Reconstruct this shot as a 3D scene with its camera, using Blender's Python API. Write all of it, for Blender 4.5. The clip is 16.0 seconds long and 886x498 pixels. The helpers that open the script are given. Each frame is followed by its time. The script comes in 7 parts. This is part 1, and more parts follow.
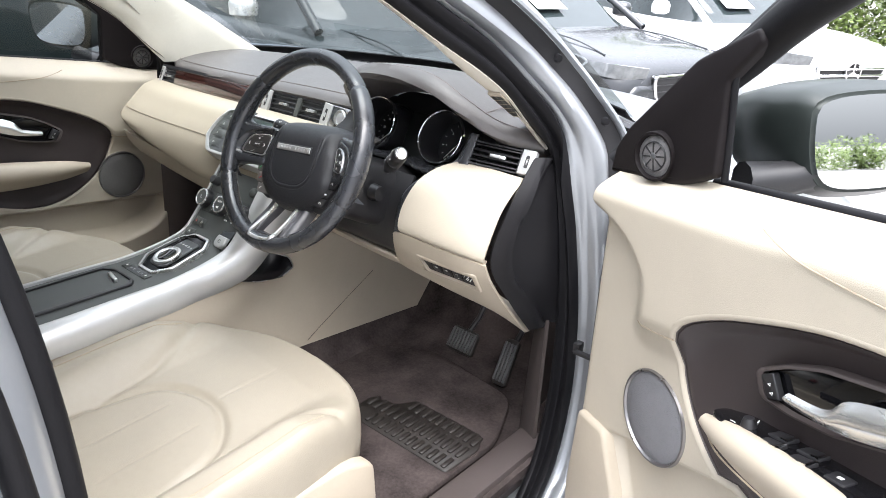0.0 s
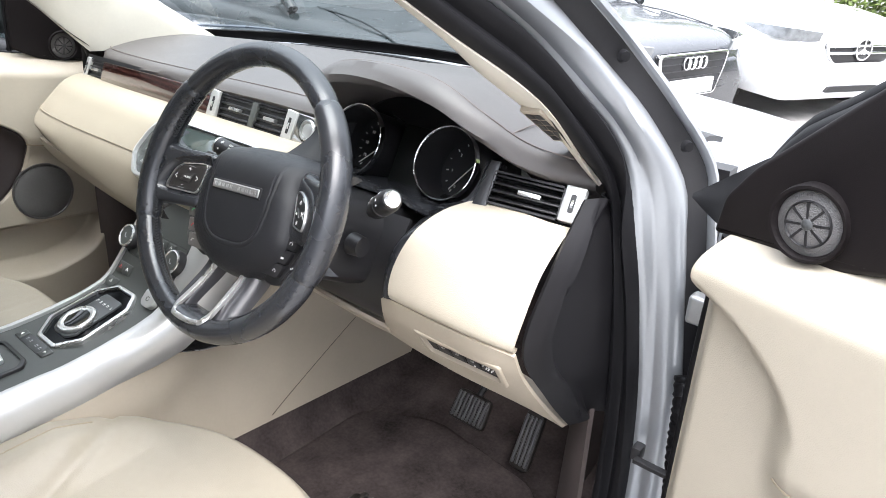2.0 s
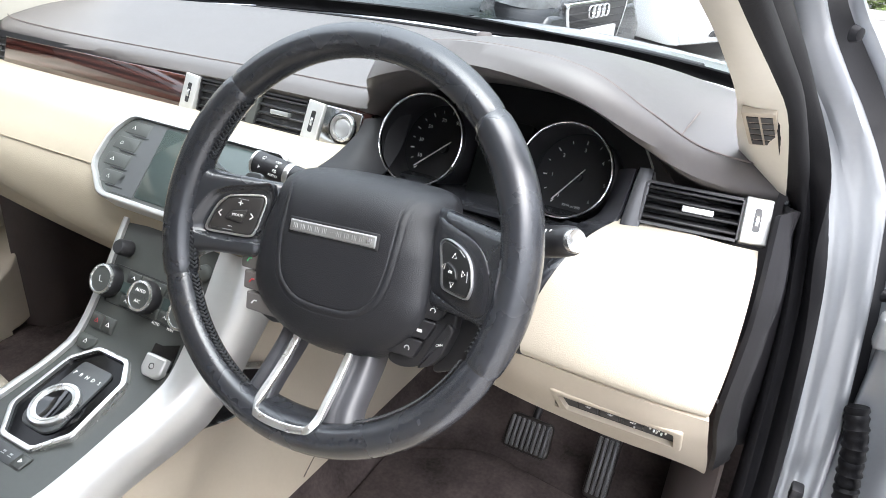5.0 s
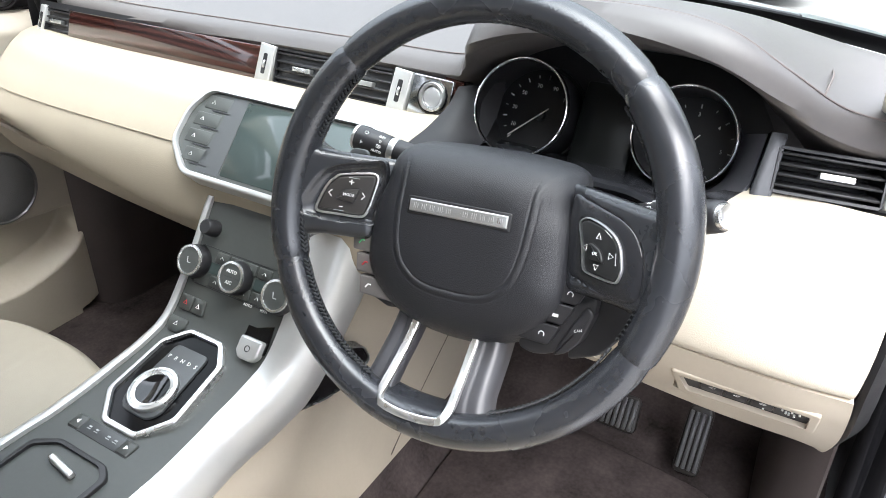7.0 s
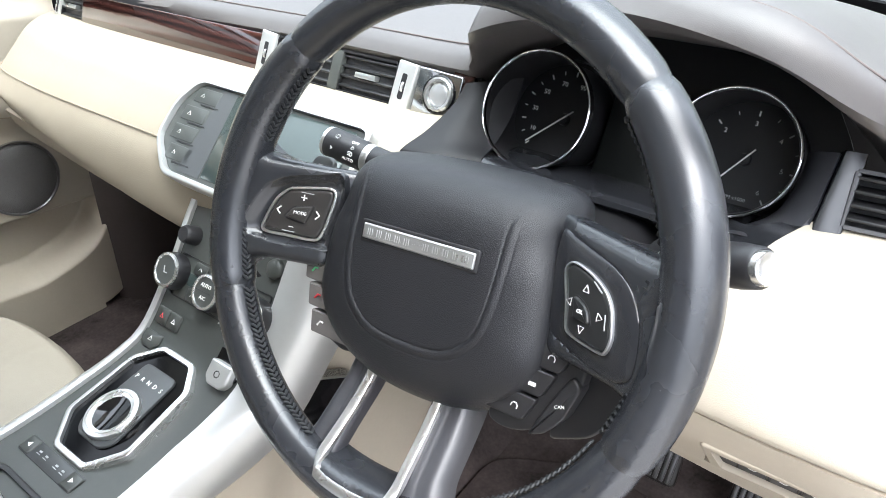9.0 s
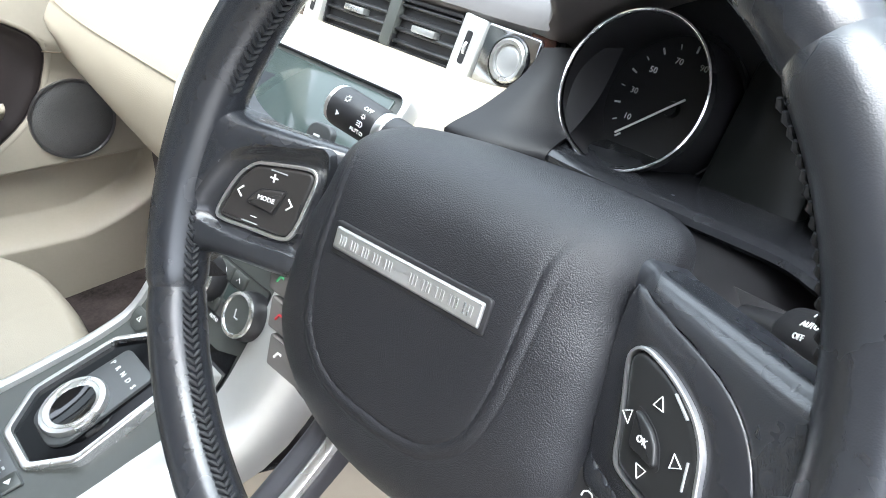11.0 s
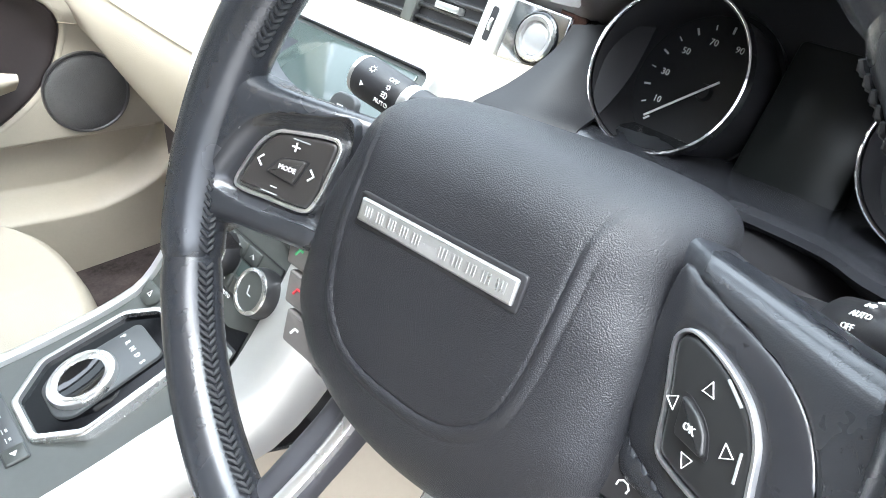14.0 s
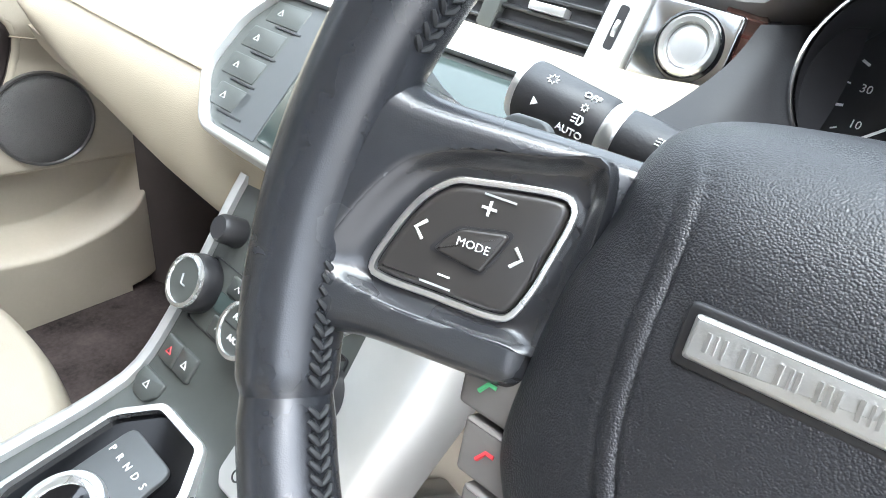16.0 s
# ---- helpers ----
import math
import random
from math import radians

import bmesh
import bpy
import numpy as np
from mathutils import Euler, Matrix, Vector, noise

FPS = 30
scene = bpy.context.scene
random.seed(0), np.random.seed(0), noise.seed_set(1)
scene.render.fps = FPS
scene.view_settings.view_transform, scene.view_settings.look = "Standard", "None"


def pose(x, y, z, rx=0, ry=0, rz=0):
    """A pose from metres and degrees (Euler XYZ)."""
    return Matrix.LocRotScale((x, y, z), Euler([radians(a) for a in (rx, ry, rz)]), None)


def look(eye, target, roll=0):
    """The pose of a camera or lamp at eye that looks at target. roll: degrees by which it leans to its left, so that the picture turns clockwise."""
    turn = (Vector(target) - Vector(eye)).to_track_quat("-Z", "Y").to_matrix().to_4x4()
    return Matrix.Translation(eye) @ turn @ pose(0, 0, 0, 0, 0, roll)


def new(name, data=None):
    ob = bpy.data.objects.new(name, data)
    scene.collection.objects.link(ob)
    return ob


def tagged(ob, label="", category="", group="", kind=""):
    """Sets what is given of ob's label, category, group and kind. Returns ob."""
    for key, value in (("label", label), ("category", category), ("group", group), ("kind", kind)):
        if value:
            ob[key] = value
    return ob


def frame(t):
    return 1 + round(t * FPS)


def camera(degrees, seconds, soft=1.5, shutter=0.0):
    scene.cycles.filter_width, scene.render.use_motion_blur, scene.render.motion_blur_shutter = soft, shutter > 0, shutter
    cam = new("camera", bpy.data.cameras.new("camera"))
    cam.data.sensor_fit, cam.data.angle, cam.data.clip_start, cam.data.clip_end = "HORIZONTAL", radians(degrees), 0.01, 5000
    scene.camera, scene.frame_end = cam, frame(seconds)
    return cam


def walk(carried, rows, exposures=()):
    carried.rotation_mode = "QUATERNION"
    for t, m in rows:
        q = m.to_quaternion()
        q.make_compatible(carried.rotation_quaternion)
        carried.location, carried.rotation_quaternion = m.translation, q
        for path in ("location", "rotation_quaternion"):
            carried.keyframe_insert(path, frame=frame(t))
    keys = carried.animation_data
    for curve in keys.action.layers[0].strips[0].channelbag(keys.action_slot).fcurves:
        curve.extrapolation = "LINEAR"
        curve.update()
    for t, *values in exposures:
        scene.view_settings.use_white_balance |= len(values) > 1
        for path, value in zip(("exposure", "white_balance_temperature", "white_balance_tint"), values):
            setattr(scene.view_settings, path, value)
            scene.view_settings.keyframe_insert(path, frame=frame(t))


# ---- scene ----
cam = camera(65.0, 16.0, soft=0.9)
METRES, EYE, TILT, LEAN, TURN = 1.48, 1.42, -25.0, 0.0, 41.3
START = pose(1.38, -0.72, EYE, 3.5, 0, 0) @ pose(0, 0, 0, TILT, LEAN, TURN)
ROWS = [
    (0.0, 0.0, 0.0, 0.0, 0.0, 0.0, -0.0),
    (0.5, -0.01, 0.0658, 0.0183, -0.76, -0.52, -0.02),
    (1.0, -0.0026, 0.1437, 0.0523, -1.19, -0.87, 0.2),
    (1.5, 0.0018, 0.2085, 0.0738, -1.41, -1.37, 0.49),
    (2.0, -0.0207, 0.2593, 0.0893, -1.22, -1.88, 0.66),
    (2.5, -0.0544, 0.3219, 0.1078, -2.05, -2.54, 0.95),
    (3.0, -0.0869, 0.3686, 0.1226, -5.0, -4.02, 1.97),
    (3.5, -0.1221, 0.3911, 0.1354, -7.23, -4.61, 2.43),
    (6.0, -0.237, 0.4573, 0.1643, -12.67, -8.03, 4.96),
    (6.5, -0.2501, 0.4691, 0.1667, -10.94, -8.78, 5.36),
    (7.0, -0.2531, 0.4709, 0.1676, -9.62, -9.25, 5.6),
    (7.5, -0.2513, 0.4724, 0.1676, -9.15, -9.46, 5.77),
    (8.0, -0.2417, 0.4802, 0.1627, -9.0, -9.61, 5.85),
    (8.5, -0.2124, 0.5097, 0.1669, -6.49, -9.43, 5.35),
    (11.0, -0.1546, 0.6625, 0.1673, 5.56, -10.5, -1.6),
    (11.5, -0.1592, 0.6641, 0.1663, 6.06, -10.87, -2.2),
    (12.0, -0.1614, 0.669, 0.167, 6.25, -11.07, -2.44),
    (12.5, -0.1636, 0.6718, 0.1663, 6.37, -11.25, -2.69),
    (13.0, -0.1632, 0.6707, 0.1678, 6.56, -11.35, -2.98),
    (13.5, -0.1575, 0.6699, 0.166, 6.52, -11.43, -3.08),
    (14.0, -0.1617, 0.6705, 0.1612, 6.47, -11.48, -3.17),
    (14.5, -0.1662, 0.6749, 0.1535, 6.4, -11.44, -3.11),
    (15.0, -0.1837, 0.6987, 0.1467, 5.16, -10.42, -2.93),
    (15.5, -0.2137, 0.7349, 0.1484, 3.14, -9.35, -2.81),
    (16.0, -0.2429, 0.7687, 0.1583, 2.57, -9.05, -3.02),
]
walk(cam, [(t, START @ pose(METRES * x, METRES * y, METRES * z, 90 + pitch, roll, yaw)) for t, x, y, z, yaw, pitch, roll in ROWS],
     exposures=((0.0, 1.40, 6250, 11), (3.5, 1.80, 6200, 11), (8.0, 1.95, 6150, 10), (12.0, 2.43, 5950, 8), (15.0, 2.75, 5950, 8), (16.0, 2.63, 5950, 8)))

# ---- world and light ----
world = bpy.data.worlds.new("overcast_sky")
scene.world = world
world.use_nodes = True
wn, wl = world.node_tree.nodes, world.node_tree.links
sky = wn.new("ShaderNodeTexSky")
sky.sky_type, sky.sun_disc = "NISHITA", False
sky.sun_elevation, sky.sun_rotation = radians(62), radians(114)
sky.air_density, sky.dust_density, sky.ozone_density = 1.0, 5.0, 1.0
grey = wn.new("ShaderNodeMixRGB")
grey.blend_type, grey.inputs[0].default_value = "MIX", 0.75
grey.inputs[2].default_value = (11.0, 11.3, 11.8, 1)
wl.new(sky.outputs[0], grey.inputs[1])
# an overcast sky is brightest overhead and dimmer towards the horizon
co, sep, rng, mul = wn.new("ShaderNodeTexCoord"), wn.new("ShaderNodeSeparateXYZ"), wn.new("ShaderNodeMapRange"), wn.new("ShaderNodeMixRGB")
rng.inputs["To Min"].default_value, rng.inputs["To Max"].default_value = 0.15, 1.72
mul.blend_type, mul.inputs[0].default_value = "MULTIPLY", 1.0
wl.new(co.outputs["Generated"], sep.inputs[0])
wl.new(sep.outputs["Z"], rng.inputs["Value"])
wl.new(grey.outputs[0], mul.inputs[1])
wl.new(rng.outputs[0], mul.inputs[2])
wl.new(mul.outputs[0], wn["Background"].inputs[0])
wn["Background"].inputs[1].default_value = 0.13

sun_data = bpy.data.lights.new("sun", "SUN")
sun_data.energy, sun_data.angle, sun_data.color = 2.7, radians(60), (1.0, 0.97, 0.93)
sun = new("sun", sun_data)
sun.matrix_world = look((2.5, -1.6, 7.6), (0, 0, 0))


# ---- small toolbox ----
from mathutils import bvhtree


def lerp(a, b, t):
    return a + (b - a) * t


def spline(pts, n, closed=False):
    """n points evenly along a smooth curve through pts."""
    pts = [Vector(p) for p in pts]
    m = len(pts)
    out, segs = [], m if closed else m - 1
    for k in range(segs * 24 + (0 if closed else 1)):
        i, t = divmod(k, 24)
        t /= 24
        if not closed and i == m - 1:
            i, t = m - 2, 1.0
        if closed:
            p = [pts[(i + j) % m] for j in (-1, 0, 1, 2)]
        else:
            p = [pts[max(0, min(m - 1, i + j))] for j in (-1, 0, 1, 2)]
        out.append(0.5 * (2 * p[1] + (p[2] - p[0]) * t + (2 * p[0] - 5 * p[1] + 4 * p[2] - p[3]) * t * t
                          + (3 * p[1] - p[0] - 3 * p[2] + p[3]) * t ** 3))
    if closed:
        out.append(out[0])
    lens = [0.0]
    for a, b in zip(out, out[1:]):
        lens.append(lens[-1] + (b - a).length)
    res, j = [], 0
    count = n if closed else n - 1
    for k in range(n):
        d = lens[-1] * k / count
        while j < len(lens) - 2 and lens[j + 1] < d:
            j += 1
        f = (d - lens[j]) / max(1e-9, lens[j + 1] - lens[j])
        res.append(out[j].lerp(out[j + 1], f))
    return res


def rounded(pts, r, k=4):
    """A closed outline with its corners rounded by about r."""
    pts = [Vector((*p, 0)[:3]) for p in pts]
    out = []
    for i, p in enumerate(pts):
        a, b = pts[i - 1] - p, pts[(i + 1) % len(pts)] - p
        d = min(r, a.length * 0.45, b.length * 0.45)
        p0, p1 = p + a.normalized() * d, p + b.normalized() * d
        for j in range(k + 1):
            t = j / k
            out.append(p0 * (1 - t) ** 2 + p * 2 * t * (1 - t) + p1 * t * t)
    return out


def thing(name, at, label, category, group="", kind=""):
    ob = new(name)
    ob.location = at
    ob.empty_display_size = 0.05
    return tagged(ob, label, category, group, kind)


def under(ob, parent):
    if parent is not None:
        ob.parent = parent
        ob.matrix_parent_inverse = Matrix.Translation(-Vector(parent.location))
    return ob


def part(name, bm, material, parent=None, label="", smooth=50, m=None):
    """Links a bmesh, given in the car's own metres, as ONE mesh object under a thing or a part."""
    if m is not None:
        bm.transform(m)
    bmesh.ops.recalc_face_normals(bm, faces=bm.faces)
    me = bpy.data.meshes.new(name)
    bm.to_mesh(me)
    bm.free()
    if smooth:
        me.shade_smooth()
        me.set_sharp_from_angle(angle=radians(smooth))
    me.materials.append(material)
    ob = new(name, me)
    under(ob, parent)
    if label:
        ob["label"] = label
    return ob


def join(*bms):
    out = bmesh.new()
    for b in bms:
        me = bpy.data.meshes.new("tmp")
        b.to_mesh(me)
        b.free()
        out.from_mesh(me)
        bpy.data.meshes.remove(me)
    return out


def loft(rows, close_u=False, close_v=False, caps=False):
    """A skin over rows of points; u runs along a row, v from row to row."""
    bm = bmesh.new()
    vs = [[bm.verts.new(p) for p in r] for r in rows]
    nu, nv = len(rows[0]), len(rows)
    for j in range(nv if close_v else nv - 1):
        for i in range(nu if close_u else nu - 1):
            q = [vs[j][i], vs[j][(i + 1) % nu], vs[(j + 1) % nv][(i + 1) % nu], vs[(j + 1) % nv][i]]
            if len(set(q)) == 4:
                bm.faces.new(q)
    if caps:
        bm.faces.new(vs[0])
        bm.faces.new(vs[-1])
    return bm


def skin(rows, nu, nv, thick=0.0):
    """A smooth skin through a coarse net of control rows, with thickness when asked for."""
    a = [spline(r, nu) for r in rows]
    cols = [spline([r[i] for r in a], nv) for i in range(nu)]
    net = [[cols[i][j] for i in range(nu)] for j in range(nv)]
    bm = loft(net)
    if thick:
        bmesh.ops.recalc_face_normals(bm, faces=bm.faces)
        bmesh.ops.solidify(bm, geom=bm.faces[:], thickness=thick)
    return bm


def slab(outline, z0, z1, bevel=0.0, seg=2, m=None, hole=None):
    """An outline in x, y drawn up from z0 to z1, its upper rim bevelled; hole: an inner outline of as many points."""
    bm = bmesh.new()
    o = [Vector((*p, 0)[:3]) for p in outline]
    n = len(o)
    cen = sum(o, Vector()) / n

    def ring(pts, z):
        return [bm.verts.new((p.x, p.y, z)) for p in pts]

    def inset(pts, d):
        out = []
        for i, p in enumerate(pts):
            t = pts[(i + 1) % n] - pts[i - 1]
            nn = Vector((-t.y, t.x, 0))
            nn = nn.normalized() if nn.length > 1e-9 else Vector()
            if nn.dot(cen - p) < 0:
                nn = -nn
            out.append(p + nn * d)
        return out

    def bridge(a, b):
        for i in range(n):
            bm.faces.new((a[i], a[(i + 1) % n], b[(i + 1) % n], b[i]))
    up = 1 if z1 > z0 else -1
    rings = [ring(o, z0)]
    for k in range(seg + 1) if bevel else [seg]:
        a = math.pi / 2 * k / seg
        d = bevel * (1 - math.cos(a)) if bevel else 0
        rings.append(ring(inset(o, d), z1 - up * bevel * (1 - math.sin(a))))
    for a, b in zip(rings, rings[1:]):
        bridge(a, b)
    if hole:
        h = [Vector((*p, 0)[:3]) for p in hole]
        hi = [ring(h, z1), ring(h, z0)]
        bridge(rings[-1], hi[0])
        bridge(hi[0], hi[1])
        bridge(hi[1], rings[0])
    else:
        bm.faces.new(rings[-1])
        bm.faces.new(list(reversed(rings[0])))
    if m is not None:
        bm.transform(m)
    return bm


def box(x0, x1, y0, y1, z0, z1, bevel=0.0, seg=2, m=None):
    bm = bmesh.new()
    bmesh.ops.create_cube(bm, size=1.0)
    bm.transform(Matrix.Translation(((x0 + x1) / 2, (y0 + y1) / 2, (z0 + z1) / 2)) @ Matrix.Diagonal((x1 - x0, y1 - y0, z1 - z0, 1)))
    if bevel:
        bmesh.ops.bevel(bm, geom=bm.edges[:], offset=bevel, segments=seg, affect="EDGES", profile=0.6)
    if m is not None:
        bm.transform(m)
    return bm


def tube(pts, r, n=12, closed=False, flat=1.0, up=(0, 0, 1), m=None):
    """A round bar along pts; r a number or one for each point; flat squeezes it along up."""
    pts = [Vector(p) for p in pts]
    rs = r if isinstance(r, (list, tuple)) else [r] * len(pts)
    rows, c = [], len(pts)
    for i, p in enumerate(pts):
        a = pts[i - 1] if i or closed else p
        b = pts[(i + 1) % c] if i < c - 1 or closed else p
        t = (b - a).normalized()
        s = t.cross(Vector(up))
        s = s.normalized() if s.length > 1e-6 else t.orthogonal().normalized()
        w = s.cross(t)
        rows.append([p + s * math.cos(2 * math.pi * k / n) * rs[i] + w * math.sin(2 * math.pi * k / n) * rs[i] * flat for k in range(n)])
    bm = loft(rows, close_u=True, close_v=closed, caps=not closed)
    if m is not None:
        bm.transform(m)
    return bm


def lathe(profile, n=32, m=None, sx=1.0, sy=1.0, caps=False):
    """A turned body: profile of (radius, height) round z."""
    rows = [[(r * math.cos(2 * math.pi * k / n) * sx, r * math.sin(2 * math.pi * k / n) * sy, h) for k in range(n)] for r, h in profile]
    bm = loft(rows, close_u=True)
    bmesh.ops.remove_doubles(bm, verts=bm.verts[:], dist=1e-6)
    for ring in (0, -1) if caps else ():
        if profile[ring][0] > 1e-6:
            edges = [e for e in bm.edges if e.is_boundary and abs(e.verts[0].co.z - profile[ring][1]) < 1e-7 and abs(e.verts[1].co.z - profile[ring][1]) < 1e-7]
            if edges:
                bmesh.ops.contextual_create(bm, geom=edges)
    if m is not None:
        bm.transform(m)
    return bm


def words(s, size, m, material, parent, name="lettering", depth=0.0003, spacing=1.0):
    cu = bpy.data.curves.new("tmp", "FONT")
    cu.body, cu.size, cu.extrude, cu.align_x, cu.align_y, cu.space_character = s, size, depth, "CENTER", "CENTER", spacing
    cu.resolution_u = 2
    ob = bpy.data.objects.new("tmp", cu)
    me = bpy.data.meshes.new_from_object(ob)
    bpy.data.objects.remove(ob)
    bm = bmesh.new()
    bm.from_mesh(me)
    bpy.data.meshes.remove(me)
    return part(name, bm, material, parent, smooth=0, m=m)


def frame_axes(at, x, y):
    """A pose from an origin, an x direction and a rough y direction."""
    x = Vector(x).normalized()
    z = x.cross(Vector(y)).normalized()
    y = z.cross(x)
    return Matrix(((x.x, y.x, z.x, at[0]), (x.y, y.y, z.y, at[1]), (x.z, y.z, z.z, at[2]), (0, 0, 0, 1)))


# ---- materials ----
def paint(name, colour, rough=0.5, metal=0.0, var=0.06, scale=12.0, bump=0.0, bump_scale=300.0, coat=0.0, spec=0.5,
          kind="noise", second=None, rough_var=0.08):
    """A surface with a broad and a fine variation of its colour, a fine relief and uneven gloss."""
    m = bpy.data.materials.new(name)
    m.use_nodes = True
    n, l = m.node_tree.nodes, m.node_tree.links
    b = n["Principled BSDF"]
    b.inputs["Metallic"].default_value = metal
    b.inputs["Coat Weight"].default_value = coat
    b.inputs["Coat Roughness"].default_value = 0.06
    b.inputs["Specular IOR Level"].default_value = spec
    co = n.new("ShaderNodeTexCoord")
    big = n.new("ShaderNodeTexNoise")
    big.inputs["Scale"].default_value, big.inputs["Detail"].default_value = scale, 5
    fine = n.new("ShaderNodeTexNoise")
    fine.inputs["Scale"].default_value, fine.inputs["Detail"].default_value = scale * 14, 3
    mix = n.new("ShaderNodeMath")
    mix.operation = "MULTIPLY_ADD"
    mix.inputs[1].default_value = 0.35
    l.new(co.outputs["Object"], big.inputs["Vector"])
    l.new(co.outputs["Object"], fine.inputs["Vector"])
    l.new(fine.outputs["Fac"], mix.inputs[0])
    l.new(big.outputs["Fac"], mix.inputs[2])
    ramp = n.new("ShaderNodeValToRGB")
    dark = [max(0.0, c * (1 - var * 2.2)) for c in colour]
    lite = [min(1.0, c * (1 + var * 1.2)) for c in (second or colour)]
    ramp.color_ramp.elements[0].position, ramp.color_ramp.elements[0].color = 0.35, (*dark, 1)
    ramp.color_ramp.elements[1].position, ramp.color_ramp.elements[1].color = 0.95, (*lite, 1)
    l.new(mix.outputs[0], ramp.inputs[0])
    l.new(ramp.outputs[0], b.inputs["Base Color"])
    rr = n.new("ShaderNodeMapRange")
    rr.inputs["To Min"].default_value, rr.inputs["To Max"].default_value = max(0.02, rough - rough_var), min(1, rough + rough_var)
    l.new(big.outputs["Fac"], rr.inputs["Value"])
    l.new(rr.outputs[0], b.inputs["Roughness"])
    if bump:
        if kind == "pebble":
            tex = n.new("ShaderNodeTexVoronoi")
            tex.feature = "F1"
            out = tex.outputs["Distance"]
        elif kind == "grain":
            tex = n.new("ShaderNodeTexVoronoi")
            tex.feature = "SMOOTH_F1"
            tex.inputs["Smoothness"].default_value = 0.4
            out = tex.outputs["Distance"]
        else:
            tex = n.new("ShaderNodeTexNoise")
            tex.inputs["Detail"].default_value = 4
            out = tex.outputs["Fac"]
        tex.inputs["Scale"].default_value = bump_scale
        l.new(co.outputs["Object"], tex.inputs["Vector"])
        bp = n.new("ShaderNodeBump")
        bp.inputs["Strength"].default_value, bp.inputs["Distance"].default_value, bp.invert = abs(bump), 0.0008, bump < 0
        l.new(out, bp.inputs["Height"])
        l.new(bp.outputs[0], b.inputs["Normal"])
    return m


CREAM = paint("cream_leather", (0.47, 0.42, 0.338), 0.46, var=0.03, bump=0.25, bump_scale=900, kind="grain")
# beige of the dash roll, darkened so its dimmer light sits in the colour
SHADED_DASH_CREAM = paint("shaded_beige_leather", (0.375, 0.325, 0.248), 0.5, var=0.03, bump=0.22, bump_scale=1000, kind="grain")
CREAM_TRIM = paint("cream_moulded_trim", (0.42, 0.365, 0.288), 0.55, var=0.03, bump=0.15, bump_scale=1400)
SEAT = paint("cream_seat_leather", (0.325, 0.289, 0.230), 0.42, var=0.04, scale=7, bump=0.25, bump_scale=700, kind="grain")
INSERT_LEATHER = paint("deep_brown_leather", (0.040, 0.031, 0.031), 0.50, var=0.08, bump=0.25, bump_scale=1100, kind="grain")
BROWN = paint("dark_brown_leather", (0.098, 0.089, 0.087), 0.42, spec=0.6, var=0.06, bump=0.12, bump_scale=2000, kind="grain")
BROWN_TRIM = paint("dark_brown_plastic", (0.072, 0.058, 0.055), 0.55, var=0.08, bump=0.15, bump_scale=900)
BLACK_LEATHER = paint("black_smooth_leather", (0.0245, 0.0262, 0.0308), 0.27, spec=0.85, var=0.10, bump=0.06, bump_scale=1900, kind="grain", rough_var=0.06)
GRAIN = paint("black_grained_vinyl", (0.0150, 0.0153, 0.0182), 0.42, spec=0.55, var=0.08, bump=-0.32, bump_scale=1600, kind="pebble")
SURROUND = paint("satin_black_moulding", (0.0200, 0.0207, 0.0240), 0.26, spec=0.7, var=0.08, bump=0.03, bump_scale=1800, rough_var=0.05)
PAD_BLACK = paint("black_key_rubber", (0.016, 0.0165, 0.017), 0.40, var=0.06)
DULL_SILVER = paint("dull_silver", (0.50, 0.50, 0.51), 0.34, metal=0.9, var=0.03)
BADGE = paint("brushed_badge_silver", (0.62, 0.62, 0.61), 0.36, metal=0.85, var=0.04, bump=0.1, bump_scale=1200)
BADGE_LITE = paint("bright_badge_silver", (0.76, 0.76, 0.75), 0.30, metal=0.95, var=0.03)
PLATE_METAL = paint("polished_plate", (0.46, 0.46, 0.46), 0.14, metal=1.0, var=0.03, rough_var=0.04)
CORNER = paint("brown_black_moulding", (0.0105, 0.0085, 0.0090), 0.55, spec=0.16, var=0.1, bump=0.2, bump_scale=900)
END_PLASTIC = paint("black_moulded_end_plastic", (0.0125, 0.012, 0.0135), 0.45, spec=0.28, var=0.1, bump=0.12, bump_scale=900)
LOWER = paint("dark_soft_touch_plastic", (0.045, 0.045, 0.051), 0.40, spec=0.6, var=0.08, bump=0.08, bump_scale=1600)
# pale pillar trim, raised further to paint in the windscreen's light
LIT_PILLAR = paint("lit_ivory_moulding", (0.66, 0.62, 0.54), 0.6, var=0.03, bump=0.15, bump_scale=1300)
BLACK = paint("black_plastic", (0.0185, 0.018, 0.0197), 0.42, spec=0.5, var=0.1, bump=0.1, bump_scale=900)
GLOSS = paint("gloss_black_plastic", (0.006, 0.006, 0.007), 0.06, var=0.05, rough_var=0.02)
WELL = paint("gloss_black_selector_well", (0.0025, 0.0025, 0.003), 0.10, spec=0.12, var=0.05, rough_var=0.03)
GREY = paint("charcoal_console_paint", (0.062, 0.066, 0.062), 0.42, spec=0.45, var=0.06, bump=0.08, bump_scale=1500)
BUTTON = paint("dark_grey_button_plastic", (0.06, 0.063, 0.065), 0.42, var=0.05, bump=0.06, bump_scale=1500)
# warm grey key plastic, lightened to paint in the light on the keys
LIT_PHONE_KEY = paint("lit_warm_grey_key", (0.17, 0.158, 0.15), 0.4, var=0.05)
WARM_BUTTON = paint("warm_grey_button_plastic", (0.030, 0.0275, 0.026), 0.36, var=0.05)
SATIN = paint("satin_aluminium", (0.72, 0.72, 0.71), 0.28, metal=0.9, var=0.03, bump=0.03, bump_scale=900)
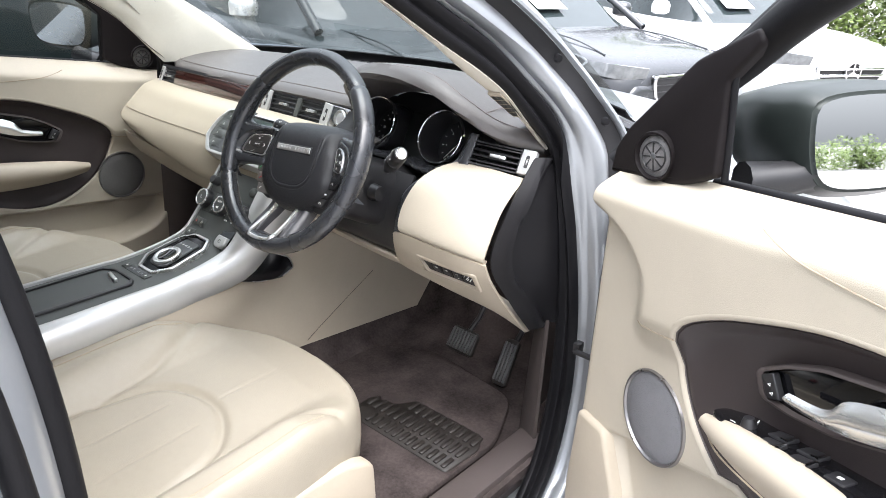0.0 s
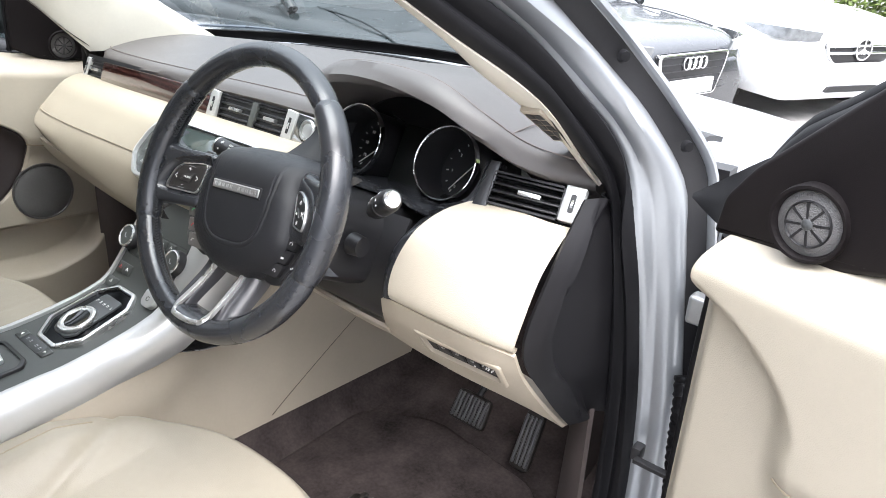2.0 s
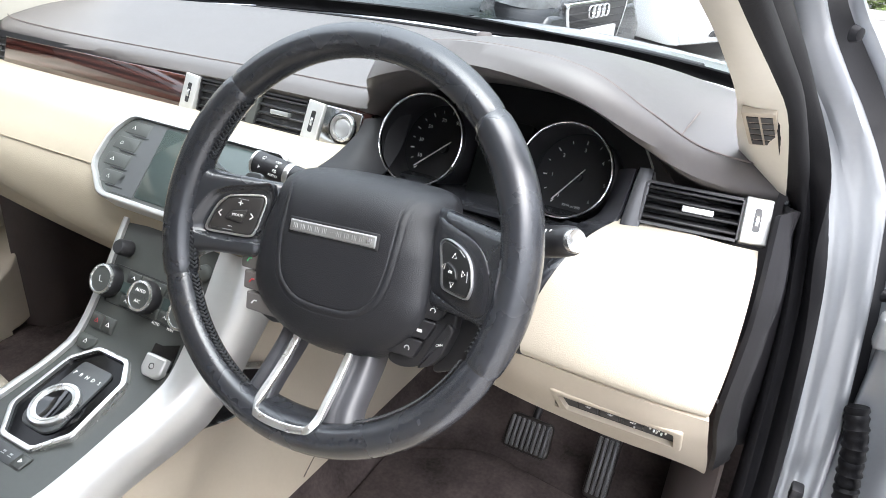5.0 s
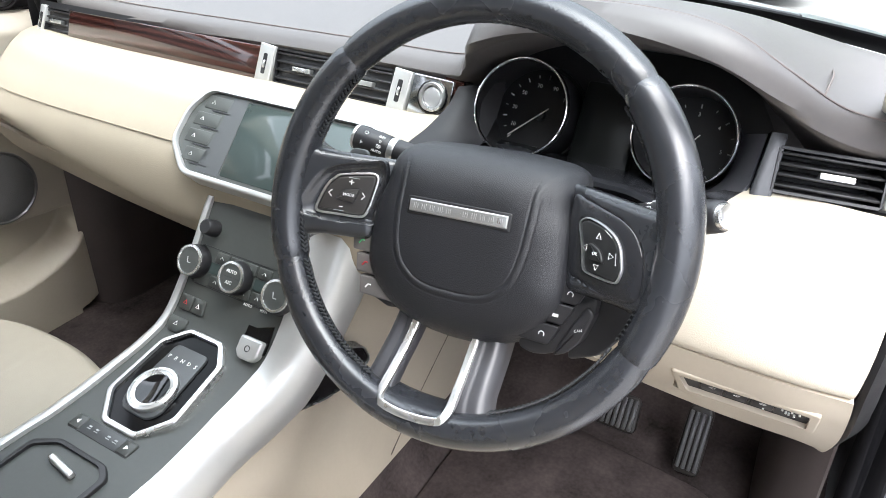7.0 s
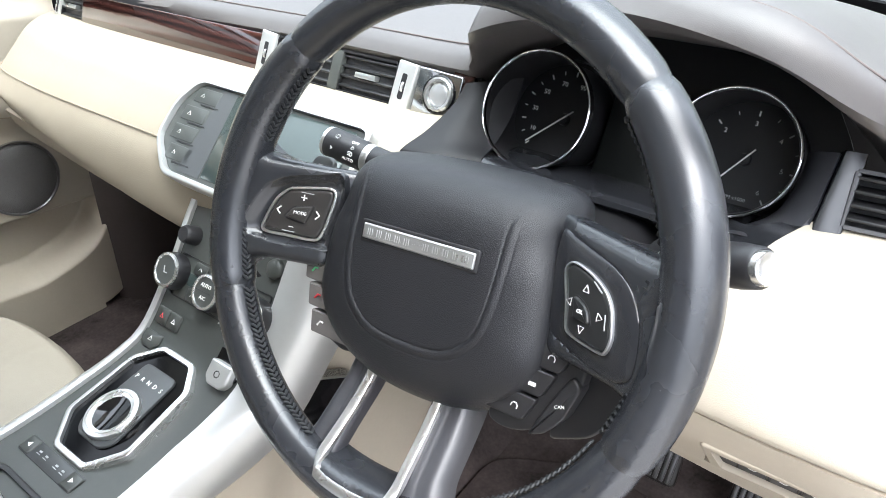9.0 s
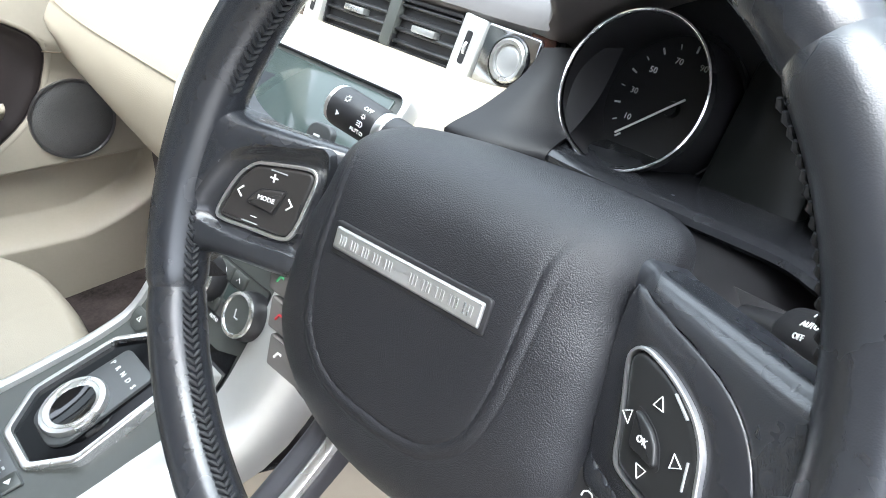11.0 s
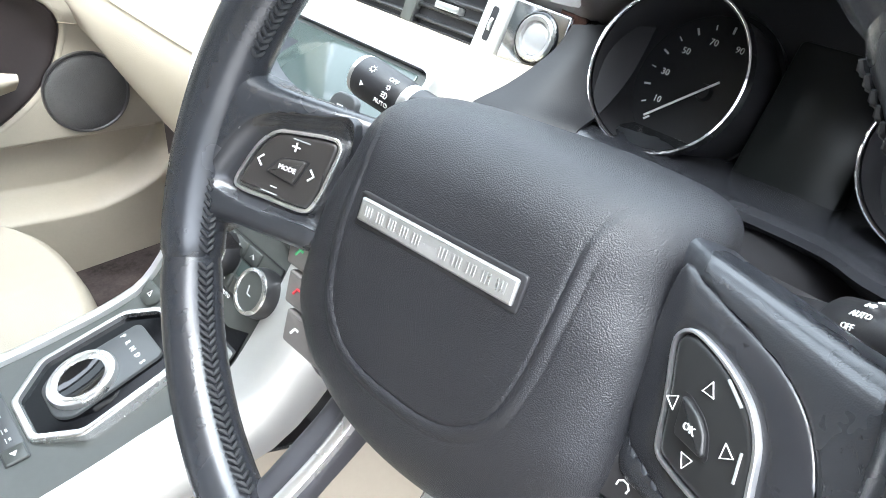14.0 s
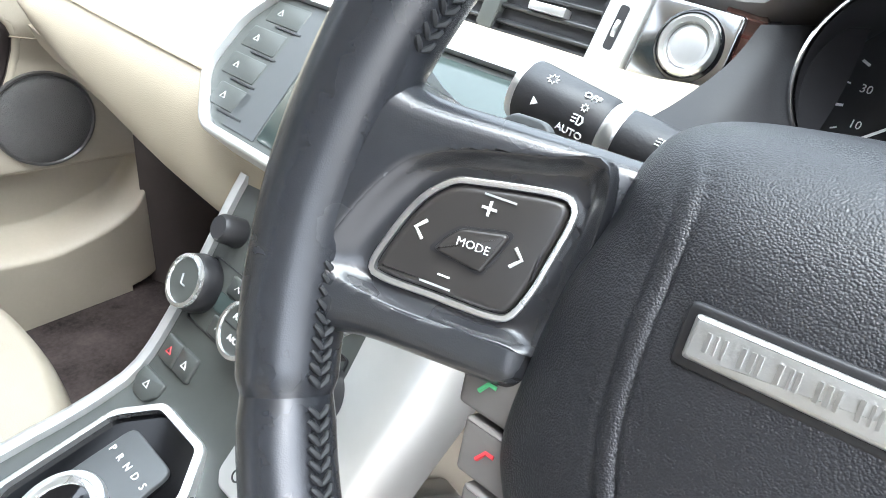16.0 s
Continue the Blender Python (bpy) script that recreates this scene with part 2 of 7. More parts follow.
SILVER_TRIM = paint("silver_painted_trim", (0.60, 0.60, 0.59), 0.34, metal=0.55, var=0.02)
CHROME = paint("chrome", (0.85, 0.85, 0.86), 0.08, metal=1.0, var=0.02, rough_var=0.03)
RUBBER = paint("black_rubber_seal", (0.0085, 0.0083, 0.0095), 0.5, spec=0.17, var=0.1, bump=0.2, bump_scale=500)
CARPET = paint("dark_brown_carpet", (0.060, 0.048, 0.046), 0.95, var=0.40, scale=12, bump=1.0, bump_scale=900, spec=0.1)
MAT_RUBBER = paint("brown_rubber_heel_pad", (0.022, 0.018, 0.016), 0.5, var=0.15, bump=0.2, bump_scale=600)
PEDAL = paint("ribbed_pedal_rubber", (0.10, 0.10, 0.10), 0.35, var=0.15)
BODY = paint("silver_blue_metallic_paint", (0.34, 0.355, 0.375), 0.38, metal=0.5, var=0.03, coat=0.6, bump=0.02, bump_scale=2500)
GREY_FABRIC = paint("speaker_mesh", (0.21, 0.207, 0.22), 0.5, metal=0.2, var=0.1, bump=1.0, bump_scale=700, kind="grain")
TWEETER = paint("grey_tweeter_mesh", (0.17, 0.165, 0.165), 0.45, metal=0.3, var=0.15, bump=1.0, bump_scale=900, kind="grain")
# darker copy of the speaker mesh, its tone carrying the passenger side's shade
SHADED_MESH = paint("shaded_speaker_mesh", (0.15, 0.147, 0.144), 0.38, var=0.1, bump=1.0, bump_scale=700, kind="grain")
WHITE_MARK = paint("white_printed_marking", (0.82, 0.82, 0.80), 0.5, var=0.02)
DIM_MARK = paint("grey_or_shaded_marking", (0.35, 0.36, 0.36), 0.5, var=0.02)
RED_MARK = paint("red_printed_marking", (0.65, 0.05, 0.06), 0.5, var=0.02)
GREEN_MARK = paint("green_printed_marking", (0.12, 0.5, 0.22), 0.5, var=0.02)
# grey-green lift stands in for sky reflected in the dark display
SCREEN = paint("sky_sheen_display_glass", (0.050, 0.066, 0.063), 0.10, var=0.05, rough_var=0.03)
DARK_BAND = paint("dark_satin_band", (0.16, 0.16, 0.165), 0.3, metal=0.7, var=0.03)
DISPLAY_BLACK = paint("dark_display_face", (0.008, 0.009, 0.0085), 0.38, spec=0.3, var=0.05)
DIAL_FACE = paint("matt_black_dial_face", (0.018, 0.018, 0.0195), 0.45, spec=0.4, var=0.05)
THREAD = paint("stitching_thread", (0.018, 0.019, 0.021), 0.7, var=0.05)
TAN_THREAD = paint("brown_stitching_thread", (0.16, 0.13, 0.12), 0.7, var=0.05)
CREAM_THREAD = paint("cream_stitching_thread", (0.36, 0.30, 0.22), 0.7, var=0.05)
HEADLINER = paint("cream_headliner_cloth", (0.55, 0.50, 0.44), 0.9, var=0.04, bump=0.3, bump_scale=1200)


def wood_material():
    m = bpy.data.materials.new("dark_gloss_wood_veneer")
    m.use_nodes = True
    n, l = m.node_tree.nodes, m.node_tree.links
    b = n["Principled BSDF"]
    co, mp, wv, rp = n.new("ShaderNodeTexCoord"), n.new("ShaderNodeMapping"), n.new("ShaderNodeTexWave"), n.new("ShaderNodeValToRGB")
    mp.inputs["Scale"].default_value = (3, 14, 24)
    wv.inputs["Scale"].default_value, wv.inputs["Distortion"].default_value = 1.2, 6
    wv.inputs["Detail"].default_value, wv.bands_direction = 3, "Z"
    rp.color_ramp.elements[0].color, rp.color_ramp.elements[1].color = (0.014, 0.005, 0.004, 1), (0.055, 0.019, 0.015, 1)
    l.new(co.outputs["Object"], mp.inputs[0])
    l.new(mp.outputs[0], wv.inputs[0])
    l.new(wv.outputs["Fac"], rp.inputs[0])
    l.new(rp.outputs[0], b.inputs["Base Color"])
    b.inputs["Roughness"].default_value = 0.12
    b.inputs["Coat Weight"].default_value = 1.0
    b.inputs["Coat Roughness"].default_value = 0.03
    return m


WOOD = wood_material()


def glass_material(name, tint=(0.9, 0.95, 0.93), rough=0.0, clear=0.9):
    """Thin clear pane: mostly see-through, with a mirror share at its surface."""
    m = bpy.data.materials.new(name)
    m.use_nodes = True
    n, l = m.node_tree.nodes, m.node_tree.links
    n.remove(n["Principled BSDF"])
    tr, gl, mx, fr = n.new("ShaderNodeBsdfTransparent"), n.new("ShaderNodeBsdfGlossy"), n.new("ShaderNodeMixShader"), n.new("ShaderNodeLayerWeight")
    pw, ad = n.new("ShaderNodeMath"), n.new("ShaderNodeMath")
    pw.operation, ad.operation = "POWER", "MULTIPLY_ADD"
    pw.inputs[1].default_value, ad.inputs[1].default_value, ad.inputs[2].default_value = 5.0, 0.92, 0.06
    tr.inputs[0].default_value = (*[c * clear for c in tint], 1)
    gl.inputs["Roughness"].default_value = rough
    fr.inputs["Blend"].default_value = 0.5
    l.new(fr.outputs["Facing"], pw.inputs[0])
    l.new(pw.outputs[0], ad.inputs[0])
    l.new(ad.outputs[0], mx.inputs[0])
    l.new(tr.outputs[0], mx.inputs[1])
    l.new(gl.outputs[0], mx.inputs[2])
    l.new(mx.outputs[0], n["Material Output"].inputs[0])
    return m


# passes well under half, a tint standing in for shade on the passenger side
GLASS = glass_material("dimmed_car_glass", (0.90, 0.95, 0.93), 0.0, 0.42)
SCREEN_GLASS = glass_material("tinted_windscreen_glass", (0.90, 0.95, 0.94), 0.0, 0.70)
DARK_GLASS = glass_material("tinted_car_glass", (0.16, 0.19, 0.19), 0.0, 1.0)
MIRROR = paint("mirror_silver", (0.9, 0.92, 0.92), 0.01, metal=1.0, var=0.0, rough_var=0.005)


# ---- ground and the car's fixed shell ----
ASPHALT = paint("pale_worn_asphalt", (0.30, 0.29, 0.28), 0.9, var=0.12, scale=3, bump=0.8, bump_scale=120, spec=0.2)
ground = part("ground", box(-300, 300, -300, 300, -0.4, 0.0), ASPHALT, smooth=0)
tagged(ground, "pale grey worn asphalt of a dealer's car park", "ground", kind="structure")

shell = thing("car_body", (0.02, 0.0, 0.0), "silver metallic body of a right-hand-drive car with its driver's door open", "car body", kind="structure")


# front pillars: inner edge of the seal, its outer edge, and the outer edge of the silver flange
SEAL_IN = [(0.790, 0.185, 0.385), (0.765, 0.31, 0.46), (0.752, 0.37, 0.60), (0.745, 0.385, 0.78), (0.738, 0.375, 0.95), (0.728, 0.365, 1.055), (0.715, 0.342, 1.112), (0.709, 0.294, 1.158), (0.698, 0.232, 1.22), (0.682, 0.178, 1.26), (0.664, 0.10, 1.305), (0.63, -0.04, 1.39), (0.60, -0.2, 1.47)]
SEAL_OUT = [(0.830, 0.20, 0.36), (0.815, 0.33, 0.45), (0.806, 0.385, 0.60), (0.798, 0.388, 0.78), (0.783, 0.370, 0.95), (0.767, 0.356, 1.055), (0.743, 0.358, 1.138), (0.718, 0.336, 1.190), (0.690, 0.283, 1.243), (0.664, 0.215, 1.303), (0.645, 0.11, 1.362), (0.62, -0.03, 1.44), (0.59, -0.2, 1.52)]
FLANGE = [(0.87, 0.25, 0.36), (0.862, 0.37, 0.45), (0.858, 0.41, 0.6), (0.852, 0.415, 0.78), (0.832, 0.41, 0.95), (0.815, 0.412, 1.055), (0.8, 0.41, 1.127), (0.76, 0.366, 1.203), (0.729, 0.336, 1.25), (0.702, 0.298, 1.294), (0.682, 0.186, 1.362), (0.65, 0.008, 1.448), (0.62, -0.2, 1.535)]


def ribbon(a, b, heights, side):
    """A moulded strip between two lines; heights: share across and how far it stands out."""
    rows, n = [], len(a)
    for i in range(n):
        t = (a[min(n - 1, i + 1)] - a[max(0, i - 1)]).normalized()
        d = b[i] - a[i]
        nn = t.cross(d).normalized()
        if nn.dot(Vector((side, -0.9, 0.1))) < 0:
            nn = -nn
        rows.append([a[i] + d * f + nn * h for f, h in heights])
    return rows


def pillar(side):
    def fix(p):
        return p if side > 0 else (0.06 - p[0], p[1], p[2])
    a, b, c = [spline([fix(p) for p in q], 80) for q in (SEAL_IN, SEAL_OUT, FLANGE)]
    part("door_seal", loft(ribbon(a, b, [(0.10, -0.012), (0.11, 0.0), (0.15, 0.006), (0.22, 0.010), (0.30, 0.011), (0.38, 0.007), (0.46, 0.002), (0.52, 0.001), (0.58, 0.006), (0.68, 0.015), (0.80, 0.017), (0.91, 0.012), (0.98, 0.002), (1.0, -0.012)], side)), RUBBER, shell, "thick ribbed black rubber door seal")
    part("pillar", loft(ribbon(b, c, [(-0.05, -0.004), (0.04, 0.001), (0.14, 0.004), (0.26, 0.003), (0.34, 0.007), (0.50, 0.014), (0.68, 0.016), (0.84, 0.010), (0.95, 0.0), (1.0, -0.010), (1.0, -0.03)], side)), BODY, shell, "silver metallic pillar flange")
    e = [p + Vector((side * 0.015, 0.024, 0.014)) for p in c]
    part("gap_channel", loft(ribbon(c, e, [(-0.05, -0.012), (0.3, -0.010), (0.7, -0.010), (1.0, -0.006)], side)), BLACK, shell, "black channel beside the pillar with bolt heads")
    for k in (34, 43, 50):
        q = (c[k] + e[k]) / 2
        part("bolt", lathe([(0.0, 0.008), (0.006, 0.007), (0.008, 0.0)], 12), RUBBER, shell, m=frame_axes(q, (e[k] - c[k]), (c[k + 1] - c[k])) @ pose(0, 0, 0.004))
    g = [p + Vector((side * 0.007, 0.006, 0.006)) for p in e]
    part("outer_pillar", loft(ribbon(e, g, [(-0.1, -0.010), (0.2, 0.0), (0.6, 0.003), (1.0, 0.0), (1.1, -0.03)], side)), BODY, shell)


pillar(1)
pillar(-1)

# sills
for side in (1, -1):
    x0, x1 = (0.745, 0.90) if side > 0 else (-0.84, -0.69)
    part("sill", box(x0, x1, -1.5, 0.34, 0.24, 0.40, 0.03, 3), BODY, shell)

# bonnet, wings, roof, rear shell
bon = [[(x * 0.80 + 0.03, 0.93 - 0.16 * x * x, 1.085 - 0.12 * x * x), (x * 0.86 + 0.03, 1.3, 1.07 - 0.11 * x * x), (x * 0.86 + 0.03, 1.65, 1.01 - 0.10 * x * x), (x * 0.80 + 0.03, 1.92, 0.86 - 0.1 * x * x)] for x in (-1, -0.6, 0, 0.6, 1)]
part("bonnet", skin(bon, 16, 20, 0.01), BODY, shell)
for side in (1, -1):
    cx = 0.03
    wing = [[(cx + side * 0.84, y, 0.965 - max(0, y - 1.3) * 0.25), (cx + side * 0.91, y, 0.92 - max(0, y - 1.3) * 0.3), (cx + side * 0.945, y, 0.72), (cx + side * 0.90, y, 0.45)] for y in (0.42, 0.8, 1.2, 1.6, 1.85)]
    part("wing", skin(wing, 10, 14, 0.01), BODY, shell)
part("nose", box(-0.75, 0.81, 1.80, 1.93, 0.3, 0.80, 0.05, 3), BODY, shell)
part("scuttle", skin([[(x, 0.925 - 0.36 * x * x, 1.085), (x, 0.96 - 0.34 * x * x, 1.092), (x, 1.02 - 0.30 * x * x, 1.075)] for x in (-0.64, -0.4, 0, 0.4, 0.69)], 6, 12, 0.01), BLACK, shell)

roof = [[(0.03 + 0.60 * k, -0.04 - 0.1 * k * k, 1.545 - 0.03 * k * k), (0.03 + 0.62 * k, -0.9, 1.60 - 0.05 * k * k), (0.03 + 0.60 * k, -1.9, 1.55 - 0.05 * k * k)] for k in (-1, -0.5, 0, 0.5, 1)]
part("roof", skin(roof, 12, 12, 0.03), BODY, shell)
ceiling = part("ceiling", skin([[(p[0], p[1], p[2] - 0.05) for p in r] for r in roof], 8, 8, 0.01), HEADLINER)
tagged(ceiling, "pale cloth headliner inside the car roof", "headliner", kind="structure")
# unseen rear glass, added dark to keep out light from behind
part("rear_window", skin([[(x, -2.04, 1.14), (x, -2.0, 1.34), (x, -1.88, 1.52)] for x in (-0.6, 0.03, 0.66)], 8, 8, 0.005), DARK_GLASS, shell, "unseen tailgate glass, darkened to hold back light")
for side in (1, -1):
    x = 0.03 + side * 0.82
    part("rear_quarter_window", skin([[(x, y, 1.13), (x - side * 0.08, y, 1.34), (x - side * 0.20, y, 1.52)] for y in (-2.02, -1.4, -0.66)], 8, 8, 0.005), DARK_GLASS, shell, "unseen rear side glass, darkened to hold back light")
part("tailgate", box(-0.6, 0.66, -2.15, -2.05, 0.4, 1.15, 0.03), BODY, shell)
for side in (1, -1):
    x = 0.03 + side * 0.80
    part("rear_side_panel", box(min(x, x + side * 0.1), max(x, x + side * 0.1), -2.1, -0.64, 0.3, 1.14, 0.02), BODY, shell)
    rail = spline([(0.03 + side * 0.60, -0.15, 1.52), (0.03 + side * 0.64, -0.8, 1.55), (0.03 + side * 0.62, -1.9, 1.50)], 20)
    part("roof_rail", tube(rail, 0.05, 10), BODY, shell)

# centre pillar beside the driver's seat back
bp = spline([(0.80, -0.575, 0.36), (0.815, -0.57, 0.6), (0.80, -0.555, 0.95), (0.765, -0.57, 1.2), (0.69, -0.62, 1.45), (0.63, -0.66, 1.53)], 30)
part("door_seal", tube(bp, 0.016, 12), RUBBER, shell)
part("centre_pillar", loft([[p + Vector((-0.02, -0.01, 0)), p + Vector((0.01, -0.005, 0)), p + Vector((0.03, -0.01, 0)), p + Vector((0.065, -0.03, 0)), p + Vector((0.085, -0.06, 0)), p + Vector((0.09, -0.12, 0)), p + Vector((0.0, -0.14, 0))] for p in bp]), BODY, shell)
part("door_seal", tube([p + Vector((0.088, -0.052, 0)) for p in bp], 0.011, 10), RUBBER, shell)
bl = [Vector((0.06 - p.x, p.y, p.z)) for p in bp]
part("centre_pillar", tube(bl, 0.06, 10), CREAM_TRIM, shell)

# windscreen with its dark band, and the cream pillar trims
WS_BASE = [(-0.66, 0.70), (-0.50, 0.81), (-0.3, 0.875), (0.03, 0.905), (0.36, 0.862), (0.56, 0.80), (0.70, 0.715)]
base = [Vector((x, y, 1.115 + 0.015 * (1 - abs(x)))) for x, y in WS_BASE]
head = [Vector((0.03 + (p.x - 0.03) * 0.85, -0.07 + 0.05 * (1 - (p.x / 0.7) ** 2), 1.515)) for p in base]
glass_rows = [[b.lerp(h, f) + Vector((0, 0, 0.05 * 4 * f * (1 - f))) for f in (0, 0.25, 0.5, 0.75, 1)] for b, h in zip(base, head)]
windscreen = part("windscreen", skin(glass_rows, 12, 24), SCREEN_GLASS)
tagged(windscreen, "raked clear laminated windscreen above the dashboard", "windscreen", kind="structure")
part("windscreen_band", skin([[b + Vector((0, 0.004, -0.006)), b.lerp(h, 0.02) + Vector((0, -0.001, -0.003)), b.lerp(h, 0.05) + Vector((0, -0.001, 0.004))] for b, h in zip(base, head)], 6, 60, 0.003), RUBBER, shell, "black printed band at the foot of the glass")

TRIM_B = [(0.663, 0.388, 1.120), (0.655, 0.315, 1.178), (0.657, 0.225, 1.226), (0.650, 0.155, 1.268), (0.632, 0.095, 1.315), (0.59, -0.03, 1.40), (0.555, -0.18, 1.48)]
TRIM_WIDE = [(0.670, 0.62, 1.125), (0.680, 0.52, 1.190), (0.690, 0.38, 1.280), (0.67, 0.20, 1.37), (0.63, 0.02, 1.46), (0.59, -0.12, 1.52)]
for side in (1, -1):
    def fix(p, s=side):
        return Vector(p) if s > 0 else Vector((0.06 - p[0], p[1], p[2]))
    a = spline([fix(p) for p in SEAL_IN[6:]], 30)
    b = spline([fix(p) for p in (TRIM_B if side > 0 else TRIM_WIDE)], 30)
    rows = [[p.lerp(q, f) + Vector((-side * 0.003, 0.004 - 0.006 * math.sin(math.pi * f), 0.0)) for f in (0.0, 0.1, 0.3, 0.5, 0.7, 0.9, 1)] for p, q in zip(a, b)]
    rows = [r + [r[-1] + Vector((side * 0.01, 0.05, 0.0)), r[0] + Vector((-side * 0.012, 0.05, 0.0))] for r in rows]
    part("pillar_trim", loft(rows, close_u=True), LIT_PILLAR, shell, "cream moulded inner trim of the front pillar")

# bulkhead and floor
floor = part("floor", skin([[(x, -1.9, 0.44), (x, 0.2, 0.455), (x, 0.50, 0.465), (x, 0.62, 0.495), (x, 0.70, 0.61), (x, 0.735, 0.82)] for x in (-0.73, -0.3, 0.03, 0.4, 0.77)], 24, 8, 0.02), CARPET)
tagged(floor, "dark brown carpet of the car's footwells", "car floor", kind="structure")
part("bulkhead", box(-0.7, 0.76, 0.72, 0.76, 0.4, 1.06), BLACK, shell)
KICK = [[(0.740, 0.375, 0.40), (0.738, 0.38, 0.60), (0.733, 0.39, 0.80)], [(0.682, 0.42, 0.42), (0.684, 0.43, 0.60), (0.69, 0.44, 0.80)], [(0.665, 0.70, 0.45), (0.668, 0.70, 0.65), (0.675, 0.70, 0.85)]]
part("kick_panel", skin(KICK, 8, 8, 0.008), BROWN_TRIM, shell, "dark brown plastic kick panel")
part("kick_panel", skin([[(0.06 - x - 0.02, y - 0.06, z + 0.12 * (z > 0.7)) for x, y, z in r] for r in KICK], 8, 8, 0.008), BROWN_TRIM, shell)
part("side_inner", box(-0.86, -0.76, 0.30, 0.80, 0.30, 1.09, 0.01), BODY, shell)
# black instead of body silver, to paint the dark gap behind the pillar
part("side_inner", box(0.78, 0.855, 0.475, 0.80, 0.30, 0.96, 0.01), BLACK, shell)
part("hinge_face", box(0.850, 0.925, 0.412, 0.43, 0.35, 1.075, 0.004, 1), BODY, shell, "silver pillar face behind the hinges")
part("sill_cover", box(0.690, 0.758, -1.4, 0.40, 0.38, 0.470, 0.012), BROWN_TRIM, shell, "dark brown plastic sill cover")


# ---- steering wheel ----
WM = frame_axes((0.373, 0.033, 1.096), (1, 0, 0), (0, 0.427, 0.904)) @ pose(0, 0, 0, 0, 0, 2.7)
wheel = thing("steering_wheel", (0.373, 0.033, 0.93), "black leather multifunction steering wheel with stitched rim and silver inserts", "steering wheel")


def ring_at(a, r=0.175, z=0.0):
    return Vector((r * math.cos(radians(a)), r * math.sin(radians(a)), z))


def rim_arc(a0, a1, n, grow):
    rows = []
    for i in range(n + 1):
        a = lerp(a0, a1, i / n)
        w = 0.0152 + grow * math.sin(math.pi * i / n) ** 0.5 * 0.0018
        c = ring_at(a)
        u = c.normalized()
        rows.append([c + u * w * math.cos(2 * math.pi * k / 20) + Vector((0, 0, 1)) * (w * 1.12) * math.sin(2 * math.pi * k / 20) for k in range(20)])
    return rows


for a0, a1, g in ((137, 203.5, 1), (45, -23.5, 1), (45, 137, 0), (203.5, 336.5, 0)):
    rows = rim_arc(a0, a1, 40, g)
    # the leather tucks in where two pieces meet
    for j, s in ((0, 0.93), (-1, 0.93)):
        c = sum(rows[j], Vector()) / 20
        rows[j] = [c + (p - c) * s for p in rows[j]]
    part("rim_leather", loft(rows, close_u=True, caps=True), BLACK_LEATHER, wheel, m=WM)


def rim_skin(a, turn, out=0.0):
    """A point on the rim's leather: turn is 0 at the inside of the ring, 90 at the front."""
    w = 0.0166 + out
    return ring_at(a, 0.175 - w * math.cos(radians(turn)), w * 1.12 * math.sin(radians(turn)))


def baseball_stitch(a0, a1):
    bms = []
    n = int(abs(a1 - a0) / 1.45)
    for i in range(n):
        a, b = lerp(a0, a1, i / n), lerp(a0, a1, (i + 0.85) / n)
        for side in (-1, 1):
            p, q = rim_skin(a, 4 + side * 12), rim_skin(b, 4)
            bms.append(tube([p, rim_skin((a + b) / 2, 4 + side * 6.5, 0.0007), q], [0.0008, 0.0012, 0.0008], 6))
    return join(*bms)


for a0, a1 in ((139, 163), (188, 202.5), (43, 17), (-8, -23), (204.5, 250), (292, 335)):
    part("stitching", baseball_stitch(a0, a1), THREAD, wheel, "dark cross stitching", m=WM)

# hub frame: the cover, pads and spokes sit a little back from the rim and turned with it
HW = WM @ pose(-0.0035, -0.001, -0.006, 0, 0, 1.5)

# airbag cover
half = [(0.0, 0.0665), (0.045, 0.0655), (0.0780, 0.0605), (0.0905, 0.0470), (0.0895, 0.020), (0.0940, -0.022), (0.0925, -0.056), (0.075, -0.084), (0.042, -0.101), (0.0, -0.106)]
outline = spline([Vector((x, y, 0)) for x, y in half] + [Vector((-x, y, 0)) for x, y in reversed(half[1:-1])], 280, closed=True)
crease_half = [(0.0790, 0.0655), (0.0680, 0.0530), (0.0612, 0.0420), (0.0588, 0.030), (0.0582, 0.005), (0.0562, -0.020), (0.0505, -0.040), (0.0405, -0.0515), (0.0290, -0.0578), (0.014, -0.0603), (0.0, -0.0605)]
crease = spline([Vector((-x, y, 0)) for x, y in crease_half] + [Vector((x, y, 0)) for x, y in reversed(crease_half[:-1])], 90)


def fade(a, b, x):
    t = max(0.0, min(1.0, (x - a) / (b - a)))
    return t * t * (3 - 2 * t)


def crease_gap(p):
    """Distance to the crease line, positive outside the shield."""
    best, side = 9.0, 1.0
    for a, b in zip(crease, crease[1:]):
        d = b - a
        t = max(0.0, min(1.0, (p - a).dot(d) / max(1e-12, d.dot(d))))
        w = p - a - d * t
        if w.length < best:
            best, side = w.length, (1.0 if d.x * w.y - d.y * w.x < 0 else -1.0)
    return best * side


def edge_z(p):
    """How far the cover's outer edge lies back: most at the top."""
    return -0.020 - 0.034 * fade(0.0, 0.066, p.y) - 0.013 * fade(-0.045, -0.105, p.y)


HC = Vector((0, -0.015, 0))


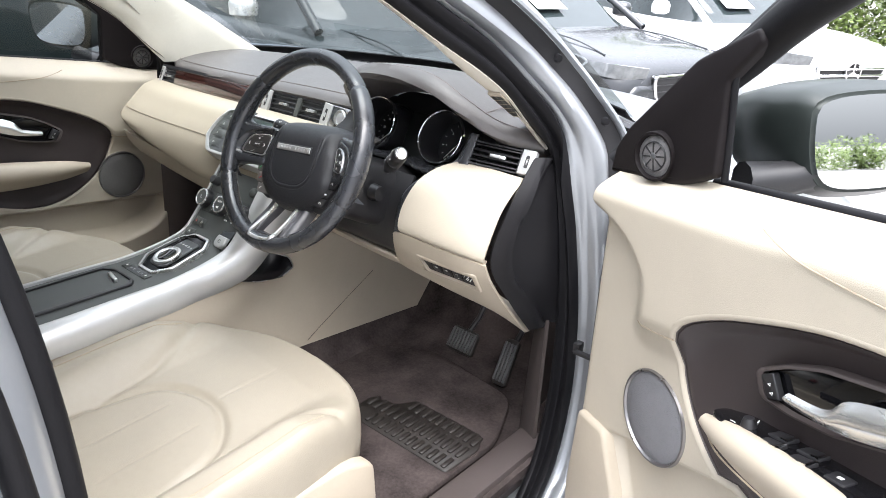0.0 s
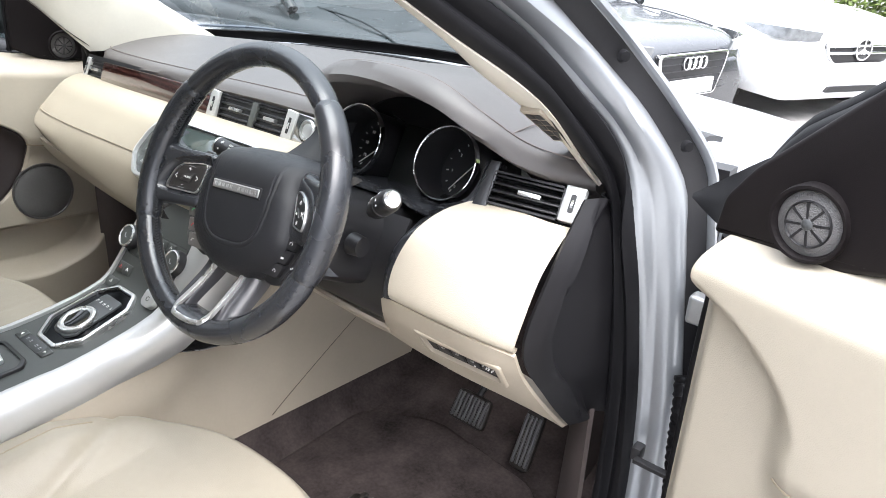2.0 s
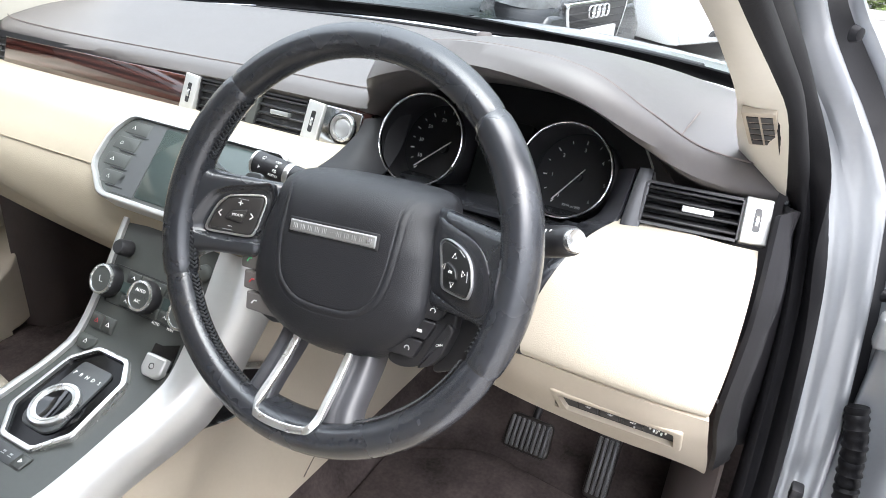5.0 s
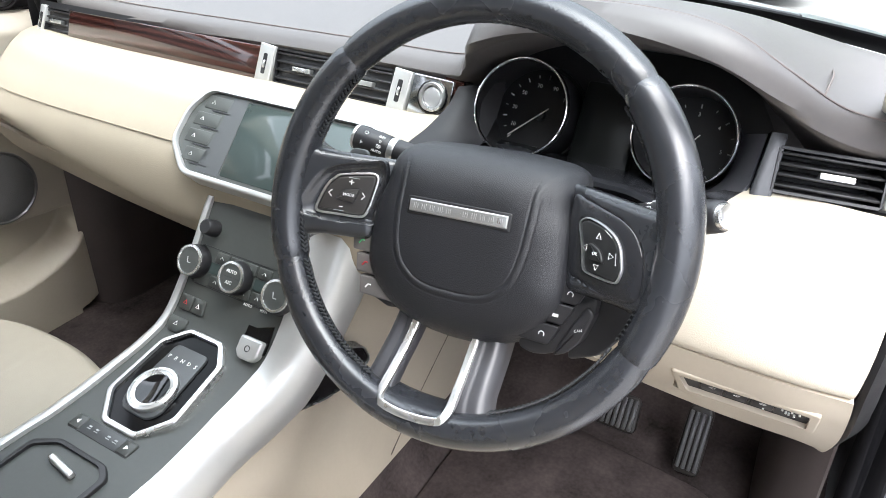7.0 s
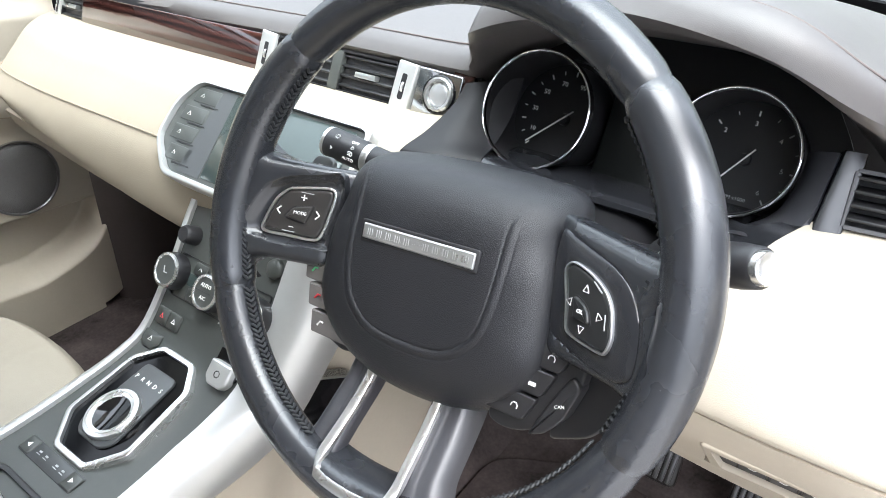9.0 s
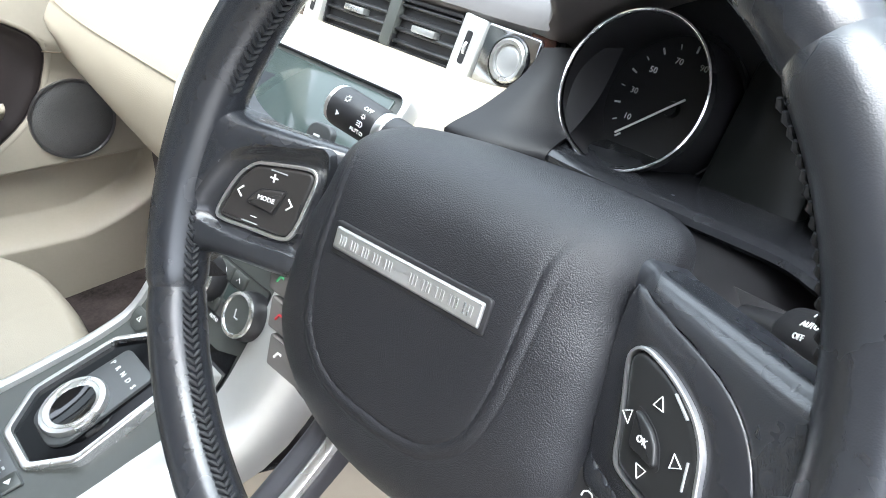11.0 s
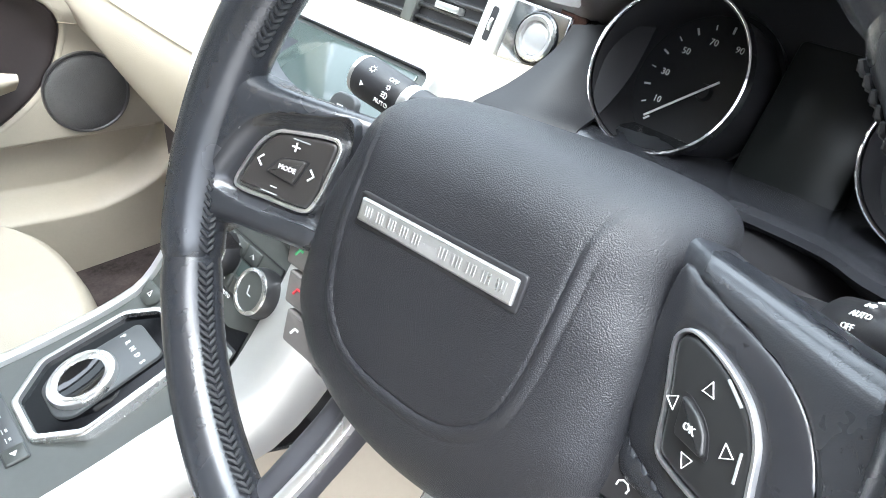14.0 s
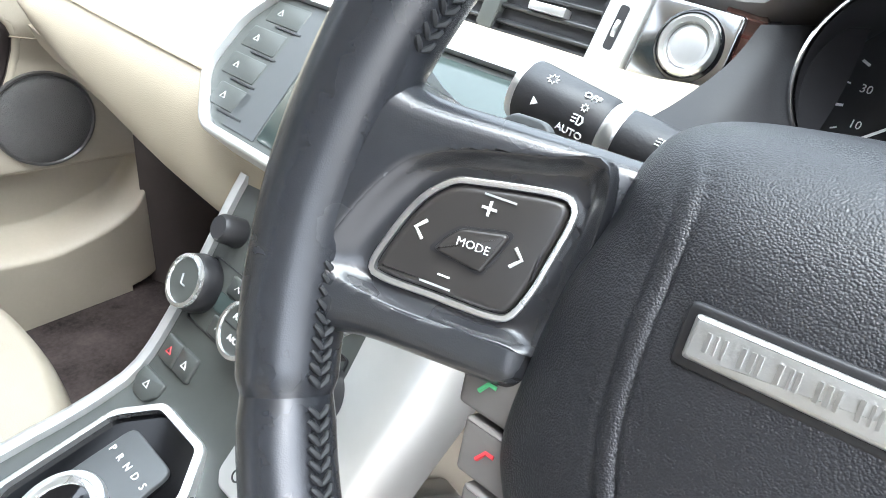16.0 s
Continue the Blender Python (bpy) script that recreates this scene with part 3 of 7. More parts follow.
def hub_row(f, back=0.0):
    row = []
    for p in outline:
        q = HC.lerp(p, f)
        z = edge_z(p) * (0.07 * f * f + 0.60 * f ** 4.8 + 0.33 * f ** 20) - back
        if back == 0.0 and f < 0.999:
            g = crease_gap(q)
            k = fade(0.056, 0.030, q.y)
            z -= (0.0005 + 0.0003 * k) * math.exp(-(g / 0.0007) ** 2)
            z += 0.0007 * k * math.exp(-((g - 0.0032) / 0.0022) ** 2)
            z -= 0.0004 * k * math.exp(-((g - 0.0066) / 0.0008) ** 2)
        row.append(Vector((q.x, q.y, z)))
    return row


HUB = HW @ pose(0, 0, -0.002)
rows = [hub_row(0.95, 0.045), hub_row(1.0, 0.014), hub_row(1.0, 0.004)] + [hub_row(1.0 - k / 140) for k in range(140)] + [hub_row(0.002)]
part("airbag_cover", loft(rows, close_u=True), GRAIN, wheel, "grained black airbag cover with a raised edge", m=HUB)
badge_m = HUB @ pose(-0.0025, 0.0060, -0.0006)
badge = part("badge", slab(rounded([(-0.0460, -0.0054), (0.0460, -0.0054), (0.0460, 0.0054), (-0.0460, 0.0054)], 0.001, 2), -0.002, 0.0020, 0.0012, 2), BADGE, wheel, "brushed silver badge bar", m=badge_m)
for k in range(11):
    if k == 5:
        continue
    x = -0.0395 + k * 0.0079
    bars = [box(x + o - w, x + o + w, -0.0023, 0.0023, 0.0015, 0.00235) for o, w in ((-0.0019, 0.0005), (0.0002 * (k % 3), 0.0003 + 0.0002 * (k % 2)), (0.0019, 0.0004))]
    part("badge_mark", join(*bars), BADGE_LITE, badge, "raised pale bars", m=badge_m)
part("badge_recess", slab(rounded([(-0.0485, -0.0078), (0.0485, -0.0078), (0.0485, 0.0078), (-0.0485, 0.0078)], 0.002, 3), -0.004, 0.0006, 0.0006, 1), BLACK, wheel, m=badge_m)
part("airbag_mark", join(*[slab([(x, -0.0015), (x + 0.0018, -0.0015), (x + 0.0018, 0.0015), (x, 0.0015)], 0, 0.0003) for x in [-0.0075 + 0.0026 * i for i in range(6)]]), BLACK, wheel, m=HUB @ pose(0.0, -0.0785, -0.0072, 12, 0, 0))


# cross spokes: leather arms that swell out of the rim, each with a moulded pad set into it
def round_about(c, line, n):
    """n points of a closed outline at even turns about c."""
    pts = [Vector((*p, 0)[:3]) - Vector((*c, 0)) for p in line]
    out = []
    for k in range(n):
        a = math.tau * k / n
        d = Vector((math.cos(a), math.sin(a), 0))
        best = 0.0
        for p, q in zip(pts, pts[1:] + pts[:1]):
            e = q - p
            den = d.x * e.y - d.y * e.x
            if abs(den) < 1e-12:
                continue
            r = (p.x * e.y - p.y * e.x) / den
            u = (p.x * d.y - p.y * d.x) / den
            if r > 0 and -1e-9 <= u <= 1 + 1e-9:
                best = max(best, r)
        out.append(Vector((*c, 0)) + d * best)
    return out


PAD_TILT = 25.0
SLOPE = math.tan(radians(PAD_TILT))
PAD_C = {-1: (-0.1205, 0.0030, -0.0115), 1: (0.1205, -0.0020, -0.0030)}
LEATHER_Z = {-1: -0.0050, 1: -0.0062}
pads = {-1: [(-0.1462, -0.0150), (-0.1448, -0.006), (-0.1390, 0.0100), (-0.1315, 0.0195), (-0.1234, 0.0224), (-0.103, 0.0263), (-0.0970, 0.0243), (-0.0958, 0.0185), (-0.0980, 0.004), (-0.0995, -0.0045), (-0.103, -0.0142), (-0.109, -0.0171), (-0.127, -0.0174), (-0.1412, -0.0176)],
        1: [(0.0995, 0.0140), (0.1005, 0.0192), (0.1050, 0.0220), (0.1125, 0.0212), (0.1225, 0.0178), (0.132, 0.0120), (0.1382, 0.004), (0.1412, -0.006), (0.1425, -0.013), (0.1405, -0.0210), (0.1358, -0.0232), (0.1155, -0.0212), (0.1090, -0.0178), (0.1058, -0.006), (0.1036, 0.0012)]}
leaf = {-1: [(-0.1575, -0.0145), (-0.1530, 0.000), (-0.1463, 0.0141), (-0.1391, 0.0230), (-0.1265, 0.0295), (-0.106, 0.0348), (-0.090, 0.0378), (-0.087, 0.010), (-0.090, -0.0200), (-0.1018, -0.0217), (-0.1207, -0.0231), (-0.138, -0.0229), (-0.1535, -0.0198)],
        1: [(0.0885, 0.0375), (0.098, 0.0362), (0.1158, 0.0312), (0.1315, 0.0262), (0.1425, 0.0200), (0.1500, 0.0120), (0.1560, 0.000), (0.1588, -0.018), (0.1572, -0.0310), (0.148, -0.0355), (0.126, -0.0335), (0.106, -0.0285), (0.094, -0.022), (0.088, 0.010)]}


def arm_z(s, x):
    """The front of the arm: level at the hub, rising to meet the rim."""
    return LEATHER_Z[s] + SLOPE * (s * x - 0.1205)


for s in (-1, 1):
    rows = []
    for k in range(25):
        f = k / 24
        x = s * lerp(0.078, 0.1745, f)
        g = max(0.0, (f - 0.55) / 0.45)
        top = 0.0405 + 0.0012 * (1 - f) + 0.026 * g ** 3.2 if s < 0 else 0.0480 - 0.0150 * f + 0.020 * g ** 7
        bot = -0.0345 - 0.004 * f - 0.026 * g ** 3.2 if s < 0 else -0.0395 - 0.002 * f - 0.022 * g ** 3.2
        zf = min(arm_z(s, x), 0.0165 - 0.25 * max(0, f - 0.93)) - 0.006 * fade(0.100, 0.086, abs(x))
        r = lerp(0.007, 0.012, f)
        pts = [(x, top - 0.001, zf - 0.034), (x, top, zf - 0.020)]
        pts += [(x, top - r * (1 - math.cos(a)), zf - r * (1 - math.sin(a))) for a in [math.pi / 2 * j / 6 for j in range(7)]]
        pts += [(x, lerp(top - r, bot + r, j / 12), zf) for j in range(1, 12)]
        pts += [(x, bot + r * (1 - math.cos(a)), zf - r * (1 - math.sin(a))) for a in [math.pi / 2 * j / 6 for j in range(6, -1, -1)]]
        pts += [(x, bot, zf - 0.020), (x, bot + 0.001, zf - 0.034)]
        rows.append([Vector(p) for p in pts])
    # the arm's face, let in under the moulded surround
    lo = round_about(PAD_C[s][:2], spline([Vector((x, y, 0)) for x, y in leaf[s]], 120, closed=True), 96)
    po = round_about(PAD_C[s][:2], spline([Vector((x, y, 0)) for x, y in pads[s]], 120, closed=True), 96)
    arm = loft(rows)

    def depth_in(v):
        best, odd = 9.0, False
        for p, q in zip(lo, lo[1:] + lo[:1]):
            d = q - p
            t = max(0.0, min(1.0, ((v.x - p.x) * d.x + (v.y - p.y) * d.y) / max(1e-12, d.dot(d))))
            best = min(best, math.hypot(v.x - p.x - t * d.x, v.y - p.y - t * d.y))
            if (p.y > v.y) != (q.y > v.y) and v.x < (q.x - p.x) * (v.y - p.y) / (q.y - p.y) + p.x:
                odd = not odd
        return best if odd else -best

    bmesh.ops.subdivide_edges(arm, edges=arm.edges[:], cuts=2, use_grid_fill=True)
    for v in arm.verts:
        if v.co.z > arm_z(s, v.co.x) - 0.004:
            v.co.z -= 0.012 * fade(0.0002, 0.0035, depth_in(v.co))
    part("spoke", arm, BLACK_LEATHER, wheel, "smooth black leather spoke", m=HW)
    # moulded surround: a lip at the leather, a shallow bowl, then the floor under the ring
    cz = PAD_C[s][2]

    def lift(p, z):
        return Vector((p.x, p.y, z + SLOPE * (s * p.x - 0.1205)))
    top_z, floor_z = LEATHER_Z[s], cz - 0.001
    bowl = []
    for f, z in ((0.0, top_z - 0.008), (0.012, top_z - 0.0016), (0.05, top_z - 0.0004), (0.12, lerp(top_z, floor_z, 0.10)), (0.30, lerp(top_z, floor_z, 0.45)), (0.55, lerp(top_z, floor_z, 0.8)), (0.80, floor_z), (1.0, floor_z), (1.25, floor_z - 0.002)):
        bowl.append([lift(p.lerp(q, f), z) for p, q in zip(lo, po)])
    part("pad_surround", loft(bowl, close_u=True, caps=True), SURROUND, wheel, "satin black moulded pad surround", m=HW)
    # ring, key pad and centre key lie in the tilted plane of the arm
    pm = HW @ pose(*PAD_C[s], 0, -s * PAD_TILT, 0)
    cosr = math.cos(radians(PAD_TILT))
    o = spline([Vector(((x - PAD_C[s][0]) / cosr, y - PAD_C[s][1], 0)) for x, y in pads[s]], 64, closed=True)
    c = sum(o, Vector()) / 64
    inn = []
    for i, p in enumerate(o):
        t = (o[(i + 1) % 64] - o[i - 1]).normalized()
        nn = Vector((-t.y, t.x, 0))
        inn.append(p + (nn if nn.dot(c - p) > 0 else -nn) * (0.0021 if s < 0 else 0.0013))
    gap_line = [c + (p - c) * 0.985 for p in inn]
    # left ring and keys are paler than the right ones
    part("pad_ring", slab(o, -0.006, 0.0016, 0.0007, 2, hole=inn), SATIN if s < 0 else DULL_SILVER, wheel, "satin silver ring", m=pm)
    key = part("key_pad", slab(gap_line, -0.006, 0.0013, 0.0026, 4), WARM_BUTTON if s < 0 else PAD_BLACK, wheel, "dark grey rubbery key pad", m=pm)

    def at_pad(x, y):
        return (x - PAD_C[s][0]) / cosr, y - PAD_C[s][1]
    if s < 0:
        bo = [(-0.1297, -0.0022), (-0.1270, 0.0030), (-0.1238, 0.0066), (-0.1120, 0.0094), (-0.1108, 0.0085), (-0.1124, 0.0030), (-0.1150, -0.0040), (-0.1165, -0.0042)]
    else:
        bo = [(0.1122, 0.0030), (0.1150, 0.0028), (0.1205, 0.0004), (0.1240, -0.0030), (0.1262, -0.0085), (0.1255, -0.0098), (0.1150, -0.0092), (0.1140, -0.0080)]
    ro = rounded([at_pad(*p) for p in bo], 0.0016, 4)
    bcv = sum(ro, Vector()) / len(ro)
    part("centre_key_gap", slab([bcv + (p - bcv) * 1.15 for p in ro], 0.0, 0.0017), BLACK, key, m=pm)
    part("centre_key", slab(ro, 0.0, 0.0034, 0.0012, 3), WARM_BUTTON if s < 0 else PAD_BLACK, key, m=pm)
    up, flat = pm @ pose(0, 0, 0.0036), pm @ pose(0, 0, 0.0017)
    if s < 0:
        words("MODE", 0.0037, up @ pose(bcv.x - 0.0010, bcv.y + 0.0002, 0), WHITE_MARK, key)
        words("+", 0.0098, flat @ pose(*at_pad(-0.1185, 0.0142), 0), WHITE_MARK, key)
        words("\u2013", 0.0075, flat @ pose(*at_pad(-0.1246, -0.0088), 0), WHITE_MARK, key)
        for (x, y), d in ((at_pad(-0.1352, 0.0022), 1), (at_pad(-0.1070, 0.0034), -1)):
            part("arrow_mark", tube([(x + 0.0016 * d, y + 0.0030, 0), (x - 0.0013 * d, y, 0), (x + 0.0016 * d, y - 0.0030, 0)], 0.0006, 4), WHITE_MARK, key, m=flat)
        for x, y in (at_pad(-0.1165, 0.0186), at_pad(-0.1262, -0.0128)):
            part("ridge_mark", box(x - 0.005, x + 0.005, y - 0.0003, y + 0.0003, 0.0009, 0.0019), DIM_MARK, key, m=pm)
        x, y = at_pad(-0.1015, 0.0035)
        part("ridge_mark", box(x - 0.0003, x + 0.0003, y - 0.005, y + 0.003, 0.0009, 0.0019), BLACK, key, m=pm)
    else:
        words("OK", 0.0034, up @ pose(bcv.x + 0.0003, bcv.y - 0.0002, 0), WHITE_MARK, key)
        for (x, y), r in ((at_pad(0.1190, 0.0092), 0), (at_pad(0.1320, -0.0036), -90), (at_pad(0.1210, -0.0143), 180), (at_pad(0.1084, -0.0012), 90)):
            t = [Vector((0, 0.0024, 0)), Vector((0.0024, -0.0018, 0)), Vector((-0.0024, -0.0018, 0))]
            part("arrow_mark", tube(t, 0.0003, 4, closed=True), WHITE_MARK, key, m=flat @ pose(x, y, 0, 0, 0, r))
        for x, y, r in ((*at_pad(0.1265, 0.0125), -32), (*at_pad(0.1362, -0.0050), -80)):
            part("ridge_mark", box(-0.0045, 0.0045, -0.0003, 0.0003, 0.0009, 0.0019), DIM_MARK, key, m=pm @ pose(x, y, 0, 0, 0, r))

# gear paddle behind the spoke
pt = WM.inverted() @ Vector((0.2225, 0.1015, 1.1020))
pdl = part("shift_paddle", slab(rounded([(-0.0125, -0.030), (0.0125, -0.030), (0.0125, -0.003), (0.008, 0.0), (-0.005, 0.0), (-0.0105, -0.005)], 0.003, 4), -0.003, 0.0015, 0.0012, 2), BUTTON, wheel, "dark grey gear paddle with a minus sign", m=WM @ Matrix.Translation(pt))
part("minus_mark", box(-0.003, 0.003, -0.0085, -0.0072, 0.0014, 0.0018), WHITE_MARK, pdl, m=WM @ Matrix.Translation(pt))

# key blocks below the spokes
for i, mk in enumerate((GREEN_MARK, RED_MARK, WHITE_MARK)):
    y = -0.0415 - i * 0.0195
    x0 = -0.1145 + i * 0.0075
    k = part("phone_key", slab(rounded([(x0, y - 0.0088), (x0 + 0.036, y - 0.0088), (x0 + 0.036, y + 0.0088), (x0 - 0.003, y + 0.0088)], 0.002, 3), -0.045, -0.0265, 0.0015, 2), LIT_PHONE_KEY, wheel, "warm grey telephone key", m=WM)
    part("key_symbol", tube([(x0 + 0.006, y - 0.002, 0), (x0 + 0.0085, y + 0.0015, 0), (x0 + 0.0115, y + 0.0015, 0)], 0.0008, 5), mk, k, m=WM @ pose(0, 0, -0.0264))
part("key_block", slab(rounded([(-0.110, -0.034), (-0.06, -0.034), (-0.05, -0.092), (-0.070, -0.096), (-0.088, -0.090)], 0.004, 3), -0.05, -0.032, 0.002, 2), BLACK, wheel, m=WM)
for i in range(3):
    y = -0.0375 - i * 0.0188
    x0 = 0.108 - i * 0.0085
    k = part("cruise_key", slab(rounded([(x0 - 0.032, y - 0.0108), (x0 - 0.0035, y - 0.0108), (x0 + 0.0035, y + 0.0062), (x0 - 0.028, y + 0.0062)], 0.003, 4), -0.045, -0.0265, 0.0012, 3), BLACK, wheel, "black cruise-control key", m=WM)
    part("key_symbol", join(tube([(x0 - 0.0105 + 0.0024 * math.cos(q), y - 0.003 + 0.0024 * math.sin(q), 0) for q in (-0.6, 0.2, 1.0, 1.8, 2.6, 3.4)], 0.0004, 5)) if i != 1 else slab([(x0 - 0.013, y - 0.005, 0), (x0 - 0.008, y - 0.005, 0), (x0 - 0.008, y - 0.0025, 0), (x0 - 0.013, y - 0.0025, 0)], 0, 0.0004), WHITE_MARK, k, m=WM @ pose(0, 0, -0.0264))
ck = part("cruise_key", slab(rounded([(0.092, -0.094), (0.103, -0.089), (0.113, -0.076), (0.120, -0.052), (0.113, -0.046), (0.103, -0.066)], 0.004, 4), -0.055, -0.0280, 0.002, 3), BLACK, wheel, "black cancel key", m=WM)
words("CAN", 0.0032, WM @ pose(0.1094, -0.068, -0.0278, 0, 0, 20), WHITE_MARK, ck)
part("key_block", slab(rounded([(0.07, -0.030), (0.117, -0.030), (0.120, -0.050), (0.109, -0.078), (0.090, -0.094), (0.074, -0.098), (0.06, -0.095)], 0.010, 5), -0.055, -0.032, 0.002, 2), BLACK, wheel, m=WM)
part("shift_paddle", slab(rounded([(0.108, -0.030), (0.150, -0.030), (0.146, -0.060), (0.128, -0.086), (0.100, -0.098)], 0.008, 4), -0.052, -0.044, 0.002, 2), BLACK, wheel, "black gear paddle", m=WM)

# lower twin spokes: satin black arms edged by one silver fork that runs down both and across the rim
for s in (-1, 1):
    rows = []
    for k in range(19):
        f = k / 18
        y = lerp(-0.088, -0.170, f)
        g = max(0.0, (f - 0.62) / 0.38)
        xm = -0.006
        xi = xm + s * lerp(0.0270, 0.0290, f)
        xo = xm + s * (lerp(0.0560, 0.0630, f) + 0.022 * g ** 2.6)
        z = lerp(-0.029, 0.010, fade(-0.05, 1.05, f))
        wall = lerp(0.026, 0.016, f)
        pts = [(xi + s * 0.002, z - wall), (xi, z - 0.006), (xi + s * 0.001, z - 0.0012), (xi + s * 0.003, z)]
        pts += [(lerp(xi, xo, 0.34), z + 0.0002), (lerp(xi, xo, 0.42), z - 0.0012), (lerp(xi, xo, 0.58), z - 0.0004), (lerp(xi, xo, 0.72), z - 0.0010), (lerp(xi, xo, 0.86), z - 0.0050), (lerp(xi, xo, 0.96), z - 0.011), (xo, z - wall)]
        rows.append([Vector((px, y, pz)) for px, pz in pts])
    part("lower_spoke", skin(rows, 40, 40), LOWER, wheel, "satin black lower spoke", m=HW)
fork_half = [(0.0, -0.1668, 0.0222), (0.014, -0.1662, 0.0220), (0.027, -0.1640, 0.0210), (0.0312, -0.1605, 0.0190), (0.0328, -0.153, 0.0132), (0.0320, -0.140, 0.0030), (0.0310, -0.122, -0.0105), (0.0302, -0.104, -0.0215), (0.0295, -0.092, -0.0265)]
fork = [(-0.006 - x, y, z) for x, y, z in reversed(fork_half)] + [(-0.006 + x, y, z) for x, y, z in fork_half[1:]]
fk = spline(fork, 110)
rows = []
for i, p in enumerate(fk):
    t = (fk[min(109, i + 1)] - fk[max(0, i - 1)]).normalized()
    nrm = Vector((0, -0.45 if abs(p.x + 0.006) > 0.030 else 0.35, 0.85))
    sd = t.cross(nrm).normalized()
    nrm = sd.cross(t).normalized()
    w = 0.0034
    rows.append([p + sd * a + nrm * h for a, h in ((-w, -0.004), (-w, 0.0006), (-w * 0.6, 0.0014), (w * 0.6, 0.0014), (w, 0.0006), (w, -0.004))])
part("spoke_insert", loft(rows, close_u=True, caps=True), SATIN, wheel, "satin silver fork insert", m=HW)
rows = []
for k in range(17):
    x = -0.006 + lerp(-0.036, 0.036, k / 16)
    yb = -0.1525 - 0.0035 * (1 - ((x + 0.006) / 0.036) ** 2)
    rows.append([Vector((x, yb - 0.001, -0.016)), Vector((x, yb, -0.008)), Vector((x, yb - 0.001, 0.006)), Vector((x, yb - 0.004, 0.0140)), Vector((x, yb - 0.009, 0.0190)), Vector((x, yb - 0.016, 0.0200)), Vector((x, yb - 0.022, 0.0190))])
part("lower_bridge", skin(rows, 24, 24), BLACK_LEATHER, wheel, m=HW)
part("hub_back", lathe([(0.0, -0.11), (0.045, -0.10), (0.050, -0.06), (0.048, -0.035)], 32), BLACK, wheel, m=WM @ pose(0, -0.02, 0))

# column shroud and stalks
column = thing("steering_column", (0.373, 0.2, 0.88), "black plastic steering column shroud below the instruments", "steering column")
sec = []
for y, hw, zt, zb in ((0.075, 0.058, 1.065, 0.98), (0.12, 0.066, 1.072, 0.955), (0.18, 0.070, 1.060, 0.925), (0.25, 0.085, 1.04, 0.90), (0.33, 0.10, 1.03, 0.89)):
    sec.append([Vector((0.373 + hw * math.copysign(abs(math.cos(a)) ** 0.6, math.cos(a)), y, (zt + zb) / 2 + (zt - zb) / 2 * math.copysign(abs(math.sin(a)) ** 0.6, math.sin(a)))) for a in [2 * math.pi * k / 32 for k in range(32)]])
part("shroud", loft(sec, close_u=True, caps=True), BLACK, column)
part("key_lock", lathe([(0.0, 0.02), (0.014, 0.02), (0.016, 0.0)], 20), BLACK, column, m=frame_axes((0.452, 0.16, 1.01), (0, 1, 0), (0, 0, 1)))


def stalk(a, b, side, segs):
    a, b = Vector(a), Vector(b)
    m = frame_axes(a, (b - a).cross(Vector((0, 0, 1))), Vector((0, 0, 1)).cross(b - a).cross(b - a))
    L = (b - a).length
    st = thing("stalk", a, "black column stalk with white printed symbols", "stalk")
    zdir = m.to_3x3() @ Vector((0, 0, 1))
    if zdir.dot(b - a) < 0:
        m = m @ pose(0, 0, 0, 180, 0, 0)
    for nm, p, mt, lab in segs:
        part(nm, lathe([(r, h * L) for r, h in p], 28), mt, st, lab, m=m)
    return st, m, L


light_stalk, lm, ll = stalk((0.360, 0.150, 1.070), (0.195, 0.132, 1.099), -1, [
    ("stem", [(0.009, 0.0), (0.0105, 0.25), (0.0112, 0.45)], BLACK, ""),
    ("band", [(0.0112, 0.43), (0.0122, 0.435), (0.0124, 0.455), (0.0118, 0.46)], SATIN, "satin silver band"),
    ("collar", [(0.0115, 0.455), (0.0124, 0.46), (0.0128, 0.70), (0.0123, 0.71)], BLACK, ""),
    ("band", [(0.0122, 0.71), (0.0128, 0.715), (0.0128, 0.745), (0.0122, 0.75)], SATIN, "satin silver band"),
    ("end_knob", [(0.0122, 0.75), (0.0132, 0.76), (0.0136, 0.965), (0.0131, 0.975)], BLACK, ""),
    ("end_cap", [(0.0131, 0.972), (0.0134, 0.976), (0.0128, 0.992), (0.0, 1.0)], SATIN, "satin silver end cap")])


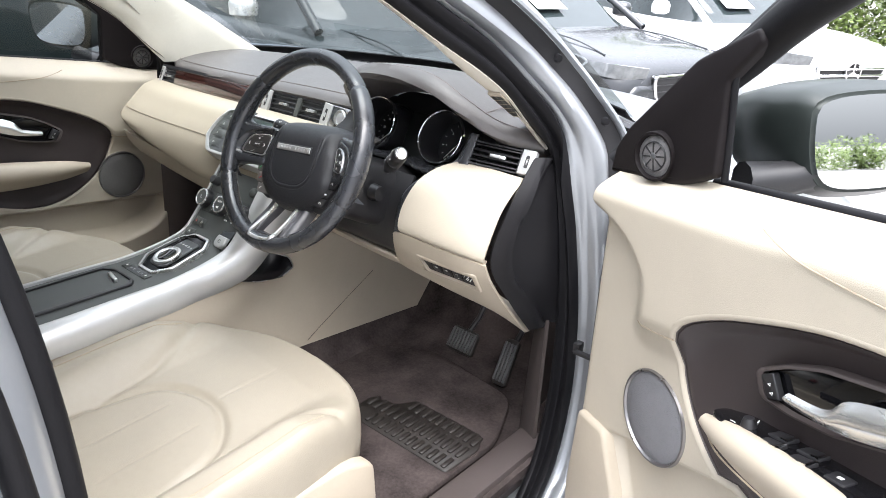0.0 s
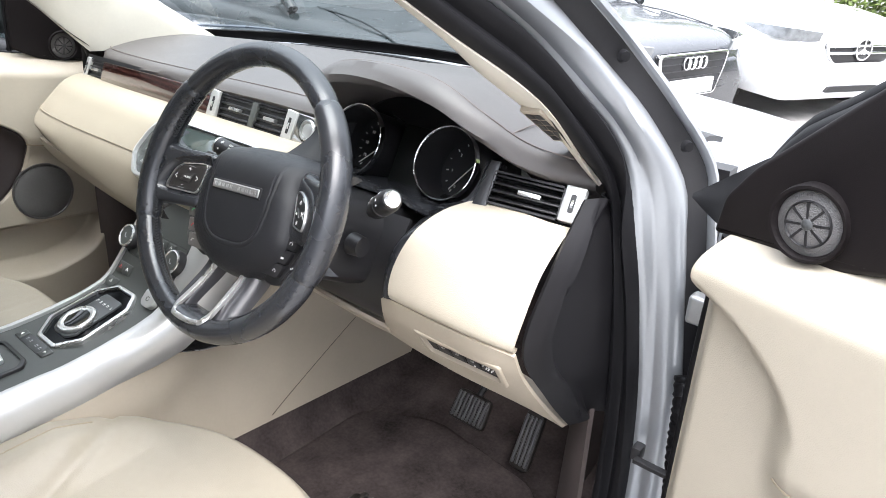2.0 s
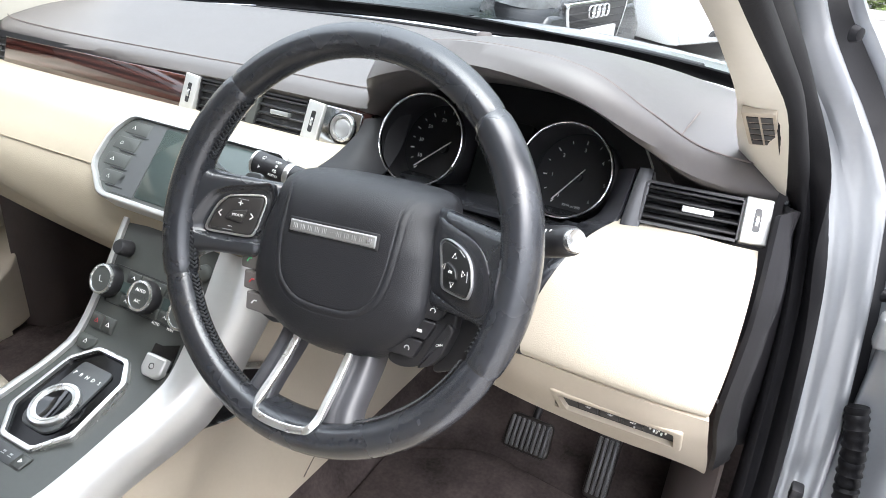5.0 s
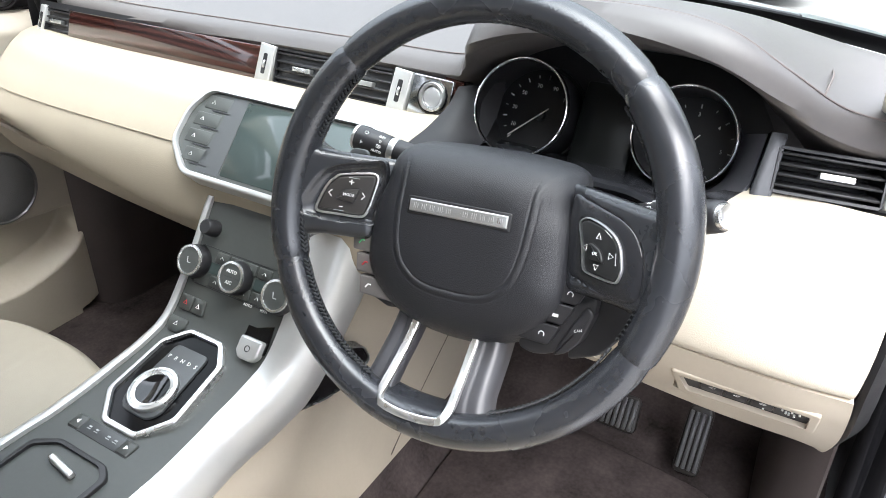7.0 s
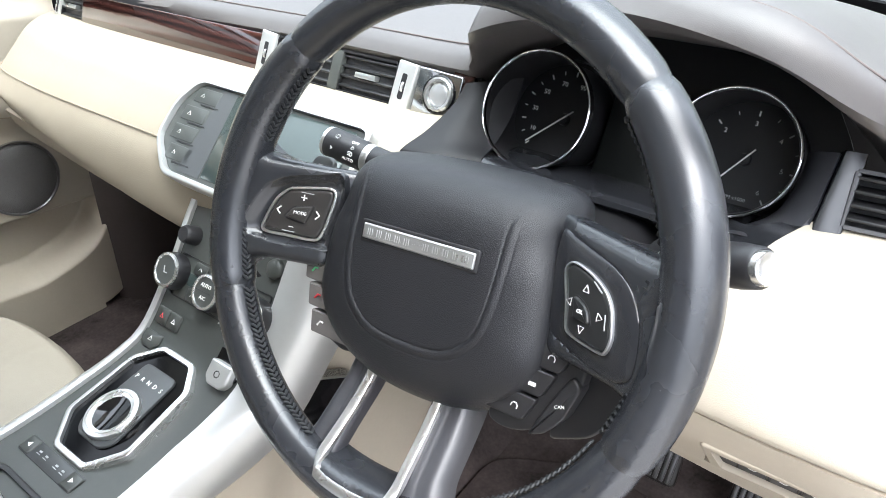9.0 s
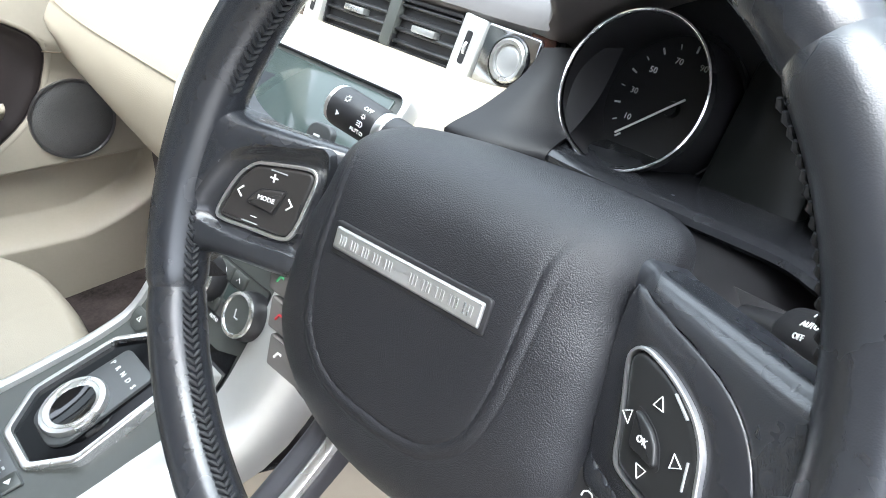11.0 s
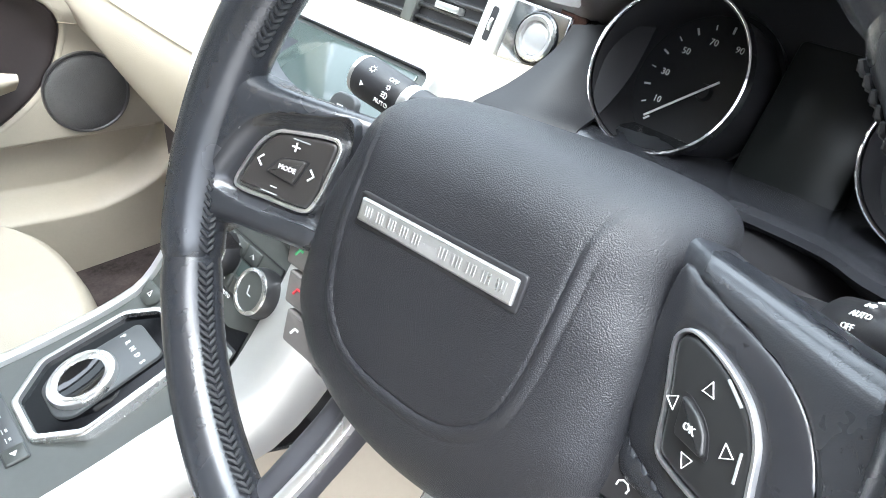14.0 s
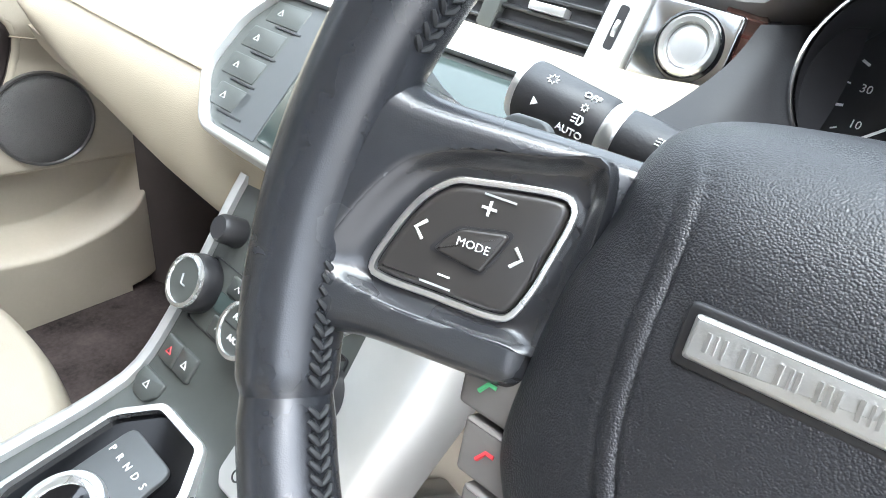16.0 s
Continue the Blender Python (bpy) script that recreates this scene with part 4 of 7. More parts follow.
def stalk_marks(st, m, L, r, rows):
    """White symbols on the side of a stalk that faces the driver: a word or a small sign at a share of its length and a turn."""
    axis = (m.to_3x3() @ Vector((0, 0, 1))).normalized()
    for txt, f, ang, sz in rows:
        out = Vector((0.15, -0.72, 0.68))
        out = (out - axis * out.dot(axis)).normalized()
        out = Matrix.Rotation(radians(ang), 3, axis) @ out
        xd = axis if axis.x > 0 else -axis
        mm = frame_axes(m.to_translation() + axis * f * L + out * (r + 0.0002), xd, out.cross(xd))
        if txt == "*":
            star = [(sz * (1.0 if k % 2 else 0.5) * math.cos(k * math.tau / 16), sz * (1.0 if k % 2 else 0.5) * math.sin(k * math.tau / 16), 0) for k in range(16)]
            part("symbol", tube(star, 0.0003, 4, closed=True), WHITE_MARK, st, m=mm)
        elif txt == ">":
            part("symbol", slab([(-sz * 0.6, -sz, 0), (sz * 0.9, 0, 0), (-sz * 0.6, sz, 0)], 0, 0.0003), WHITE_MARK, st, m=mm)
        elif txt == "<":
            part("symbol", tube([(-sz, 0, 0), (0, sz, 0), (0, sz * 0.45, 0), (sz * 0.9, sz * 0.45, 0), (sz * 0.9, -sz * 0.45, 0), (0, -sz * 0.45, 0), (0, -sz, 0)], 0.00035, 4, closed=True), WHITE_MARK, st, m=mm)
        elif txt == "D":
            part("symbol", tube([(0, -sz * 0.8, 0), (sz * 0.6, -sz * 0.7, 0), (sz * 0.95, 0, 0), (sz * 0.6, sz * 0.7, 0), (0, sz * 0.8, 0)], 0.0004, 4, closed=True), WHITE_MARK, st, m=mm)
            for v in (-0.6, 0.0, 0.6):
                part("symbol", tube([(-sz * 1.2, v * sz, 0), (-sz * 0.35, v * sz + 0.0002, 0)], 0.0003, 4), WHITE_MARK, st, m=mm)
        elif txt:
            words(txt, sz, mm, WHITE_MARK, st, "symbol")
        else:
            part("symbol", tube([(-sz, -sz * 0.6, 0), (sz, -sz * 0.6, 0), (sz * 0.6, sz * 0.7, 0), (-sz * 0.6, sz * 0.7, 0)], 0.00035, 4, closed=True), WHITE_MARK, st, m=mm)


stalk_marks(light_stalk, lm, ll, 0.0134, (("OFF", 0.80, 22, 0.0042), ("*", 0.80, 0, 0.0017), ("D", 0.80, -22, 0.0022), ("AUTO", 0.81, -46, 0.0042), ("*", 0.905, 20, 0.0026), (">", 0.915, -28, 0.0018)))
stalk_marks(light_stalk, lm, ll, 0.0128, (("D", 0.61, 6, 0.0022), ("", 0.56, 2, 0.0013), (">", 0.605, -20, 0.0013)))
stalk_marks(light_stalk, lm, ll, 0.0112, (("D", 0.39, 18, 0.0020), ("<", 0.37, -20, 0.0028), ("<", 0.29, -20, 0.0028)))
wiper_stalk, sm, sl = stalk((0.460, 0.190, 1.050), (0.564, 0.1195, 1.1135), 1, [
    ("stem", [(0.008, 0.0), (0.0085, 0.15), (0.009, 0.32)], BLACK, ""),
    ("collar", [(0.0, 0.26), (0.0120, 0.265), (0.0140, 0.29), (0.0146, 0.60), (0.0142, 0.61)], BLACK, ""),
    ("band", [(0.0140, 0.605), (0.0150, 0.61), (0.0150, 0.63), (0.0140, 0.635)], DARK_BAND, "dark satin band"),
    ("barrel", [(0.0140, 0.63), (0.0148, 0.64), (0.0144, 0.88), (0.0130, 0.975), (0.0112, 0.99), (0.0105, 0.98)], BLACK, ""),
    ("end_knob", [(0.0108, 0.97), (0.0108, 1.005), (0.0098, 1.02), (0.0085, 1.015), (0.0, 0.995)], SATIN, "satin silver end button")])
stalk_marks(wiper_stalk, sm, sl, 0.0148, (("HI", 0.43, -58, 0.0040), ("LO", 0.43, -36, 0.0040), ("AUTO", 0.44, -12, 0.0040), ("OFF", 0.42, 12, 0.0040), ("", 0.80, 22, 0.0022), ("REAR", 0.80, 48, 0.0030), ("", 0.80, -14, 0.0022), (">", 0.87, -14, 0.0016)))


# ---- dashboard ----
dash = thing("dashboard", (0.03, 0.5, 0.75), "two-tone dashboard with dark brown leather top and cream leather lower roll", "dashboard")

# dark leather top: rows across the car, from the lip over the crown to the windscreen
LIP = [(-0.665, 0.385, 1.105), (-0.58, 0.345, 1.107), (-0.40, 0.335, 1.107), (-0.15, 0.330, 1.112), (0.05, 0.328, 1.116), (0.195, 0.326, 1.118), (0.228, 0.300, 1.138), (0.258, 0.258, 1.178), (0.33, 0.238, 1.210), (0.42, 0.236, 1.218), (0.51, 0.240, 1.208), (0.575, 0.258, 1.172), (0.63, 0.290, 1.137), (0.705, 0.350, 1.112)]
END = [(-0.665, 0.67), (-0.58, 0.74), (-0.40, 0.83), (-0.15, 0.885), (0.05, 0.895), (0.195, 0.885), (0.228, 0.88), (0.258, 0.875), (0.33, 0.86), (0.42, 0.835), (0.51, 0.805), (0.575, 0.78), (0.63, 0.745), (0.705, 0.69)]
rows = []
for (x, y, z), (_, e) in zip(LIP, END):
    h = max(0.0, z - 1.112)
    hf = min(1.0, h / 0.08)
    rows.append([(x, y + lerp(0.045, 0.13, hf), z - lerp(0.075, 0.050, hf)), (x, y + lerp(0.030, 0.06, hf), z - lerp(0.030, 0.028, hf)), (x, y + 0.006, z - 0.012), (x, y, z - 0.002), (x, y + 0.010, z + 0.009), (x, y + 0.035, z + 0.017),
                 (x, lerp(y, e, 0.35), lerp(z, 1.14, 0.35) + 0.018), (x, lerp(y, e, 0.68), lerp(z, 1.135, 0.75) + 0.010), (x, e, 1.112)])
part("top_pad", skin(rows, 60, 120), BROWN, dash, "dark brown stitched leather top pad")
seam = [Vector((x, y + 0.024, z + 0.0165)) for x, y, z in LIP[:5]] + [Vector((x, y + 0.024, z + 0.0170)) for x, y, z in LIP[5:]]
part("stitching", tube(spline(seam, 160), 0.0009, 5), TAN_THREAD, dash, "brown top stitching")
part("stitching", tube(spline([(0.605, 0.297, 1.168), (0.607, 0.36, 1.172), (0.600, 0.44, 1.160), (0.585, 0.54, 1.143)], 24), 0.0009, 5), TAN_THREAD, dash)
# demister slot and sensor by the glass
part("demister_slot", skin([[(x, 0.885 - 0.36 * (x - 0.03) ** 2 - 0.07, 1.1285), (x, 0.885 - 0.36 * (x - 0.03) ** 2 - 0.03, 1.1235)] for x in (-0.4, -0.2, 0.0, 0.2, 0.4)], 4, 24, 0.004), BLACK, dash)
part("light_sensor", lathe([(0.0, 0.012), (0.012, 0.010), (0.018, 0.0)], 20, sy=1.0), BROWN_TRIM, dash, m=pose(0.16, 0.775, 1.132))

# cream roll: rows across the car; y, z from under the veneer round the belly
ROLL = []
for x, bz, by, tip in ((-0.655, 0.985, 0.215, 0.060), (-0.60, 0.965, 0.175, 0.020), (-0.45, 0.945, 0.155, 0.003), (-0.27, 0.915, 0.15, 0.0), (-0.12, 0.900, 0.148, 0.0), (0.05, 0.900, 0.148, 0.0), (0.15, 0.905, 0.152, 0.0), (0.180, 0.905, 0.165, 0.014), (0.200, 0.905, 0.19, 0.036)):
    ROLL.append([(x, 0.318 + tip, 1.060), (x, 0.285 + tip, 1.066), (x, 0.235 + tip, 1.060), (x, 0.200 + tip, 1.033), (x, 0.172 + tip, 1.006), (x, 0.155 + tip * 0.8, 0.978), (x, by - 0.002 + tip * 0.4, lerp(0.978, bz, 0.6)), (x, by + 0.004, bz), (x, by + 0.03, bz - 0.014), (x, by + 0.10, bz - 0.03)])
# the roll takes the darkened copy of the cream
part("roll", skin(ROLL, 48, 60), SHADED_DASH_CREAM, dash, "cream leather padded roll")
part("roll_seam", tube(spline([(r[4][0], r[4][1] - 0.001, r[4][2] + 0.0015) for r in ROLL[:5]], 60), 0.0011, 5), CREAM_THREAD, dash)
# glovebox under the roll
gb = [[(x, 0.19, z0 + 0.008), (x, 0.205, z0 - 0.03), (x, 0.25, z0 - 0.075), (x, 0.36, z0 - 0.11), (x, 0.62, z0 - 0.12)] for x, z0 in ((-0.62, 0.93), (-0.40, 0.905), (-0.2, 0.89), (-0.09, 0.885))]
part("glovebox", skin(gb, 20, 12, 0.006), CREAM_TRIM, dash, "cream moulded glovebox")
part("glovebox_cheek", skin([[(-0.09, 0.19, 0.90), (-0.09, 0.25, 0.80), (-0.085, 0.5, 0.70)], [(-0.082, 0.22, 0.90), (-0.082, 0.4, 0.86), (-0.082, 0.6, 0.80)]], 10, 6, 0.004), CREAM_TRIM, dash)

# veneer strip and its vents; the fascia leans, lower edge nearer
FX = Vector((0, 0.018, 0.048)).normalized()


FM = frame_axes((0, 0.312, 1.059), (1, 0, 0), FX)
part("veneer", slab(rounded([(-0.545, 0.002), (-0.118, 0.002), (-0.108, 0.049), (-0.545, 0.047)], 0.002, 2), -0.01, 0.003, 0.0012, 2), WOOD, dash, "dark red-brown gloss wood veneer strip", m=FM)
part("fascia_back", box(-0.64, 0.22, -0.004, 0.056, -0.03, -0.006), BLACK, dash, m=FM)


def vent(parent, m, w, h, n, tab_x, depth=0.045, skew=0.0):
    """An air vent: dark well, slats and a silver slider."""
    v = part("vent_well", join(box(-w / 2, w / 2, 0, h, -depth, -depth + 0.003), box(-w / 2, w / 2, -0.002, 0.001, -depth, 0.0), box(-w / 2, w / 2, h - 0.001, h + 0.002, -depth, 0.0), box(-w / 2 - 0.002, -w / 2, 0, h, -depth, 0), box(w / 2, w / 2 + 0.002, 0, h, -depth, 0)), BLACK, parent, "black slatted air vent", m=m)
    for i in range(n):
        y = h * (i + 0.5) / n
        part("slat", box(-w / 2, w / 2, -0.0014, 0.0014, -0.020, -0.001, 0.0006, 1, m=pose(0, y, 0, 20, 0, 0)), BLACK_SLAT, v, m=m)
    part("slider", box(-0.016, 0.016, -0.0032, 0.0032, -0.006, 0.003, 0.0014, 2), SATIN, v, "satin silver slider", m=m @ pose(tab_x, h * 0.5, 0))
    return v


def bar(parent, m, h, w=0.0135):
    b = part("vent_bar", slab(rounded([(-w, -0.003), (w, -0.003), (w, h + 0.003), (-w, h + 0.003)], 0.002, 2), -0.012, 0.004, 0.0018, 2), SILVER_TRIM, parent, "bright silver vent end bar", m=m)
    part("wheel_slot", slab(rounded([(-0.0035, h * 0.22), (0.0035, h * 0.22), (0.0035, h * 0.8), (-0.0035, h * 0.8)], 0.002, 2), 0.003, 0.0043), BLACK, b, m=m)
    part("thumb_wheel", lathe([(0.0, -0.0015), (0.010, -0.0015), (0.010, 0.0015), (0.0, 0.0015)], 20), SATIN, b, m=m @ pose(0, h * 0.5, -0.004, 0, 90, 0))
    return b


BLACK_SLAT = paint("satin_black_slat", (0.02, 0.02, 0.021), 0.35, var=0.05)
vent(dash, FM @ pose(-0.582, 0.003, 0), 0.062, 0.043, 4, 0.0)
bar(dash, FM @ pose(-0.624, 0.0, 0.0, 0, 0, -10), 0.046, 0.007)
bar(dash, FM @ pose(-0.105, 0.0, 0.001, 0, 0, -6), 0.050)
vent(dash, FM @ pose(-0.037, 0.003, 0), 0.096, 0.046, 4, 0.0)
part("vent_divider", box(-0.008, 0.008, 0, 0.048, -0.02, 0.002, 0.003, 2), GREY, dash, m=FM @ pose(0.0165, 0.002, 0, 0, 0, -6))
vent(dash, FM @ pose(0.068, 0.003, 0), 0.084, 0.046, 4, 0.0)
bar(dash, FM @ pose(0.124, 0.0, 0.001, 0, 0, -6), 0.050)
plate = part("start_plate", slab(rounded([(0.141, -0.002), (0.204, -0.004), (0.204, 0.050), (0.145, 0.052)], 0.003, 3), -0.01, 0.004, 0.002, 2), PLATE_METAL, dash, "polished silver panel of the starter button", m=FM)
part("start_wood", slab(rounded([(0.186, -0.010), (0.220, -0.012), (0.222, 0.036), (0.212, 0.056), (0.19, 0.056)], 0.003, 3), -0.012, 0.001), WOOD, dash, m=FM)
part("start_ring", lathe([(0.0135, 0.004), (0.0140, 0.0075), (0.0170, 0.0080), (0.0190, 0.006), (0.0195, 0.003)], 36), SATIN, plate, "bright ring", m=FM @ pose(0.177, 0.026, 0))
part("start_bezel", lathe([(0.0190, 0.0035), (0.0198, 0.0062), (0.0216, 0.0050), (0.0220, 0.003)], 36), GLOSS, plate, "black outer ring", m=FM @ pose(0.177, 0.026, 0))
part("start_button", lathe([(0.0, 0.0055), (0.010, 0.0060), (0.0130, 0.0045), (0.0135, 0.003)], 36), paint("button_grey", (0.36, 0.36, 0.365), 0.3, metal=0.4), plate, m=FM @ pose(0.177, 0.026, 0))

# screen with its silver frame, laid on the roll
SM = frame_axes((0.006, 0.190, 1.0290), (1, 0, 0), (0, 0.081, 0.074))
so = rounded([(-0.143, 0.022), (-0.122, 0.057), (0.160, 0.057), (0.160, -0.071), (-0.100, -0.071), (-0.143, -0.030)], 0.014, 6)
part("screen_frame", slab(so, -0.035, 0.010, 0.003, 3, hole=[Vector((p.x * 0.965 + 0.001, p.y * 0.90, 0)) for p in so]), SILVER_TRIM, dash, "bright silver screen frame", m=SM)
pane = part("screen_panel", slab([Vector((p.x * 0.96 + 0.001, p.y * 0.895, 0)) for p in so], -0.035, 0.004), GREY, dash, m=SM)
for i in range(4):
    y = 0.036 - i * 0.0255
    x = -0.106 + (0.004 if i == 3 else 0) - (0.006 if i in (1, 2) else 0)
    k = part("screen_key", slab(rounded([(x - 0.013, y - 0.0095), (x + 0.030, y - 0.0095), (x + 0.030, y + 0.0095), (x - 0.013, y + 0.0095)], 0.002, 2), 0.003, 0.0048, 0.0006, 2), GREY, pane, m=SM)
    part("key_symbol", tube([(x - 0.003, y - 0.002, 0), (x, y + 0.0025, 0), (x + 0.003, y - 0.002, 0)], 0.0004, 4, closed=True), WHITE_MARK, k, m=SM @ pose(0, 0, 0.0049))
    part("key_gap", box(x + 0.004, x + 0.036, y - 0.0122, y - 0.0108, 0.003, 0.0054), BLACK, pane, m=SM)
part("screen_side", slab([(-0.075, 0.049), (-0.050, 0.049), (-0.042, -0.060), (-0.082, -0.060)], 0.003, 0.0048), BUTTON, pane, m=SM)
part("display", slab(rounded([(-0.050, 0.047), (0.140, 0.047), (0.140, -0.058), (-0.040, -0.058)], 0.003, 3), 0.003, 0.0054, 0.0005, 1), SCREEN, pane, "switched-off glossy display", m=SM)

# instrument cluster
cluster = thing("instrument_cluster", (0.39, 0.35, 1.0), "black instrument cluster with two chrome-ringed dials", "instrument cluster")
GM = frame_axes((0.394, 0.306, 1.095), (1, 0, 0), (0, 0.427, 0.904))
back = rounded([(-0.175, -0.085), (0.175, -0.085), (0.185, 0.02), (0.13, 0.10), (-0.10, 0.10), (-0.185, 0.03)], 0.03, 5)
part("cluster_panel", slab(back, -0.10, -0.071), DIAL_FACE, cluster, m=GM)
part("lower_cover", skin([[(x, 0.352, 1.034), (x, 0.305 + b, 1.046), (x, 0.270 + b, 1.0515), (x, 0.262 + b, 1.0505), (x, 0.260 + b, 1.0465), (x, 0.264 + b, 1.041), (x, 0.300 + b, 1.015), (x, 0.345, 0.985)] for x, b in ((0.205, 0.030), (0.235, 0.012), (0.30, 0.000), (0.38, 0.000), (0.445, 0.000), (0.475, -0.012), (0.515, -0.018))], 40, 40, 0.004), SURROUND, cluster, "satin black cover below the dials")
part("centre_display", slab(rounded([(-0.036, -0.056), (0.036, -0.056), (0.032, 0.052), (-0.032, 0.052)], 0.004, 3), -0.06, -0.040, 0.001, 1), DISPLAY_BLACK, cluster, "dark glossy display between the dials", m=GM)


def dial(cx, cy, grow, marks, sweep, start, small, needle, unit, lead=0.0):
    m = GM @ pose(cx, cy, 0) @ Matrix.Diagonal((grow, grow, 1.0, 1.0))
    d = part("dial", lathe([(0.0, -0.067), (0.054, -0.067), (0.055, -0.052)], 48), DIAL_FACE, cluster, m=m)
    mb = m @ pose(-0.0022 if grow > 1 else 0.0, 0.0, 0.0) @ Matrix.Diagonal((0.945, 0.945, 1, 1) if grow > 1 else (1, 1, 1, 1))
    part("dial_tube", lathe([(0.054, -0.070), (0.0515, -0.006), (0.0535, 0.002)], 64), BLACK, d, m=mb)
    part("bezel", lathe([(0.0525, 0.000), (0.0532, 0.0030), (0.0543, 0.0038), (0.0554, 0.003), (0.0558, -0.006)], 72), CHROME, d, "bright chrome bezel", m=mb)
    # later numerals and ticks go grey: shade painted over that part of the dial
    for i, s in enumerate(marks):
        a = radians(start - sweep * (i - lead) / (len(marks) - 1 - lead))
        words(s, 0.0064, m @ pose(0.0335 * math.cos(a), 0.0335 * math.sin(a), -0.0665), WHITE_MARK if i < 5 else DIM_MARK, d)
    for i in range(small + 1):
        a = start - sweep * i / small
        w, ln = (0.0007, 0.0048) if i % 2 == 0 else (0.0004, 0.0034)
        part("tick", box(0.0455 - ln, 0.0455, -w, w, -0.0672, -0.0664), WHITE_MARK if i < small * 0.6 else DIM_MARK, d, m=m @ pose(0, 0, 0, 0, 0, a))
    part("needle", box(-0.013, 0.042, -0.0007, 0.0007, -0.0600, -0.0590), WHITE_MARK, d, "white needle", m=m @ pose(0, 0, 0, 0, 0, needle))
    part("needle_cap", lathe([(0.0, -0.061), (0.005, -0.0615), (0.006, -0.067)], 20), DIAL_FACE, d, m=m)
    words(unit, 0.005, m @ pose(0, -0.037, -0.0665), DIM_MARK, d)


dial(-0.090, 0.003, 1.10, ("10", "30", "50", "70", "90", "110", "130", "150"), 249, 222, 15, 222, "MPH", -0.5)
dial(0.094, 0.006, 0.98, ("0", "1", "2", "3", "4", "5", "6"), 288, 234, 12, 234, "RPM x1000")
part("cluster_wing", skin([[(0.219, 0.308, 1.108), (0.238, 0.322, 1.110), (0.262, 0.352, 1.110)], [(0.214, 0.292, 1.088), (0.236, 0.300, 1.088), (0.266, 0.325, 1.080)], [(0.203, 0.262, 1.068), (0.232, 0.268, 1.066), (0.268, 0.292, 1.060)], [(0.194, 0.236, 1.0570), (0.228, 0.243, 1.0555), (0.268, 0.268, 1.052)], [(0.193, 0.230, 1.050), (0.228, 0.236, 1.046), (0.268, 0.262, 1.044)], [(0.198, 0.240, 1.030), (0.232, 0.246, 1.028), (0.270, 0.270, 1.028)]], 16, 24, 0.004), END_PLASTIC, cluster, "black plastic cheek beside the dials")


# driver's end: vent, cream pad, lower panel and end cap
RM = frame_axes((0.632, 0.291, 1.073), Vector((0.094, 0.024, -0.006)), Vector((0.0, 0.020, 0.034)))
vent(dash, RM @ pose(0, 0.0, 0), 0.096, 0.042, 4, 0.006)
bar(dash, frame_axes((0.694, 0.307, 1.071), Vector((0.094, 0.024, -0.006)), Vector((0.004, 0.024, 0.034))), 0.042)
part("vent_cheek", slab([(-0.0680, -0.008), (-0.0475, -0.008), (-0.0440, 0.056), (-0.0600, 0.056)], -0.03, -0.001, 0.0015, 2), SURROUND, dash, "dark grey cheek of the air vent", m=RM)
strip = [((-0.0745, 0.0552), (-0.0617, 0.053)), ((-0.0757, 0.0352), (-0.0642, 0.0337)), ((-0.0857, 0.0040), (-0.0683, 0.0025)), ((-0.1066, -0.0130), (-0.0746, -0.0118)), ((-0.1287, -0.0230), (-0.0944, -0.0238))]
part("cluster_wing", skin([[(a[0] - 0.004, a[1], -0.045), (*a, -0.030), (lerp(a[0], b[0], 0.5), lerp(a[1], b[1], 0.5), -0.014), (*b, -0.004), (b[0] + 0.001, b[1], -0.030)] for a, b in strip], 14, 24), LOWER, cluster, "dark grey cheek beside the dials", m=RM)
pad = [[(0.566, 0.285, 1.072), (0.62, 0.292, 1.070), (0.672, 0.297, 1.066), (0.702, 0.308, 1.062)],
       [(0.545, 0.240, 1.063), (0.61, 0.245, 1.062), (0.668, 0.254, 1.058), (0.706, 0.272, 1.052)],
       [(0.528, 0.200, 1.038), (0.60, 0.204, 1.036), (0.666, 0.214, 1.031), (0.708, 0.230, 1.022)],
       [(0.512, 0.178, 0.990), (0.59, 0.180, 0.990), (0.660, 0.188, 0.985), (0.707, 0.203, 0.976)],
       [(0.510, 0.170, 0.948), (0.59, 0.170, 0.946), (0.658, 0.177, 0.941), (0.703, 0.191, 0.934)],
       [(0.517, 0.186, 0.934), (0.59, 0.186, 0.933), (0.658, 0.192, 0.929), (0.700, 0.203, 0.924)]]
part("knee_pad", skin(pad, 24, 36, 0.006), CREAM, dash, "cream leather pad beside the column")
part("stitching", tube([Vector((lerp(0.5165, 0.690, f), 0.1838 + 0.0015 * f + 0.026 * f ** 3.5, 1.000 - 0.006 * f)) for f in [k / 20 for k in range(21)]], 0.0009, 5), CREAM_THREAD, dash)
wedge = [[(0.569, 0.292, 1.074), (0.548, 0.284, 1.066), (0.520, 0.280, 1.055), (0.495, 0.300, 1.048)],
         [(0.547, 0.246, 1.062), (0.532, 0.236, 1.054), (0.510, 0.238, 1.040), (0.485, 0.270, 1.030)],
         [(0.529, 0.204, 1.037), (0.517, 0.197, 1.030), (0.500, 0.206, 1.018), (0.480, 0.250, 1.010)],
         [(0.513, 0.184, 0.994), (0.503, 0.180, 0.990), (0.489, 0.192, 0.985), (0.475, 0.240, 0.980)],
         [(0.511, 0.174, 0.940), (0.500, 0.172, 0.940), (0.487, 0.184, 0.940), (0.475, 0.230, 0.940)]]
part("column_cheek", skin(wedge, 16, 24, 0.005), SURROUND, dash, "satin black cheek beside the cream pad")
